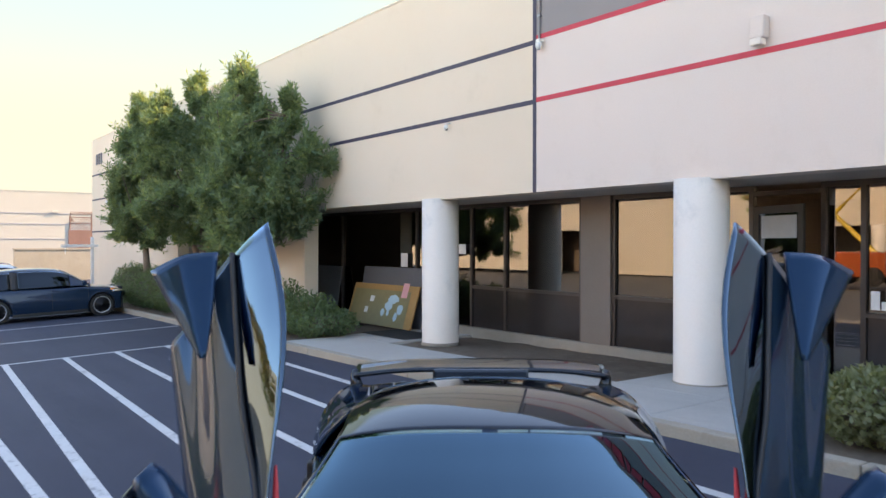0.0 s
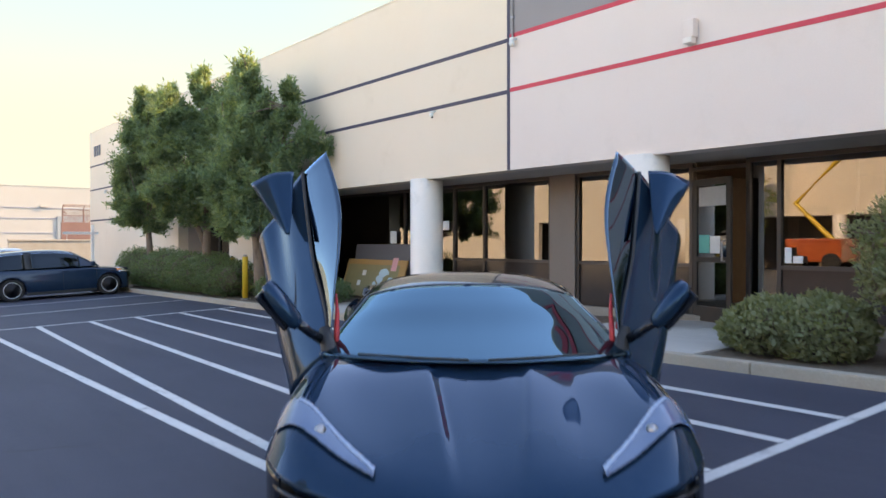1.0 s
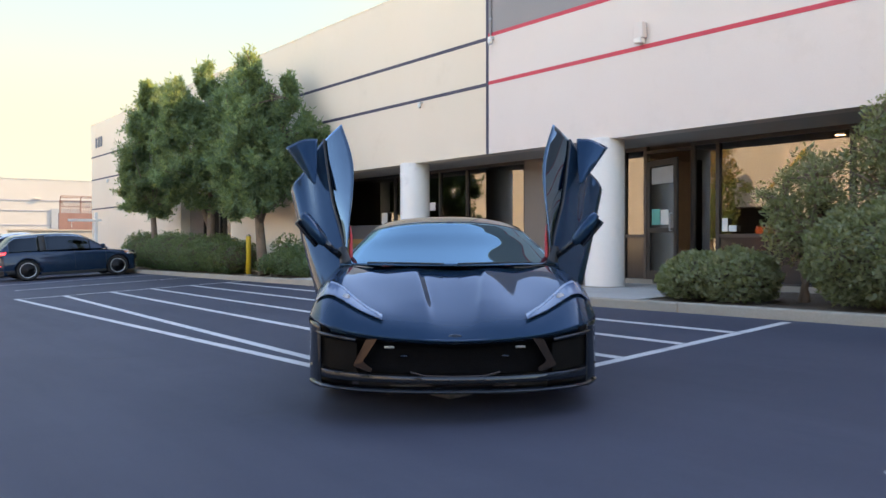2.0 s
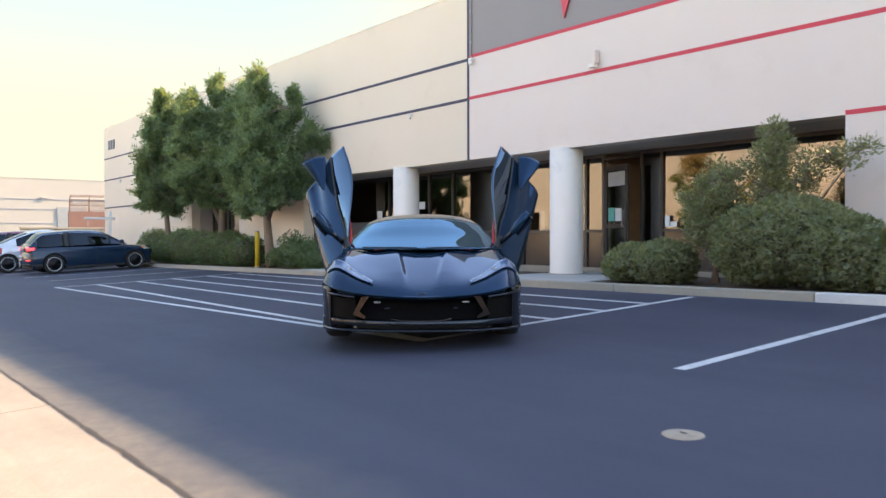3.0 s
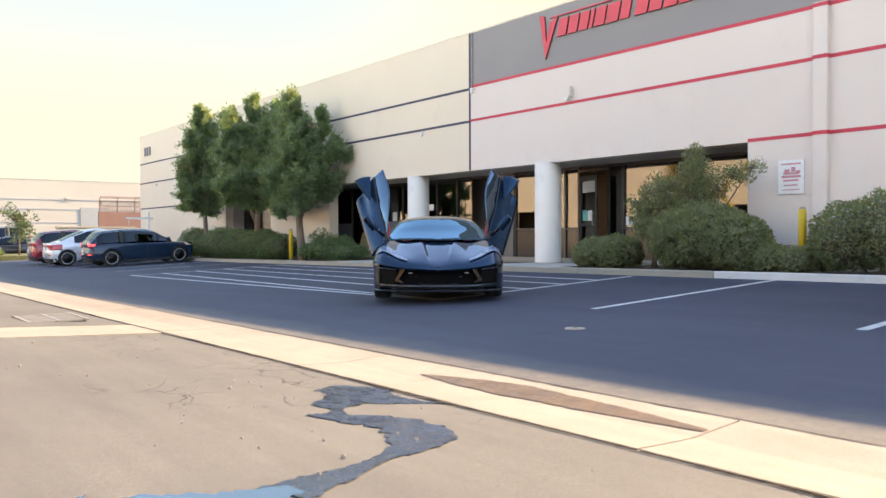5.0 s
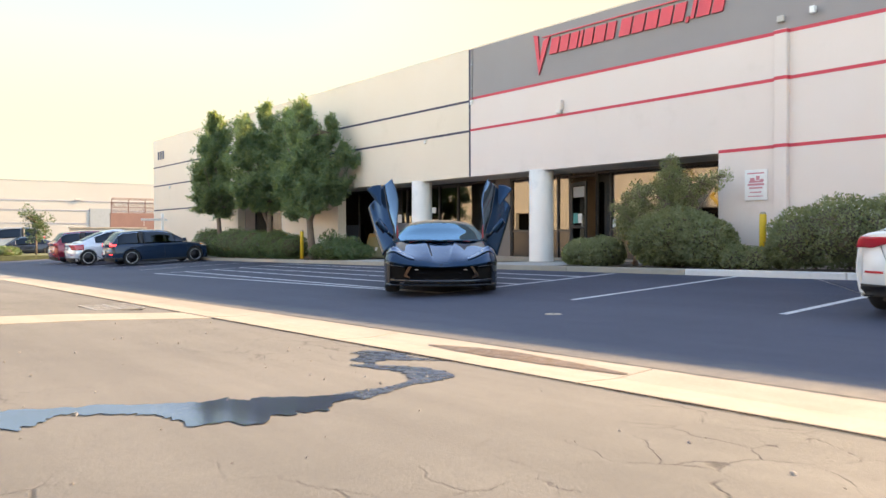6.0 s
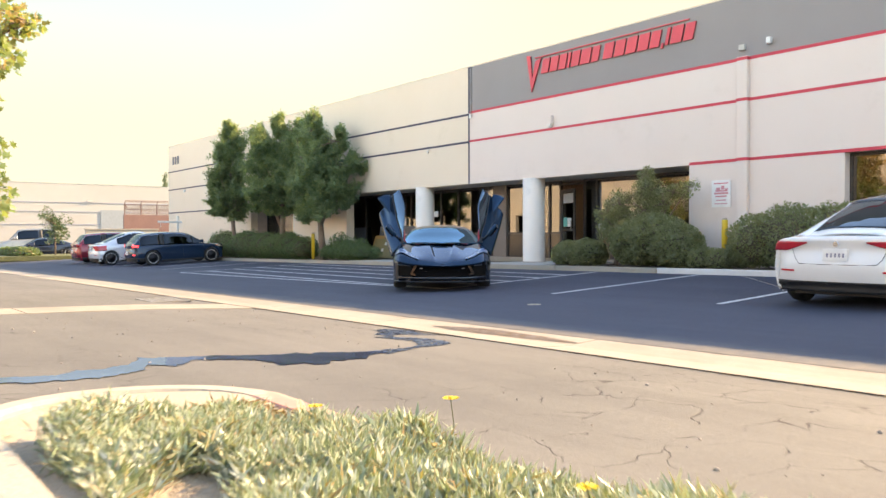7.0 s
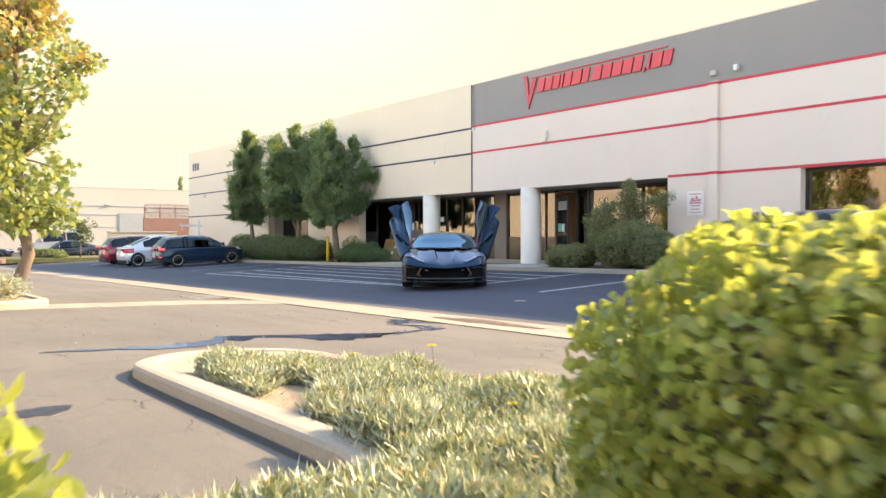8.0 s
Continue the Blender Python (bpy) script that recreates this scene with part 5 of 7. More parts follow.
    def kept(p):
        x, y, z = p
        if (x ** 2 + (z - 0.33) ** 2 < 0.375 ** 2 or (x + 2.72) ** 2 + (z - 0.345) ** 2 < 0.39 ** 2) and y > 0.6:
            return False
        if -1.78 < x < -0.47 and y > 0.80 and z < 0.885 and z > 0.22:
            return False                      # the door openings
        if x < -0.36 and x > -2.9 and y < 0.72 - 0.05 * (x < -2.2):
            return x < -2.2                   # under the cabin
        return True

    v, f = mirrored(*sheet(grid, False, kept))
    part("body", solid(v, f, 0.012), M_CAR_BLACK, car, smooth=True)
    # dark tub behind the openings
    bm = bmesh.new()
    add_box(bm, -2.1, -0.30, -0.74, 0.74, 0.16, 0.80)
    add_box(bm, -3.5, 0.60, -0.62, 0.62, 0.13, 0.55)
    part("floor_tub", bm, M_MATT, car)
    for s in (-1, 1):
        part("door_sill", add_box(bmesh.new(), -1.80, -0.44, s * 0.83 - 0.11, s * 0.83 + 0.11, 0.14, 0.34, 0.03), M_CARBON, car)
        part("seat", add_box(bmesh.new(), -1.45, -1.30, s * 0.36 - 0.22, s * 0.36 + 0.22, 0.45, 1.08, 0.05, pose(0, 0, 0, 0, 0, 0)), M_REDSEAT, car, "red leather seat")
        part("jamb_trim", add_box(bmesh.new(), -0.62, -0.47, s * 0.80 - 0.035, s * 0.80 + 0.035, 0.36, 0.82, 0.02), M_REDSEAT, car, "red door jamb trim")
        part("rear_jamb", add_box(bmesh.new(), -1.84, -1.76, s * 0.84 - 0.09, s * 0.84 + 0.08, 0.25, 0.86, 0.02), M_MATT, car)
    # cabin
    cabin = [
        [(.07, 0, .893), (.05, .20, .893), (-.02, .42, .894), (-.14, .62, .892), (-.29, .760, .888)],
        [(-0.35, 0, 1.003), (-0.37, .19, 1.003), (-0.42, .40, .997), (-0.50, .58, .985), (-0.61, .705, .972)],
        [(-0.71, 0, 1.115), (-0.72, .18, 1.113), (-0.76, .37, 1.102), (-0.82, .53, 1.080), (-0.90, .640, 1.056)],
        [(-1.05, 0, 1.205), (-1.06, .17, 1.202), (-1.09, .34, 1.188), (-1.13, .49, 1.160), (-1.18, .590, 1.128)],
        [(-1.45, 0, 1.240), (-1.45, .17, 1.236), (-1.46, .34, 1.220), (-1.47, .49, 1.188), (-1.49, .590, 1.148)],
        [(-1.95, 0, 1.215), (-1.95, .17, 1.211), (-1.96, .34, 1.192), (-1.97, .49, 1.155), (-1.98, .590, 1.108)],
        [(-2.45, 0, 1.125), (-2.45, .17, 1.120), (-2.45, .35, 1.100), (-2.45, .51, 1.060), (-2.45, .620, 1.010)],
        [(-2.95, 0, 1.020), (-2.95, .18, 1.016), (-2.95, .37, 1.003), (-2.95, .54, .985), (-2.95, .660, .960)],
        [(-3.30, 0, .985), (-3.30, .19, .985), (-3.30, .39, .980), (-3.30, .56, .970), (-3.30, .690, .955)],
    ]
    lift = np.array(cabin)
    lift[..., 2] = 0.855 + (lift[..., 2] - 0.855) * 1.14
    lift[..., 1] *= 1.12
    cabin = lift.tolist()
    cg = surface_grid(lift, 81, 25)
    glass = cg[0:28, :24]
    part("windscreen", solid(*mirrored(*sheet(glass)), 0.006), M_SCREEN, car, "wide raked tinted windscreen", smooth=True)
    rail = cg[0:34, 23:]
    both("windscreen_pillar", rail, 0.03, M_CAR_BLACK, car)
    part("roof_panel", solid(*mirrored(*sheet(cg[27:48])), 0.02), M_CARBON, car, "gloss black roof panel", smooth=True)
    rear = cg[48:66, :18]
    part("rear_window", solid(*mirrored(*sheet(rear)), 0.006), M_DOORGLASS, car, smooth=True)
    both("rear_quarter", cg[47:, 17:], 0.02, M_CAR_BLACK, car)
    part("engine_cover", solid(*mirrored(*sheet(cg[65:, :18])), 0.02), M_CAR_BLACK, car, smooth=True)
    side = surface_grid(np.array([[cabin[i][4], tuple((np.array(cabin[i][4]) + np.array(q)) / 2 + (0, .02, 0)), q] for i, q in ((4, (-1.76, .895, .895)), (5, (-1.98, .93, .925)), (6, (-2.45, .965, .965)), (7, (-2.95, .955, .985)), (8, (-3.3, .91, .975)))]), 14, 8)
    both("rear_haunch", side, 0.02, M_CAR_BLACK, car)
    part("dashboard", add_box(bmesh.new(), -0.85, -0.42, -0.66, 0.66, 0.62, 0.84, 0.05), M_MATT, car)
    part("bulkhead", add_box(bmesh.new(), -1.72, -1.62, -0.62, 0.62, 0.6, 1.12, 0.03), M_MATT, car)
    for s in (-1, 1):
        part("wiper", add_tube(bmesh.new(), [(0.055, s * 0.05, 0.910), (0.0, s * 0.32, 0.914), (-0.13, s * 0.62, 0.914)], 0.006, 6), M_MATT, car)
    part("cowl", add_box(bmesh.new(), -0.30, -0.20, -0.50, 0.50, 0.835, 0.862, 0.008), M_MATT, car)
    # front fascia below the lip
    lip = grid[0]
    def fascia(rows, name, mat, label="", t=0.012, lo=0, hi=61):
        pts = []
        for inset, z0, mixz in rows:
            row = []
            for p in lip[lo:hi]:
                out = np.array([p[0] - inset * (1.0 - 0.25 * abs(p[1])), p[1] * (1 - inset * 0.12), 0.47 - (0.47 - z0) * 0.81 + mixz * (p[2] - 0.47)])
                row.append(out)
            pts.append(row)
        g = surface_grid(np.array(pts), 3 * len(rows), hi - lo)
        return part(name, solid(*mirrored(*sheet(g, True)), t), mat, car, label, smooth=True)
    fascia([(0.0, .470, 1.0), (0.012, .455, 1.0), (0.03, .440, .95)], "nose_edge", M_CAR_BLACK)
    fascia([(0.035, .440, .95), (0.10, .40, .9), (0.115, .30, .5), (0.10, .21, .2)], "grille_recess", M_MESH, "dark honeycomb lower grille")
    fascia([(0.02, .215, .2), (0.015, .19, .1), (0.02, .165, 0.05)], "lower_bar", M_CARBON, "", 0.012, 0, 88)
    fascia([(-0.03, .135, 0.0), (-0.055, .122, 0.0), (-0.03, .105, 0.0), (0.10, .105, 0.0)], "splitter", M_CARBON, "gloss black front splitter", 0.02, 0, 92)
    part("grille_lip", add_tube(bmesh.new(), [(1.00, -0.27, 0.285), (1.035, -0.18, 0.268), (1.045, 0.0, 0.264), (1.035, 0.18, 0.268), (1.00, 0.27, 0.285)], 0.006, 6), M_BLADE, car, "thin bright lip under the grille")
    for s in (-1, 1):
        # curved blades that divide the centre grille from the side intakes
        edge = [(.47, .490), (.505, .488), (.54, .482), (.575, .410), (.615, .335), (.612, .322), (.56, .303), (.51, .287), (.50, .310), (.545, .342), (.555, .356), (.515, .420)]
        face = lambda y: 1.062 - 0.20 * y * y
        bm = bmesh.new()
        near = [bm.verts.new((face(y), s * y, z)) for y, z in edge]
        deep = [bm.verts.new((face(y) - 0.035, s * y, z)) for y, z in edge]
        bm.faces.new(near)
        bm.faces.new(deep[::-1])
        for k in range(len(edge)):
            bm.faces.new((near[k], deep[k], deep[k - 1], near[k - 1]))
        part("intake_blade", bm, M_BLADE, car, "glossy slanted bumper blade")
        cw = surface_grid(np.array([[(0.80, .845, z), (0.71, .900, z), (0.60, .937, z), (0.49, .953, z), (0.385, .955 - dy, z)] for z, dy in ((0.565, 0.0), (0.46, 0.0), (0.34, 0.004), (0.25, 0.006), (0.16, 0.02))]), 14, 12)
        part("fascia_corner", solid(cw.reshape(-1, 3) * (1, s, 1), sheet(cw)[1], 0.014), M_CARBON, car, smooth=True)
        run = [p for p in lip if 0.60 < p[1] < 0.92]
        mouth = np.array([[(p[0] - 0.028, p[1] * 0.985, z + 0.10 * (p[1] - 0.6)) for p in run] for z in np.linspace(0.275, 0.455, 6)])
        part("side_intake", solid(mouth.reshape(-1, 3) * (1, s, 1), sheet(mouth)[1], 0.008), M_INTAKE, car, "dark brown mesh of the side intake")
        part("intake_rim", add_tube(bmesh.new(), [(p[0] - 0.006, s * p[1] * 0.99, 0.478 + 0.10 * (p[1] - 0.6)) for p in run[::2]], 0.012, 6), M_CARBON, car, smooth=True)
        part("fog_blade", add_box(bmesh.new(), 0.945, 0.965, s * 0.40 - 0.03, s * 0.40 + 0.03, 0.425, 0.438, 0.004), M_STEEL, car, "small bright bumper badge strip")
        part("tow_cover", add_box(bmesh.new(), 0.955, 0.975, s * 0.31 - 0.022, s * 0.31 + 0.022, 0.372, 0.384, 0.004), M_CARBON, car)
        part("splitter_fin", add_tube(bmesh.new(), [(0.98, s * 0.44, 0.235), (0.95, s * 0.58, 0.258), (0.84, s * 0.78, 0.262), (0.66, s * 0.92, 0.285)], [0.012, 0.016, 0.014, 0.010], 6), M_CARBON, car, smooth=True)
        # headlamp: a cut from the shell, lifted, with a bright edge strip
        def in_lamp(p):
            x, y, _ = p
            u = (y - 0.47) / 0.44
            return -0.05 < u < 1.0 and abs(x - (0.905 - 0.44 * u)) < 0.03 + 0.115 * u * (1.25 - 0.6 * u)
        fine = surface_grid(np.array(shell)[:5], 120, 161)
        hv, hf = sheet(fine + np.array((0.006, 0.0, 0.007)), False, in_lamp)
        bm = solid(hv * (1, s, 1), hf, 0.004)
        part("headlamp", bm, M_LAMP, car, "dark grey swept headlamp", smooth=True)
        def in_strip(p):
            x, y, _ = p
            u = (y - 0.47) / 0.44
            c = (0.905 - 0.44 * u) - 0.03 - 0.115 * u * (1.25 - 0.6 * u)
            return -0.06 < u < 0.80 and c - 0.004 < x < c + 0.030 - 0.012 * u
        hv, hf = sheet(fine + np.array((0.009, 0.0, 0.010)), False, in_strip)
        part("light_strip", solid(hv * (1, s, 1), hf, 0.004), M_DRL, car, "white light strip along the headlamp", smooth=True)
        part("projector", add_lathe(bmesh.new(), [(0.001, 0.022), (0.020, 0.018), (0.028, 0.0)], 16, pose(0.70, s * 0.69, 0.716, 0, 62, 12 * s)), M_STEEL, car, "round projector lens", smooth=True)
        part("fender_duct", add_box(bmesh.new(), -1.98, -1.72, s * 0.92 - 0.03, s * 0.92 + 0.012, 0.40, 0.78, 0.03), M_MATT, car)
    part("nose_badge", add_lathe(bmesh.new(), [(0.001, 0.008), (0.04, 0.006), (0.048, 0.0)], 18, pose(1.05, 0, 0.492, 0, 55, 0) @ Matrix.Diagonal((0.7, 1.2, 1, 1))), M_CARBON, car)
    # rear wing
    wing = surface_grid(np.array([[(-3.30 - 0.06 * (1 - (y / 0.9) ** 2) + dx, y, 1.080 - 0.035 * (abs(y) / 0.9) ** 4 + dz) for y in (-.90, -.6, -.3, 0, .3, .6, .90)] for dx, dz in ((0.0, 0.0), (-0.12, 0.012), (-0.24, 0.035))]), 9, 40)
    part("rear_wing", solid(*sheet(wing), 0.028), M_CARBON, car, "high gloss black rear spoiler", smooth=True)
    part("wing_centre", add_box(bmesh.new(), -3.58, -3.32, -0.34, 0.34, 0.97, 1.078, 0.02), M_CARBON, car)
    for s in (-1, 1):
        part("wing_strut", add_tube(bmesh.new(), [(-3.44, s * 0.90, 1.05), (-3.42, s * 0.905, 1.01), (-3.36, s * 0.88, 0.94)], [0.03, 0.035, 0.05], 8), M_CARBON, car, smooth=True)
        wheel(car, 0.0, s * 0.845, 0.335, 0.335, 0.245, M_RIM_DARK, 5, s)
        wheel(car, -2.72, s * 0.82, 0.345, 0.350, 0.305, M_RIM_DARK, 5, s)
        raised_door(car, s)
    return car


build_supercar()


def build_car(name, x, y, turn, length, width, height, paintwork, label, style="hatch", rim_mat=None, lit=False, dark_roof=False):
    """A parked road car; forward is +x from the middle of its length, before the turn."""
    way = Vector((math.cos(radians(turn)), math.sin(radians(turn)))) * 1.35
    za, zb = ground_z(x + way.x, y + way.y), ground_z(x - way.x, y - way.y)
    car = thing(name, pose(x, y, (za + zb) / 2, 0, 0, turn) @ Matrix.Rotation(-math.atan2(za - zb, 2.7), 4, "Y"), label, "car")
    hl, hw, H = length / 2, width / 2, height
    belt = {"hatch": 0.645, "sedan": 0.645, "suv": 0.66}[style] * H
    hood = belt * 0.97
    f_ax, r_ax = hl - 0.195 * length, -hl + {"hatch": 0.19, "sedan": 0.158, "suv": 0.20}[style] * length
    rw = 0.228 * min(H, 1.5)
    tail = {"hatch": belt * 1.01, "sedan": belt * 1.0, "suv": belt * 1.02}[style]
    st = [(hl, 0.36 * H, 0.66, 0.30), (hl - 0.03, 0.46 * H, 0.80, 0.22), (hl - 0.16, hood * 0.80, 0.92, 0.10), (hl - 0.42, hood * 0.895, 0.975, 0.0), (f_ax - 0.1, hood * 0.97, 1.0, 0.0),
          (hl - 0.29 * length, hood, 1.0, 0.0), (0.0, belt * 0.99, 1.0, 0.0), (r_ax, belt * 1.01, 1.01, 0.0), (-hl + 0.36, tail * 0.995, 0.985, 0.0), (-hl + 0.10, tail, 0.95, 0.05),
          (-hl + 0.01, tail * 0.955, 0.90, 0.13), (-hl + 0.035, tail * 0.80, 0.90, 0.13), (-hl - 0.02, tail * 0.60, 0.90, 0.15), (-hl + 0.01, 0.36, 0.90, 0.15), (-hl + 0.07, 0.215, 0.87, 0.15)]
    rows = []
    for sx, z, w, bow in st:
        tz = max(z, 0.30)
        d = math.copysign(bow, sx)
        lo = min(0.21 if sx < r_ax - 0.3 else 0.19, tz - 0.03)
        rows.append([(sx, 0, tz), (sx - d * 0.10, hw * w * 0.42, tz - 0.004), (sx - d * 0.45, hw * w * 0.76, tz - 0.022), (sx - d * 0.95, hw * w * 0.93, tz - min(0.085, (tz - lo) * 0.3)),
                     (sx - d * 1.3, hw * w * 0.985, lo + (tz - lo) * 0.60), (sx - d * 1.4, hw * w * 1.0, lo + (tz - lo) * 0.38), (sx - d * 1.45, hw * w * 0.975, lo + (tz - lo) * 0.14), (sx - d * 1.5, hw * w * 0.94, lo)])
    ctrl = np.array(rows)
    grid = surface_grid(ctrl, 253 if x > -30 else 113, 43)

    def kept(p):
        return not (p[1] > hw * 0.5 and any((p[0] - a) ** 2 + (p[2] - rw) ** 2 < (rw * 1.09) ** 2 for a in (f_ax, r_ax)))

    part("body", solid(*mirrored(*sheet(grid, False, kept)), 0.012), paintwork, car, smooth=True)
    part("underside", add_box(bmesh.new(), -hl + 0.18, hl - 0.2, -hw * 0.66, hw * 0.66, 0.17, belt * 0.85), M_MATT, car)
    fine = surface_grid(ctrl, 121, 81)

    def patch(pname, test, material, lift=0.006, tag="", thick=0.006, sides=(1, -1)):
        push = np.zeros_like(fine)
        push[..., 0] = np.where(fine[..., 0] < 0, -lift, lift)
        push[..., 1] = lift * (fine[..., 1] > hw * 0.6)
        v, f = sheet(fine + push, False, test)
        if not f:
            return
        if sides == 0:
            part(pname, solid(*mirrored(v, f), thick), material, car, tag, smooth=True)
            return
        for s in sides:
            part(pname, solid(v * (1, s, 1), f, thick), material, car, tag, smooth=True)

    rear = (fine[..., 0] < -hl + 0.85) & (fine[..., 2] < tail * 0.985)
    cloud = fine[rear]
    cphi, crad = np.arctan2(cloud[:, 1], -hl + 0.9 - cloud[:, 0]), np.hypot(cloud[:, 1], -hl + 0.9 - cloud[:, 0])

    def on_rear(phi, z):
        """The place on the car's back at an angle round its middle and a height."""
        d = ((cphi - phi) * 1.2) ** 2 + (cloud[:, 2] - z) ** 2
        k = np.argsort(d)[:6]
        w = 1.0 / (d[k] + 1e-5)
        r = (crad[k] * w).sum() / w.sum()
        return np.array((-hl + 0.9 - r * math.cos(phi), r * math.sin(phi), z))

    def drape(pname, phis, low, high, material, lift, tag="", whole=False):
        """A lamp or trim laid round the car's back between two heights."""
        rows_ = []
        for j, phi in enumerate(phis):
            u = j / (len(phis) - 1)
            out = np.array((-math.cos(phi), math.sin(phi), 0.0)) * lift
            rows_.append([on_rear(phi, low(u) + (high(u) - low(u)) * k / 5) + out for k in range(6)])
        g = np.array(rows_)
        for sd in ((1, -1) if not whole else (0,)):
            if sd == 0:
                part(pname, solid(*mirrored(*sheet(g, True)), 0.008), material, car, tag, smooth=True)
            else:
                part(pname, solid(g.reshape(-1, 3) * (1, sd, 1), sheet(g)[1], 0.008), material, car, tag, smooth=True)

    base_f = hl - {"hatch": 0.25, "sedan": 0.285, "suv": 0.27}[style] * length
    top_f = hl - {"hatch": 0.445, "sedan": 0.455, "suv": 0.42}[style] * length
    top_r = -hl + {"hatch": 0.115, "sedan": 0.33, "suv": 0.12}[style] * length
    base_r = -hl + {"hatch": 0.02, "sedan": 0.085, "suv": 0.035}[style] * length
    bl = belt - 0.03

    def sect(sx, z, w, wb):
        return [(sx, 0, z), (sx, w * 0.5, z - 0.010), (sx, w * 0.86, z - 0.045), (sx, w + (wb - w) * 0.22, z - (z - bl) * 0.30), (sx, w + (wb - w) * 0.62, z - (z - bl) * 0.66), (sx, wb, bl)]
    rw_ = hw * 0.68
    secs = [sect(base_f, bl + 0.03, hw * 0.70, hw * 0.86), sect(base_f * 0.5 + top_f * 0.5, bl + (H - bl) * 0.56, hw * 0.70, hw * 0.90), sect(top_f, H - (0.055 if style == "hatch" else 0.045), rw_, hw * 0.925), sect(top_f * 0.6 + top_r * 0.4, H, rw_, hw * 0.93),
            sect(top_r * 0.85 + top_f * 0.15, H - 0.035, rw_ * 0.97, hw * 0.92), sect(top_r, H - 0.085, rw_ * 0.95, hw * 0.91), sect(top_r * 0.5 + base_r * 0.5, bl + (H - bl) * 0.50, rw_ * 0.96, hw * 0.89), sect(base_r, bl + 0.05, hw * 0.66, hw * 0.84)]
    cg = surface_grid(np.array(secs), 71, 31)
    roofing = M_CARBON if dark_roof else paintwork
    part("roof", solid(*mirrored(*sheet(cg[19:51, :14])), 0.012), roofing, car, smooth=True)
    part("windscreen", solid(*mirrored(*sheet(cg[2:20, :14])), 0.006), M_CARGLASS, car, smooth=True)
    part("rear_window", solid(*mirrored(*sheet(cg[50:68, :14])), 0.006), M_CARGLASS, car, smooth=True)
    part("tailgate_edge", solid(*mirrored(*sheet(cg[67:, :14])), 0.012), paintwork, car, smooth=True)
    both("front_pillar", cg[0:15, 13:], 0.012, paintwork, car)
    both("middle_pillar", cg[33:36, 13:], 0.012, M_MATT, car)
    both("rear_pillar", cg[58:, 13:], 0.012, paintwork, car)
    both("roof_rail", cg[14:59, 13:16], 0.014, paintwork, car)
    both("side_window", cg[14:34, 15:], 0.006, M_CARGLASS, car)
    both("side_window", cg[35:59, 15:], 0.006, M_CARGLASS, car)
    for s in (1, -1):
        for a in (f_ax, r_ax):
            well = np.array([[(a + rw * 1.10 * math.cos(q), y_, rw + rw * 1.10 * math.sin(q)) for q in np.linspace(-0.25, math.pi + 0.25, 19)] for y_ in (hw * 0.45, hw * 0.965)])
            part("wheel_well", solid(well.reshape(-1, 3) * (1, s, 1), sheet(well)[1], 0.01), M_MATT, car)
            part("arch_lip", add_tube(bmesh.new(), [(a + rw * 1.13 * math.cos(q), s * hw * (0.955 + 0.03 * math.sin(q)), rw + rw * 1.13 * math.sin(q)) for q in np.linspace(-0.15, math.pi + 0.15, 17)], 0.022, 6), paintwork, car, smooth=True)
            wheel(car, a, s * (hw - 0.125), rw, rw, 0.21, rim_mat or M_RIM, 5, s, 0.70)
        part("wing_mirror", add_box(bmesh.new(), base_f - 0.30, base_f - 0.17, s * (hw + 0.08) - 0.09, s * (hw + 0.08) + 0.07, belt - 0.01, belt + 0.12, 0.045), paintwork, car, smooth=True)
        for a in (base_f - 0.55, base_f - 1.45):
            part("door_handle", add_box(bmesh.new(), a - 0.5, a - 0.34, s * hw * 0.965 - 0.012, s * hw * 0.965 + 0.02, belt * 0.84, belt * 0.84 + 0.028, 0.008), paintwork, car)
        for a in (base_f - 0.12, base_f - 1.05, r_ax + 0.46):
            part("door_seam", add_tube(bmesh.new(), [(a, s * hw * 0.985, 0.30), (a, s * hw * 1.0, belt * 0.52), (a, s * hw * 0.985, belt * 0.70), (a, s * hw * 0.93, belt * 0.93)], 0.005, 4), M_MATT, car)
        part("rocker", add_box(bmesh.new(), r_ax + rw * 1.1, f_ax - rw * 1.1, s * hw * 0.95 - 0.02, s * hw * 0.95 + 0.015, 0.16, 0.24, 0.01), M_MATT, car)
    zt = tail * {"hatch": 0.92, "sedan": 0.865, "suv": 0.90}[style]

    ang = lambda fy: math.atan2(fy * hw, 0.9)
    red = M_TAIL_LIT if lit else M_TAIL
    if style == "sedan":
        drape("tail_lamp", np.linspace(ang(0.40), ang(0.93) + 0.42, 30), lambda u: zt + 0.052 - (1.9 if length < 4.5 else 1.0) * min(0.115, 0.018 + 0.26 * u), lambda u: zt + 0.052 + 0.012 * u, red, 0.016, "wrap-around red tail lamp")
    else:
        drape("tail_lamp", np.linspace(ang(0.62), ang(0.93) + 0.14, 24), lambda u: zt - 0.075 + 0.03 * u, lambda u: zt + 0.075, red, 0.010, "wrap-around red tail lamp")
    patch("headlamp", lambda p: p[0] > hl - 0.52 and p[1] > hw * 0.45 and abs(p[2] - hood * 0.80 - 0.05 * (hl - p[0])) < 0.065, M_CHROME, 0.008, "clear headlamp")
    patch("lower_grille", lambda p: p[0] > hl - 0.2 and 0.24 < p[2] < 0.40 and p[1] < hw * 0.7, M_MATT, 0.008, "", 0.006, 0)
    drape("bumper_insert", np.linspace(0.0, ang(0.93) + 0.36, 30), lambda u: 0.215, lambda u: 0.350, M_MATT, 0.010, "matt black lower bumper", True)
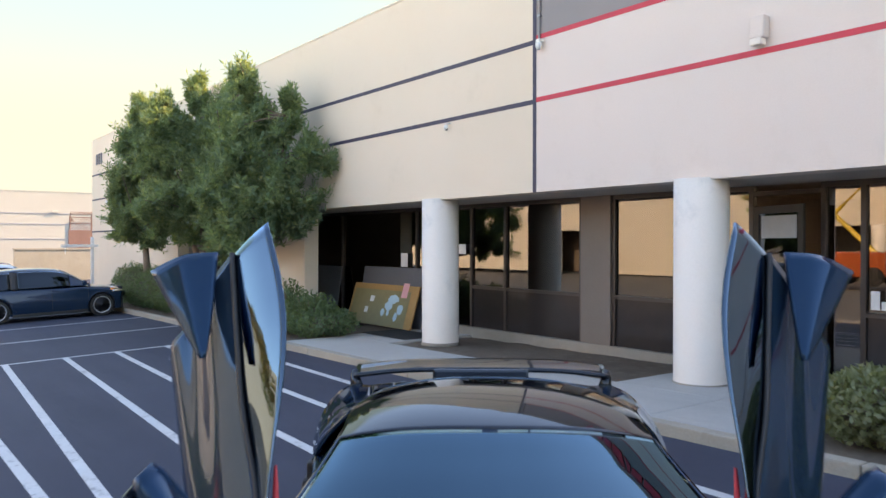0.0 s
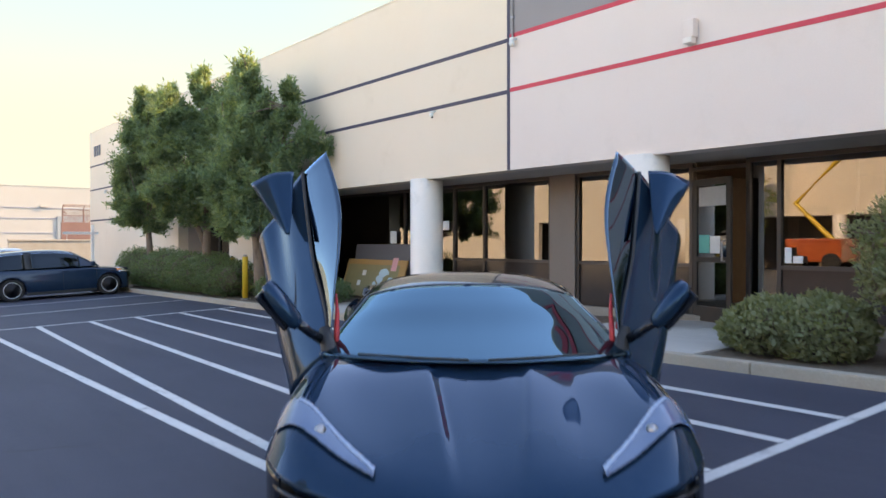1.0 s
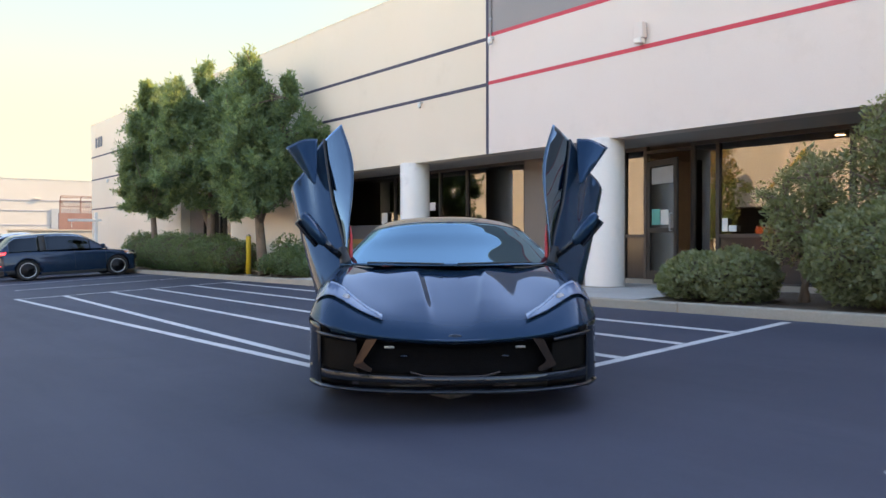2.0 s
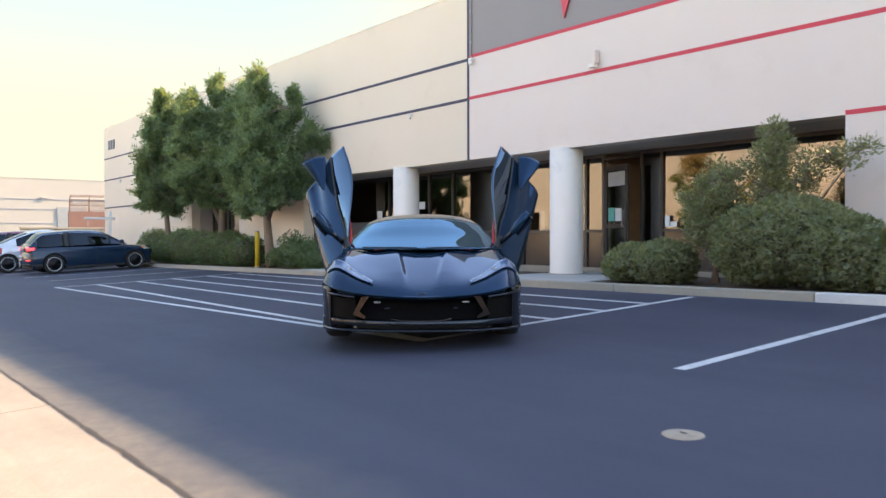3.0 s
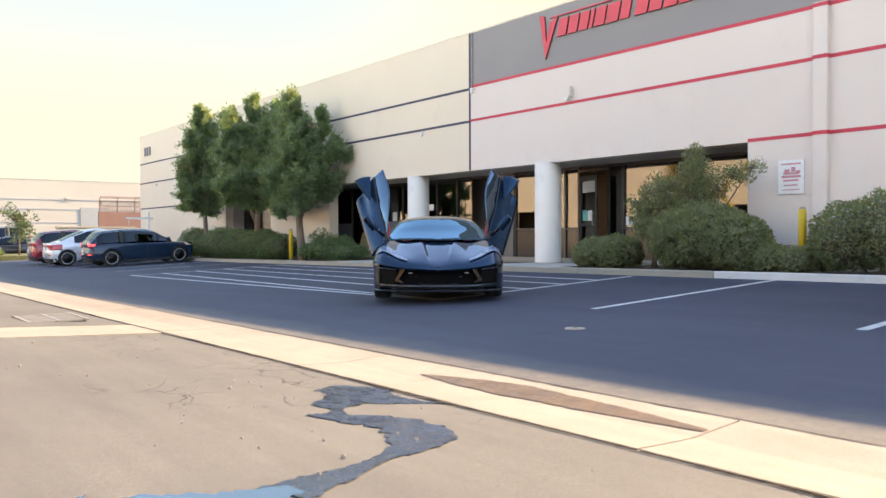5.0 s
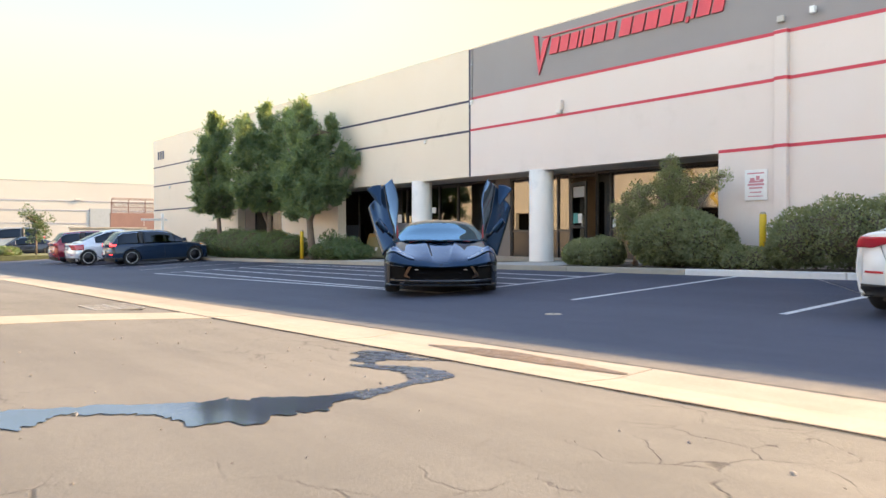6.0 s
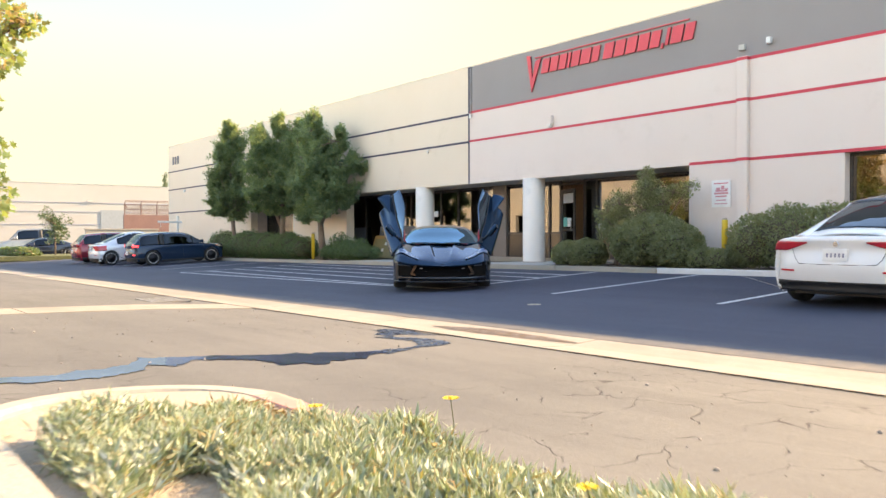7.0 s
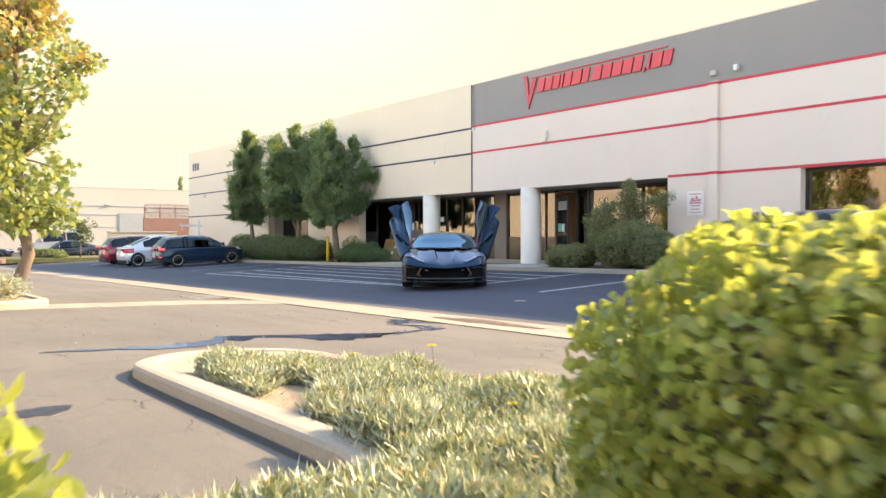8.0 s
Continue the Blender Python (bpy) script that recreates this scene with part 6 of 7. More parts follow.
    drape("reflector", np.linspace(ang(0.60), ang(0.93), 12), lambda u: 0.475, lambda u: 0.500, red, 0.010, "slim red reflector")
    if lit:
        patch("indicator", lambda p: hl - 0.62 < p[0] < hl - 0.46 and p[1] > hw * 0.85 and abs(p[2] - hood * 0.84) < 0.03, M_AMBER, 0.012, "lit amber indicator")
    zp = tail * 0.745 if style == "sedan" else tail * 0.60
    back = -hl - 0.005 if style == "sedan" else -hl - 0.03
    tiltm = pose(back, 0, zp, 0, 6, 0)
    p = part("number_plate", add_box(bmesh.new(), -0.012, 0.004, -0.155, 0.155, -0.078, 0.078, 0.004, tiltm), M_PLATE, car, "white number plate with plain bars")
    for k in range(5):
        part("plate_bar", add_box(bmesh.new(), -0.0155, -0.0125, -0.115 + k * 0.05, -0.092 + k * 0.05, -0.030, 0.022, 0, tiltm), M_PLATE_INK, p)
    part("badge", add_lathe(bmesh.new(), [(0.001, 0.006), (0.032, 0.005), (0.036, 0)], 16, pose(-hl + 0.005, 0, tail * 0.895, 0, -90, 0)), M_CHROME, car, "plain chrome badge")
    part("boot_seam", add_tube(bmesh.new(), [tuple(on_rear(abs(ang(f)), zz) * (1, math.copysign(1, f), 1) + np.array((-0.002, 0, 0))) for f, zz in ((-0.70, tail * 0.84), (-0.60, tail * 0.68), (-0.52, tail * 0.62), (-0.2, tail * 0.615), (0.2, tail * 0.615), (0.52, tail * 0.62), (0.60, tail * 0.68), (0.70, tail * 0.84))], 0.005, 4), M_MATT, car)
    return car


P_NAVY = paint("dark_grey_blue_paint", (0.008, 0.025, 0.056), 0.15, 0.22, 1.34)
P_WHITE = paint("white_paint", (0.68, 0.68, 0.67), 0.0, 0.3)
P_SILVER = paint("silver_white_paint", (0.60, 0.62, 0.66), 0.2)
P_RED = paint("dark_red_paint", (0.22, 0.015, 0.03), 0.3)
P_BLUE = paint("midnight_paint", (0.02, 0.025, 0.04), 0.3)
P_GREY = paint("light_grey_paint", (0.27, 0.27, 0.26), 0.3)
build_car("hatchback", -15.9, -3.95, 90, 4.28, 1.80, 1.46, P_NAVY, "dark blue-grey hatchback parked nose to the kerb, lights lit", "hatch", M_RIM, True)
build_car("saloon_car", -19.4, -4.55, 90, 4.40, 1.75, 1.55, P_SILVER, "silver-white compact saloon parked beside the hatchback", "sedan", M_RIM)
build_car("estate_car", -23.6, -4.35, 90, 4.40, 1.85, 1.58, P_RED, "dark red compact estate parked nose to the kerb", "suv", M_RIM)
build_car("white_saloon", 14.56, -3.92, 90, 4.90, 1.86, 1.45, P_WHITE, "white saloon with wrap-around red tail lamps, parked nose in", "sedan", M_RIM_DARK, False, True)
build_car("dark_saloon", -42.8, -4.3, 264, 4.95, 1.85, 1.46, P_BLUE, "midnight blue saloon parked far off", "sedan", M_RIM)
build_car("off_roader", -45.7, -4.7, 264, 4.8, 1.95, 2.15, P_GREY, "pale grey boxy off-road car parked far off", "suv", M_RIM_DARK)
build_car("far_saloon", -52.0, -8.7, 76, 4.7, 1.85, 1.45, P_BLUE, "dark saloon at the far edge of the yard", "sedan", M_RIM)


# ---- plants ----
M_PINE = leafy("fern_pine_leaves", (0.066, 0.138, 0.098), (0.125, 0.210, 0.140), (0.30, 0.34, 0.15), 0.42, 0.45)
M_HEDGE = leafy("hedge_leaves", (0.042, 0.094, 0.050), (0.078, 0.142, 0.072), (0.14, 0.20, 0.09), 0.42, 0.28)
M_FAR = leafy("far_dark_leaves", (0.035, 0.070, 0.035), (0.060, 0.105, 0.050), (0.10, 0.15, 0.06), 0.5, 0.12)
M_SHRUB = leafy("shrub_leaves", (0.135, 0.150, 0.085), (0.185, 0.205, 0.118), (0.25, 0.265, 0.16), 0.62, 0.34)
M_ROUND = leafy("round_glossy_leaves", (0.23, 0.28, 0.095), (0.33, 0.37, 0.125), (0.47, 0.45, 0.18), 0.34, 0.52)
M_SILVER = leafy("silvery_blades", (0.20, 0.265, 0.165), (0.36, 0.41, 0.30), (0.64, 0.64, 0.57), 0.40, 0.16)
M_DRY = leafy("dry_blades", (0.30, 0.18, 0.09), (0.44, 0.31, 0.17), (0.58, 0.48, 0.32), 0.7, 0.25)
M_LITTER = leafy("dead_leaf_litter", (0.16, 0.09, 0.05), (0.30, 0.18, 0.09), (0.48, 0.36, 0.22), 0.8, 0.1)
M_AUTUMN = leafy("autumn_leaves", (0.13, 0.205, 0.085), (0.24, 0.305, 0.125), (0.42, 0.38, 0.17), 0.40, 0.40)
M_ORANGE = leafy("orange_autumn_leaves", (0.36, 0.25, 0.09), (0.54, 0.30, 0.14), (0.62, 0.34, 0.22), 0.42, 0.45)
M_PETAL = plain("yellow_petals", (0.80, 0.62, 0.02), 0.5)
M_BARK = surface("bark", (0.18, 0.125, 0.09), (0.26, 0.19, 0.14), 3.0, 25, 0.9, 1.0, 12.0, (0.11, 0.08, 0.06), scale=(1, 1, 0.35))
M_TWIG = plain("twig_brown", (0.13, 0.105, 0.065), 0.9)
rng = np.random.default_rng(7)


def quick(name, verts, loops, sizes, material, parent=None):
    """A large mesh straight from arrays."""
    me = bpy.data.meshes.new(name)
    me.vertices.add(len(verts))
    me.vertices.foreach_set("co", np.ascontiguousarray(verts, dtype=np.float32).ravel())
    me.loops.add(len(loops))
    me.loops.foreach_set("vertex_index", np.ascontiguousarray(loops, dtype=np.int32))
    me.polygons.add(len(sizes))
    starts = np.concatenate([[0], np.cumsum(sizes)[:-1]]).astype(np.int32)
    me.polygons.foreach_set("loop_start", starts)
    me.materials.append(material)
    me.update(calc_edges=True)
    me.validate()
    ob = new(name, me)
    if parent is not None:
        ob.parent = parent
    return ob


def unit(v):
    return v / (np.linalg.norm(v, axis=-1, keepdims=True) + 1e-9)


def leaves(name, pos, axis, length, width, material, parent=None, kind="blade", fold=0.25, up=None):
    """Many leaves as one mesh: at pos, pointing along axis. kind: blade (4 corners), oval (7) or star (lobed)."""
    n = len(pos)
    axis = unit(axis)
    ref = rng.normal(size=(n, 3)) if up is None else up + 0.35 * rng.normal(size=(n, 3))
    side = unit(np.cross(axis, ref))
    nor = np.cross(side, axis)
    L = (length * (0.65 + 0.7 * rng.random(n)))[:, None]
    W = (width * (0.7 + 0.6 * rng.random(n)))[:, None]
    if kind == "blade":
        shape, polys = [(0, 0, 0), (0.45, 0.5, fold), (1, 0, 0), (0.45, -0.5, fold)], [(0, 1, 2, 3)]
    elif kind == "oval":
        shape = [(0, 0, 0), (0.35, 0.42, fold), (0.72, 0.48, fold), (1.0, 0.16, 0.05), (1.0, -0.16, 0.05), (0.72, -0.48, fold), (0.35, -0.42, fold)]
        polys = [(0, 1, 2, 3), (0, 3, 4), (0, 4, 5, 6)]
    else:
        shape = [(0, 0, 0), (0.18, 0.50, 0.1), (0.45, 0.24, 0), (0.72, 0.46, 0.1), (0.68, 0.14, 0), (1.0, 0.0, 0.05), (0.68, -0.14, 0), (0.72, -0.46, 0.1), (0.45, -0.24, 0), (0.18, -0.50, 0.1)]
        polys = [(0, 1, 2), (0, 2, 3, 4), (0, 4, 5, 6), (0, 6, 7, 8), (0, 8, 9)]
    k = len(shape)
    s = np.array(shape, float)
    v = pos[:, None, :] + axis[:, None, :] * (s[None, :, 0:1] * L[:, None]) + side[:, None, :] * (s[None, :, 1:2] * W[:, None]) + nor[:, None, :] * (s[None, :, 2:3] * W[:, None])
    one = np.concatenate([np.array(p) for p in polys])
    loops = (np.arange(n)[:, None] * k + one[None]).ravel()
    sizes = np.tile([len(p) for p in polys], n)
    return quick(name, v.reshape(-1, 3), loops, sizes, material, parent)


def blob_points(blobs, n, depth=0.22, lump=0.18, low=None):
    """Points in the outer shell of a union of ellipsoids (cx, cy, cz, rx, ry, rz), and their outward ways."""
    b = np.array(blobs, float)
    area = (b[:, 3] * b[:, 4] + b[:, 3] * b[:, 5] + b[:, 4] * b[:, 5])
    pick = rng.choice(len(b), size=int(n * 1.7), p=area / area.sum())
    d = unit(rng.normal(size=(len(pick), 3)))
    r = 1 - depth * rng.random(len(pick)) ** 1.5
    f = 1 + lump * np.array([noise.noise(tuple(q * 2.6 + c)) for q, c in zip(d, pick)])
    p = b[pick, :3] + d * b[pick, 3:] * (r * f)[:, None]
    inside = np.zeros(len(p), bool)
    for i in range(len(b)):
        inside |= (pick != i) & ((((p - b[i, :3]) / b[i, 3:]) ** 2).sum(1) < 0.72)
    ok = ~inside
    if low is not None:
        ok &= p[:, 2] > low
    p, d = p[ok][:n], unit(d[ok][:n] / b[pick[ok][:n], 3:])
    return p, d


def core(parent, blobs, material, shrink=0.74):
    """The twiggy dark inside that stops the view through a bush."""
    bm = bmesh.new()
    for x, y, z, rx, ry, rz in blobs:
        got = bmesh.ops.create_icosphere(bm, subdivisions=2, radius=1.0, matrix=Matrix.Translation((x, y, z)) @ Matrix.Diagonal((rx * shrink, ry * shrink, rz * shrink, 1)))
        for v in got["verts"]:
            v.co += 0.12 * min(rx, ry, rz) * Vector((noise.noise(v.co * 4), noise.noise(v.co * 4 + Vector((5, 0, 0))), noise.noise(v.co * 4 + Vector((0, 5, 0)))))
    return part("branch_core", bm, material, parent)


def build_bush(blobs, n, size, material, label, kind="blade", wide=0.5, depth=0.25, name="bush", low=None, twigs=8, shrink=0.74):
    cx, cy = np.mean([b[0] for b in blobs]), np.mean([b[1] for b in blobs])
    z0 = low if low is not None else walk_z(cx)
    e = thing(name, pose(cx, cy, z0), label, "bush")
    local = [(x - cx, y - cy, z - z0, rx, ry, rz) for x, y, z, rx, ry, rz in blobs]
    p, d = blob_points(local, n, depth, low=0.02)
    axis = d + 0.75 * rng.normal(size=d.shape) + np.array((0, 0, 0.35))
    leaves("foliage", p - unit(axis) * size * 0.5, axis, size, size * wide, material, e, kind, up=d)
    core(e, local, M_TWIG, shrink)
    for k in range(twigs):
        x, y, z, rx, ry, rz = local[k % len(local)]
        a = rng.random() * 6.28
        tip = (x + math.cos(a) * rx * 0.7, y + math.sin(a) * ry * 0.7, z + rz * (0.2 + 0.6 * rng.random()))
        part("stem", add_tube(bmesh.new(), [(x * 0.8, y * 0.8, 0), ((x + tip[0]) / 2, (y + tip[1]) / 2, z * 0.6), tip], [0.02, 0.014, 0.006], 5), M_BARK, e)
    return e


def hedge_row(x0, x1, y0, y1, top, step=0.55):
    out = []
    x = x0
    while x < x1:
        z0 = walk_z(x)
        h = (top - z0) * (0.66 + 0.36 * abs(math.sin(math.pi * (x - x0 + 0.3) / 2.5)) + 0.10 * rng.random())
        out.append((x + step / 2, (y0 + y1) / 2 + 0.1 * (rng.random() - 0.5), z0 + h * 0.48, step * 0.95, (y1 - y0) * 0.54, h * 0.54))
        x += step
    return out


build_bush(hedge_row(-18.2, -12.5, -1.75, -0.5, 1.24), 18000, 0.06, M_HEDGE, "dense trimmed green hedge along the kerb")
build_bush(hedge_row(-12.0, -8.9, -1.8, -0.5, 1.10), 15000, 0.06, M_HEDGE, "rounded green hedge clipped along the kerb")
build_bush(hedge_row(-7.1, -4.7, -1.6, -0.3, 0.80, 0.62), 9000, 0.07, M_HEDGE, "loose leafy shrub beside the plywood sheet", depth=0.55, shrink=0.5)
build_bush([(-6.6, -0.9, 0.75, 0.5, 0.45, 0.42), (-5.4, -0.9, 0.62, 0.5, 0.45, 0.36)], 2500, 0.075, M_HEDGE, "airy shrub with long shoots by the wall", depth=0.8, shrink=0.3)
build_bush([(5.45, -1.1, 0.50, 0.55, 0.55, 0.36), (5.95, -1.1, 0.52, 0.5, 0.55, 0.40), (5.1, -0.95, 0.45, 0.38, 0.45, 0.28)], 9000, 0.07, M_SHRUB, "grey-green bush beside the entrance path")
build_bush([(7.45, -1.05, 0.82, 0.62, 0.75, 0.58), (8.0, -1.1, 0.90, 0.85, 0.75, 0.62), (8.6, -1.15, 0.78, 0.62, 0.7, 0.54), (8.95, -1.2, 0.58, 0.38, 0.55, 0.40)], 22000, 0.065, M_SHRUB, "large rounded dark green bush under the window")
build_bush([(9.40, -1.35, 0.48, 0.36, 0.36, 0.28), (9.85, -1.4, 0.46, 0.36, 0.30, 0.26), (10.2, -1.0, 0.66, 0.32, 0.4, 0.46)], 6500, 0.07, M_SHRUB, "small bush beside the yellow bollard", depth=0.5)
build_bush([(10.6, -1.15, 0.85, 0.6, 0.7, 0.58), (11.3, -1.1, 0.98, 0.8, 0.75, 0.66), (12.3, -1.1, 1.0, 0.8, 0.75, 0.66), (13.3, -1.1, 0.95, 0.8, 0.75, 0.62)], 18000, 0.065, M_SHRUB, "wide rounded bush before the tinted window")


def build_tree(name, x, y, z, label, stems, clumps, clump_leaves, size, wide, material, kind="blade", droop=0.0, top_mat=None):
    """A tree: tapered stems, limbs to each clump of leaves, and a crown of clumps (cx, cy, cz, radius)."""
    t = thing(name, pose(x, y, z), label, "tree")
    bm = bmesh.new()
    for pts, radii in stems:
        add_tube(bm, pts, radii, 9)
    part("trunk", bm, M_BARK, t, smooth=True)
    bm = bmesh.new()
    for cx, cy, cz, _ in clumps[:: max(1, len(clumps) // 120)]:
        mains = [p for pts, _ in stems for p in pts[2:] if p[2] < cz + 0.35]
        if not mains:
            continue
        m = min(mains, key=lambda p: (p[0] - cx) ** 2 + (p[1] - cy) ** 2 + 0.6 * (p[2] - cz) ** 2)
        mid = ((m[0] + cx) / 2, (m[1] + cy) / 2, (m[2] * 0.6 + cz * 0.4))
        add_tube(bm, [m, mid, (cx, cy, cz)], [0.028, 0.018, 0.007], 5, False)
    tagged(part("branchwork", bm, M_BARK, t), kind="stuff")
    c = np.array(clumps, float)
    idx = rng.choice(len(c), size=len(c) * clump_leaves, p=c[:, 3] ** 2 / (c[:, 3] ** 2).sum())
    d = unit(rng.normal(size=(len(idx), 3)))
    p = c[idx, :3] + d * (c[idx, 3] * rng.random(len(idx)) ** 0.45)[:, None]
    axis = d + 0.5 * rng.normal(size=d.shape) + np.array((0, 0, 0.5 - droop))
    low = np.ones(len(p), bool)
    if top_mat:
        low = p[:, 2] + 0.9 * rng.normal(size=len(p)) < top_mat[1]
        leaves("crown_top", p[~low], axis[~low], size, size * wide, top_mat[0], t, kind)
    leaves("crown", p[low], axis[low], size, size * wide, material, t, kind)
    return t


def plumes(masses, seed):
    """Clumps of a broad tufted crown: each mass (cx, cy, foot, tip, radius, boughs) carries boughs over its lumpy outside, and each bough a fan of feathery sprays that reach out and up, with gaps between boughs."""
    g = np.random.default_rng(seed)
    out = []
    for cx, cy, z0, z1, r, n in masses:
        for _ in range(n):
            u = g.random()
            a = g.random() * 2 * math.pi
            rad = r * (1 - u ** 2.2) ** 0.7 * min(1.0, 0.45 + 1.7 * u) * (1 + 0.35 * noise.noise((math.cos(a) * 1.6 + cx, math.sin(a) * 1.6 + cy, u * 3.5 + seed)))
            rad *= math.sqrt(0.15 + 0.85 * g.random())
            hub = np.array((cx + rad * math.cos(a), cy + rad * math.sin(a), z0 + (z1 - z0) * u))
            out_way = np.array((math.cos(a) * (1 - 0.7 * u), math.sin(a) * (1 - 0.7 * u), 0.75 + 0.7 * u))
            big = (0.65 + 0.55 * g.random()) * (0.55 + 0.45 * min(1.0, r))
            for _ in range(7):
                way = unit(out_way + 0.70 * g.normal(size=3))
                span = big * (0.26 + 0.40 * g.random())
                for k in range(5):
                    q = hub + way * span * (k / 4) + np.array((0, 0, 0.05 * (k / 4) ** 2))
                    out.append((q[0], q[1], q[2], (0.112 - 0.070 * k / 4) * (0.75 + 0.25 * big)))
    return out


z = walk_z(-16)
build_tree("columnar_tree", -16.0, -1.1, z, "narrow dark green conifer-like tree by the facade",
           [([(0, 0, 0), (-0.08, 0.0, 0.9), (-0.25, -0.03, 2.2), (-0.40, -0.05, 4.5), (-0.48, -0.05, 6.6)], [0.13, 0.11, 0.085, 0.05, 0.015])],
           plumes([(-0.42, -0.05, 1.9, 6.1, 0.98, 78), (-0.46, -0.05, 4.8, 6.85, 0.42, 14), (-0.75, -0.35, 2.0, 4.4, 0.6, 12), (-0.1, 0.2, 1.9, 4.0, 0.65, 12)], 3), 22, 0.14, 0.25, M_PINE)
z = walk_z(-8)
build_tree("fern_pine_tree", -7.25, -1.25, z, "bushy dark green tree with a leaning brown trunk",
           [([(0, 0, 0), (-0.16, 0, 0.7), (-0.34, 0.03, 1.5), (-0.30, 0.0, 2.6), (-0.28, -0.1, 5.2)], [0.16, 0.13, 0.11, 0.07, 0.015]), ([(-0.3, 0.02, 1.3), (0.15, 0.15, 2.3), (0.35, 0.35, 3.6), (0.38, 0.45, 4.6)], [0.08, 0.07, 0.05, 0.015]), ([(-0.3, 0.0, 1.5), (-0.7, -0.3, 2.6), (-0.85, -0.5, 3.9)], [0.07, 0.05, 0.015])],
           plumes([(-0.32, -0.10, 1.9, 4.8, 1.0, 42), (-0.35, -0.15, 4.2, 5.55, 0.42, 9), (0.40, 0.42, 2.0, 4.1, 0.80, 24), (0.40, 0.46, 3.8, 4.9, 0.26, 5), (0.98, 0.74, 3.1, 3.9, 0.30, 6), (0.30, -0.50, 1.5, 3.6, 0.9, 26), (-0.95, 0.1, 1.8, 4.3, 0.85, 24), (-0.85, 0.0, 3.8, 5.3, 0.42, 8), (-1.5, -0.1, 2.1, 4.6, 0.7, 18)], 11), 22, 0.14, 0.25, M_PINE)
build_tree("fern_pine_tree", -10.7, -1.25, z, "tall bushy tree with sunlit yellowish top shoots",
           [([(0, 0, 0), (-0.06, 0, 1.2), (0.05, 0.0, 2.6), (-0.10, -0.1, 5.8)], [0.14, 0.11, 0.09, 0.02]), ([(-0.05, 0, 1.2), (-0.5, -0.4, 2.6), (-0.6, -0.7, 4.8)], [0.08, 0.06, 0.015]), ([(0, 0, 1.6), (0.3, 0.25, 3.0), (0.32, 0.45, 5.4)], [0.07, 0.05, 0.015])],
           plumes([(-0.10, -0.10, 1.9, 5.2, 1.12, 48), (0.45, 0.50, 2.0, 5.0, 0.95, 32), (-0.20, -0.80, 1.9, 4.9, 0.86, 28), (-0.12, -0.14, 4.6, 5.95, 0.42, 9), (0.45, 0.50, 4.4, 5.8, 0.40, 9), (-0.35, -0.82, 4.3, 5.55, 0.40, 9), (1.05, 0.1, 1.8, 4.7, 0.85, 26), (1.1, 0.15, 4.4, 5.5, 0.28, 5)], 21), 22, 0.14, 0.25, M_PINE)


def loose_shrub(x, y, label, seed, tufts):
    """Stems that carry tufts of leaves (cx, cy, cz, rx, ry, rz, clumps)."""
    g = np.random.default_rng(seed)
    stems, cl = [], []
    for k, (cx, cy, cz, rx, ry, rz, n) in enumerate(tufts):
        stems.append(([(0.05 * k - 0.1, 0, 0), (cx * 0.45, cy, cz * 0.55), (cx, cy, cz)], [0.032, 0.022, 0.008]))
        for _ in range(n):
            d = unit(g.normal(size=3)) * g.random() ** 0.4
            cl.append((cx + rx * d[0], cy + ry * d[1], cz + rz * d[2], 0.09 + 0.08 * g.random()))
    build_tree("tall_shrub", x, y, walk_z(x), label, stems, cl, 46, 0.062, 0.42, M_SHRUB)


loose_shrub(6.75, -0.9, "leafy shrub filling the gap between two bushes", 41, [(0, 0, 0.85, 0.50, 0.40, 0.50, 70), (0.1, 0, 1.5, 0.46, 0.34, 0.40, 42), (-0.3, 0, 1.25, 0.32, 0.26, 0.35, 22)])
loose_shrub(7.6, -0.85, "tall upright shrub rising above the bushes", 42, [(0, 0, 1.35, 0.38, 0.32, 0.40, 40), (0.0, 0, 1.85, 0.34, 0.30, 0.45, 48), (-0.05, 0, 2.25, 0.16, 0.14, 0.16, 6), (0.75, 0, 1.75, 0.42, 0.22, 0.20, 16), (1.15, 0, 1.85, 0.16, 0.14, 0.16, 4), (0.5, 0, 1.5, 0.3, 0.2, 0.2, 8)])

# the street tree turning yellow: tiers of foliage (height, radius) with notches between them
g = np.random.default_rng(5)
TIERS = [(1.35, 0.7), (1.75, 1.25), (2.35, 1.20), (2.75, 0.85), (3.2, 1.10), (3.8, 1.55), (4.4, 1.5), (4.85, 1.0), (5.4, 0.95), (6.2, 1.05), (7.0, 0.75), (7.7, 0.3)]
cl = []
for k in range(245):
    h = 1.35 + 6.3 * g.random()
    a = g.random() * 6.28
    r = float(np.interp(h, *zip(*TIERS))) * math.sqrt(g.random()) * (1 + 0.14 * g.normal())
    cl.append((r * math.cos(a), r * math.sin(a), h, 0.19 + 0.15 * g.random()))
for k in range(9):
    f = k / 8
    cl.append((0.2 + 0.08 * g.normal(), 0.95 + 0.55 * f, 4.35 + 0.30 * f + 0.07 * g.normal(), 0.20))
zt = ground_z(4.2, -15.0) + 0.08
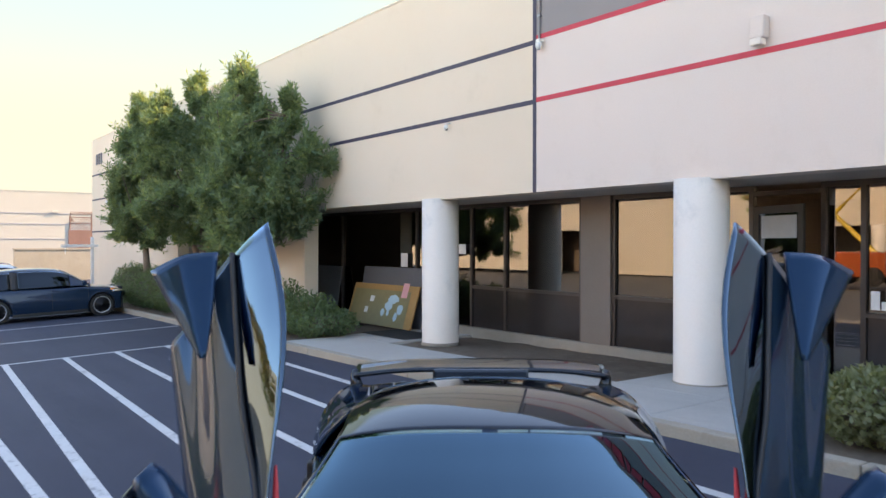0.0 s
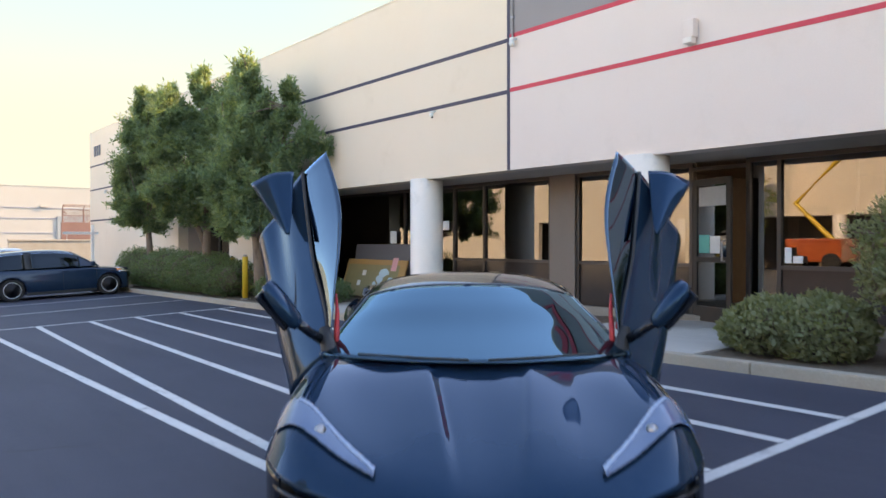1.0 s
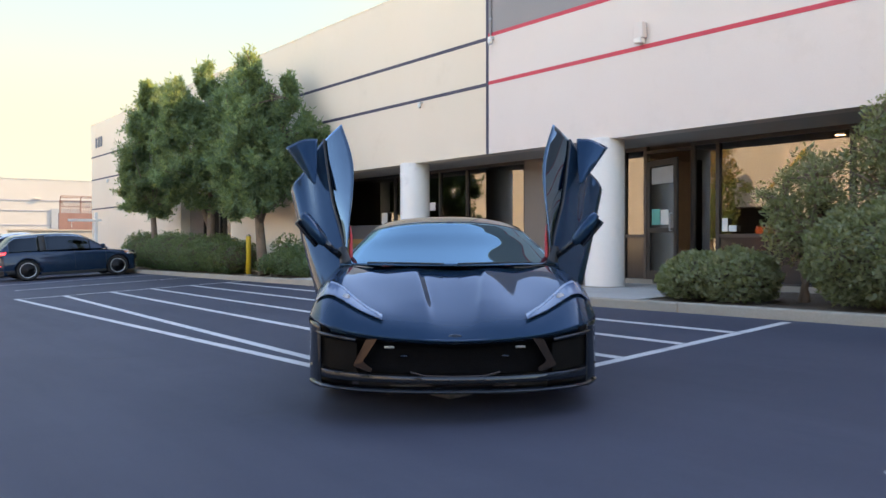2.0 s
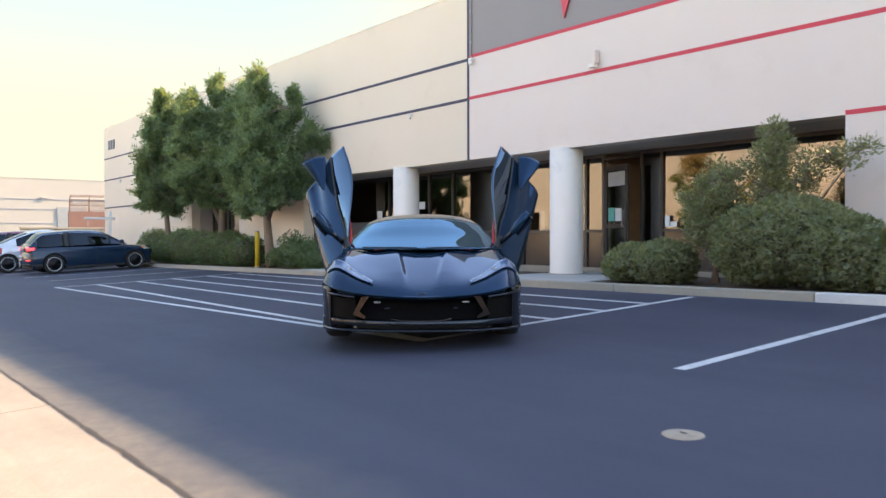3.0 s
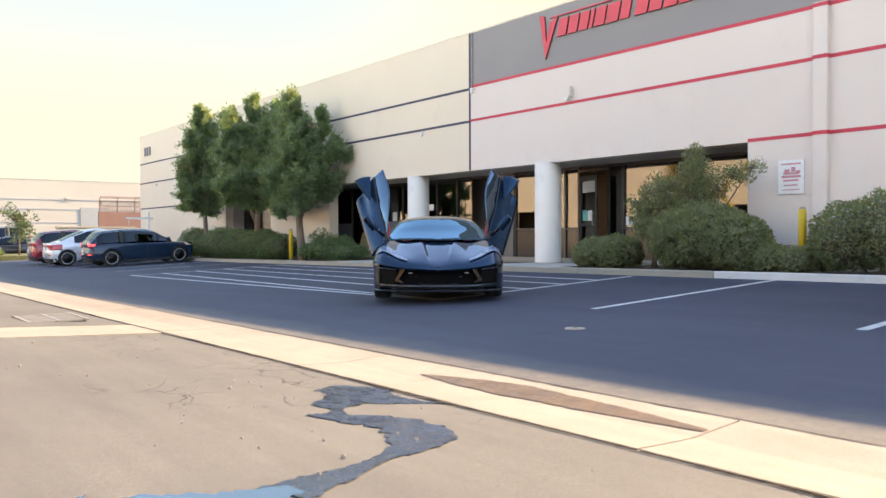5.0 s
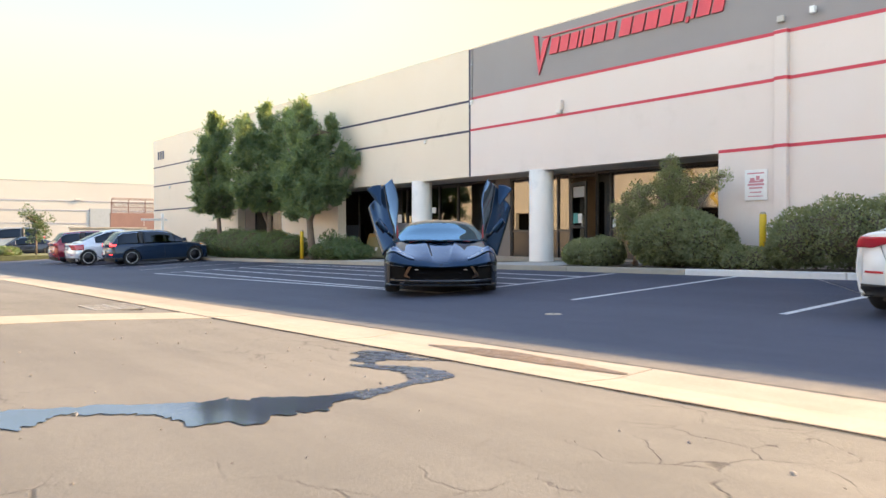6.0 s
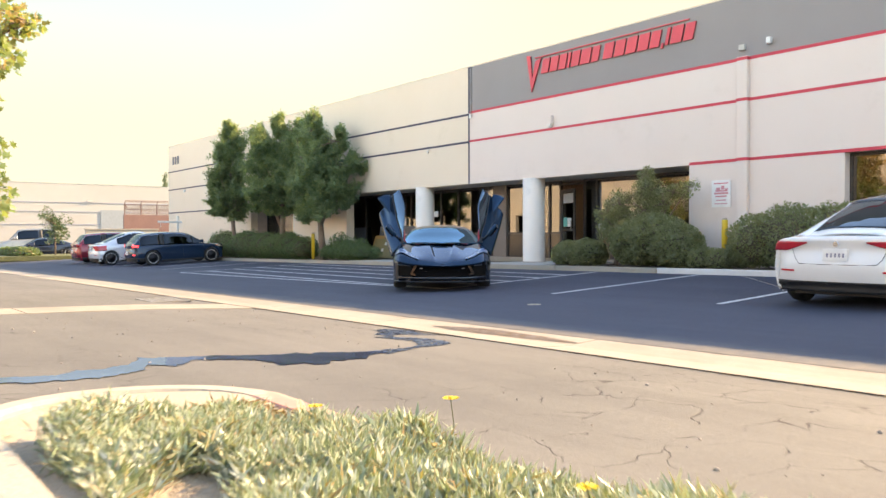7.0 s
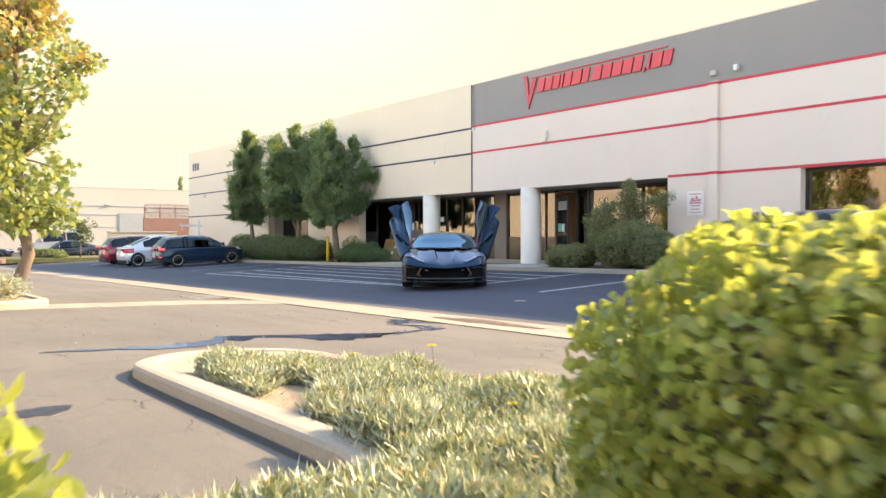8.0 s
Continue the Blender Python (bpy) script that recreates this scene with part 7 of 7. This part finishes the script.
street = build_tree("street_tree", 4.18, -15.05, zt, "young street tree with yellow-green and orange autumn leaves",
                    [([(0, 0, 0), (0.12, 0.14, 0.30), (0.16, 0.30, 0.75), (0.06, 0.22, 1.3), (0.10, 0.12, 2.6), (0.0, 0.15, 4.6), (0.05, 0.1, 7.4)], [0.155, 0.125, 0.110, 0.095, 0.075, 0.05, 0.012]), ([(0.06, 0.15, 3.2), (0.15, 0.8, 4.2), (0.2, 1.45, 4.6)], [0.05, 0.03, 0.01])], cl, 30, 0.135, 1.0, M_AUTUMN, "star", droop=0.5, top_mat=(M_ORANGE, 4.9))
for x, y, turn, s in ((-13.0, -26.5, 80, 1.0), (0.5, -27.5, 200, 0.85), (11.0, -27.0, 310, 1.0), (24.0, -26.0, 20, 1.1)):
    copy_thing(street, pose(x, y, ground_z(x, y), 0, 0, turn) @ Matrix.Scale(s, 4))


# ---- the islands' planting ----
def build_groundcover():
    """Silvery strap-leaved groundcover, in clumps with bare patches."""
    n = 21000
    pts = np.column_stack([15.5 + 6.2 * rng.random(n * 3), -18.6 + 4.3 * rng.random(n * 3)])
    ok = []
    for x, y in pts:
        if x < 15.66 + 0.12 * noise.noise((y * 4, 1, 0)) or not in_island(x, y, 0.16 if x > 16.6 else 0.26):
            continue
        if x > 21.1 + 0.9 * noise.noise((y * 1.3, 7, 0)) or y < -18.0 + 0.8 * noise.noise((x * 1.1, 9, 0)):
            continue
        if x < 17.9 and y < -15.62 + 0.12 * noise.noise((x * 2.2, 3, 0)):
            continue
        if (x - 16.86) ** 2 / 0.20 + (y + 15.50 + 0.35 * (x - 16.86)) ** 2 / 0.048 < 1.0 + 0.5 * noise.noise((x * 5, y * 5, 2)) or (x < 16.15 and y > -14.90 + 0.09 * noise.noise((x * 3, y, 1))):
            continue
        bare = noise.noise((x * 1.25, y * 1.25, 5.5))
        if bare < -0.34:
            continue
        ok.append((x, y))
    ok = np.array(ok[:n])
    z = np.array([ground_z(x, y) + 0.05 for x, y in ok])
    tall = np.array([0.58 + 0.75 * noise.noise((x * 2.3, y * 2.3, 2.0)) for x, y in ok])
    e = tagged(thing("groundcover", pose(0, 0, 0), "silvery green strap-leaved groundcover with dry tips", "groundcover"), kind="stuff")
    reps = 19
    base = np.repeat(np.column_stack([ok, z]), reps, 0)
    base += np.column_stack([0.035 * rng.normal(size=(len(base), 2)), np.zeros(len(base))])
    tall += 0.45 * np.clip((ok[:, 0] - 17.1) / 1.2, 0, 1)
    lift = np.repeat(np.clip(tall, 0.15, 1.5), reps)
    base[:, 2] += 0.15 * lift * rng.random(len(base)) ** 1.3
    axis = np.column_stack([0.72 * rng.normal(size=(len(base), 2)), 0.45 + 0.6 * rng.random(len(base))])
    leaves("blades", base, axis, 0.068, 0.0115, M_SILVER, e, "blade", 0.35)
    k = rng.random(len(base)) < 0.13
    b2 = base[k] - np.array((0, 0, 0.02))
    leaves("dry_blades", b2 + np.array((0, 0, 0.03)), axis[k] * (1.1, 1.1, 0.8), 0.064, 0.009, M_DRY, e, "blade", 0.3)
    return ok


build_groundcover()


def build_litter():
    """Dry straw on the bare soil, and small stones on the worn asphalt."""
    n = 4200
    p = np.column_stack([15.80 + 0.24 * rng.normal(size=n), -14.80 + 0.09 * rng.normal(size=n)])
    p = p[(p[:, 1] < -14.64) & (p[:, 1] > -15.2) & (p[:, 0] > 15.4)]
    z = np.array([ground_z(x, y) + 0.07 for x, y in p]) + 0.02 * rng.random(len(p))
    axis = np.column_stack([rng.normal(size=(len(p), 2)), 0.15 * rng.normal(size=len(p))])
    e = tagged(thing("dry_straw", pose(0, 0, 0), "dry brown straw and dead leaves on bare soil", "straw"), kind="stuff")
    leaves("straw", np.column_stack([p, z]), axis, 0.06, 0.010, M_LITTER, e, "blade", 0.2)
    g = np.random.default_rng(77)
    bm = bmesh.new()
    for k in range(230):
        x, y = 8 + 13 * g.random(), -16.0 + 4.7 * g.random()
        if in_island(x, y, -0.1) or 6.6 < x < 7.9:
            continue
        r = 0.004 + 0.010 * g.random() ** 3
        bmesh.ops.create_icosphere(bm, subdivisions=1, radius=r, matrix=pose(x, y, ground_z(x, y) + r * 0.4, g.random() * 90, g.random() * 90, 0) @ Matrix.Diagonal((1.3, 1.0, 0.7, 1)))
    s = raw_from(bm, "pebbles", M_PEBBLE)
    tagged(s, "small pale stones scattered on worn asphalt", "stones", kind="stuff")


def raw_from(bm, name, material):
    me = bpy.data.meshes.new(name)
    bm.to_mesh(me)
    bm.free()
    me.materials.append(material)
    return new(name, me)


M_PEBBLE = surface("pebble", (0.20, 0.175, 0.15), (0.38, 0.34, 0.30), 2.0, 40, 0.8, 0.3, 1.0)
build_litter()


def build_flower(x, y, h, group="yellow flowers"):
    z0 = ground_z(x, y) + 0.055
    f = thing("flower", pose(x, y, z0), "small yellow daisy flower on a thin stalk", "flower", group)
    part("stalk", add_tube(bmesh.new(), [(0, 0, 0), (0.012, 0.005, h * 0.6), (0, 0, h)], 0.0018, 5), M_TURF, f)
    bm = bmesh.new()
    for k in range(11):
        a = 2 * math.pi * k / 11
        w = 0.22
        bm.faces.new([bm.verts.new(v) for v in ((0.006 * math.cos(a), 0.006 * math.sin(a), h), (0.026 * math.cos(a - w), 0.026 * math.sin(a - w), h + 0.008), (0.034 * math.cos(a), 0.034 * math.sin(a), h + 0.006), (0.026 * math.cos(a + w), 0.026 * math.sin(a + w), h + 0.008))])
    part("petals", bm, M_PETAL, f)
    part("heart", add_lathe(bmesh.new(), [(0.001, h + 0.012), (0.007, h + 0.010), (0.009, h + 0.002)], 8), M_YELLOW, f)


for x, y, h in ((16.85, -14.52, 0.24), (16.2, -14.72, 0.13), (17.7, -14.75, 0.16), (18.35, -15.2, 0.17), (18.6, -15.25, 0.15), (18.9, -15.05, 0.16), (19.0, -15.6, 0.17)):
    build_flower(x, y, h)


def build_round_hedge():
    blobs = []
    for x, y, r, top in ((20.03, -15.86, 0.57, 1.115), (20.62, -15.60, 0.64, 1.09), (21.3, -15.45, 0.68, 1.11), (20.2, -15.3, 0.6, 1.08), (22.1, -15.4, 0.66, 1.2), (22.8, -15.5, 0.66, 1.2)):
        z0 = ground_z(x, y) + 0.08
        blobs.append((x, y, z0 + (top - z0) * 0.50, r, r * 0.95, (top - z0) * 0.54))
    for x, y, rx in ((20.16, -15.80, 0.46), (20.6, -15.58, 0.5), (21.1, -15.42, 0.5), (20.3, -15.95, 0.36)):
        blobs.append((x, y, 0.80, rx, 0.42, 0.36))
    build_bush(blobs, 56000, 0.036, M_ROUND, "thick sunlit hedge with round glossy leaves", "oval", 0.82, 0.30, "round_leaf_hedge", ground_z(21, -15.5) + 0.08, 14, 0.72)
    z0 = ground_z(19.4, -17.6) + 0.08
    build_bush([(19.41, -17.58, z0 + 0.33, 0.36, 0.36, 0.38), (19.5, -18.1, z0 + 0.3, 0.4, 0.4, 0.36)], 2600, 0.055, M_ROUND, "low sunlit shrub with round glossy leaves", "oval", 0.82, 0.4, "round_leaf_shrub", z0, 5, 0.6)


build_round_hedge()
zi = ground_z(6, -15.9) + 0.08
build_bush([(6.5, -15.7, zi + 0.2, 0.55, 0.6, 0.27), (5.6, -15.8, zi + 0.2, 0.7, 0.6, 0.28), (4.6, -15.9, zi + 0.18, 0.7, 0.6, 0.25)], 9000, 0.05, M_SILVER, "low tufted plants on the kerbed island", "blade", 0.3, 0.5, "low_shrub", zi, 4, 0.6)

# far greenery
far_z = -0.3
g = np.random.default_rng(9)
build_tree("small_tree", -37.0, -4.6, far_z, "small round-headed tree on the far lawn", [([(0, 0, 0), (0.03, 0, 0.9), (0, 0, 2.2)], [0.06, 0.05, 0.015])],
           [(0.36 * g.normal(), 0.36 * g.normal(), 1.95 + 0.50 * g.normal(), 0.24) for _ in range(44)], 40, 0.13, 0.6, M_FAR)
build_bush([(-36 - 0.9 * k, -6.5 + 0.5 * math.sin(k * 2.1), -0.05, 0.9, 0.6, 0.4) for k in range(7)], 5000, 0.12, M_HEDGE, "low green shrubs on the far lawn", low=-0.25)
for x, y, top, r in ((-105, 19.2, 8.9, 0.75), (-105, 20.9, 8.8, 0.55)):
    build_tree("distant_tree", x, y, -0.3, "distant tree top behind the warehouse", [([(0, 0, 0), (0, 0, top * 0.5), (0, 0, top - 0.6)], [0.3, 0.25, 0.06])],
               [(r * 0.6 * g.normal(), r * 0.6 * g.normal(), top - 1.0 + 0.35 * g.normal(), 0.5) for _ in range(60)], 40, 0.4, 0.5, M_FAR)
build_tree("distant_cypress", -88, 20.0, -0.3, "slim dark distant cypress beyond the roofs", [([(0, 0, 0), (0, 0, 5), (0, 0, 10.0)], [0.2, 0.15, 0.03])],
           [(0.13 * g.normal(), 0.13 * g.normal(), 2 + 8.1 * k / 110, 0.30 - 0.18 * (k / 110) ** 3) for k in range(110)], 40, 0.2, 0.4, M_FAR)
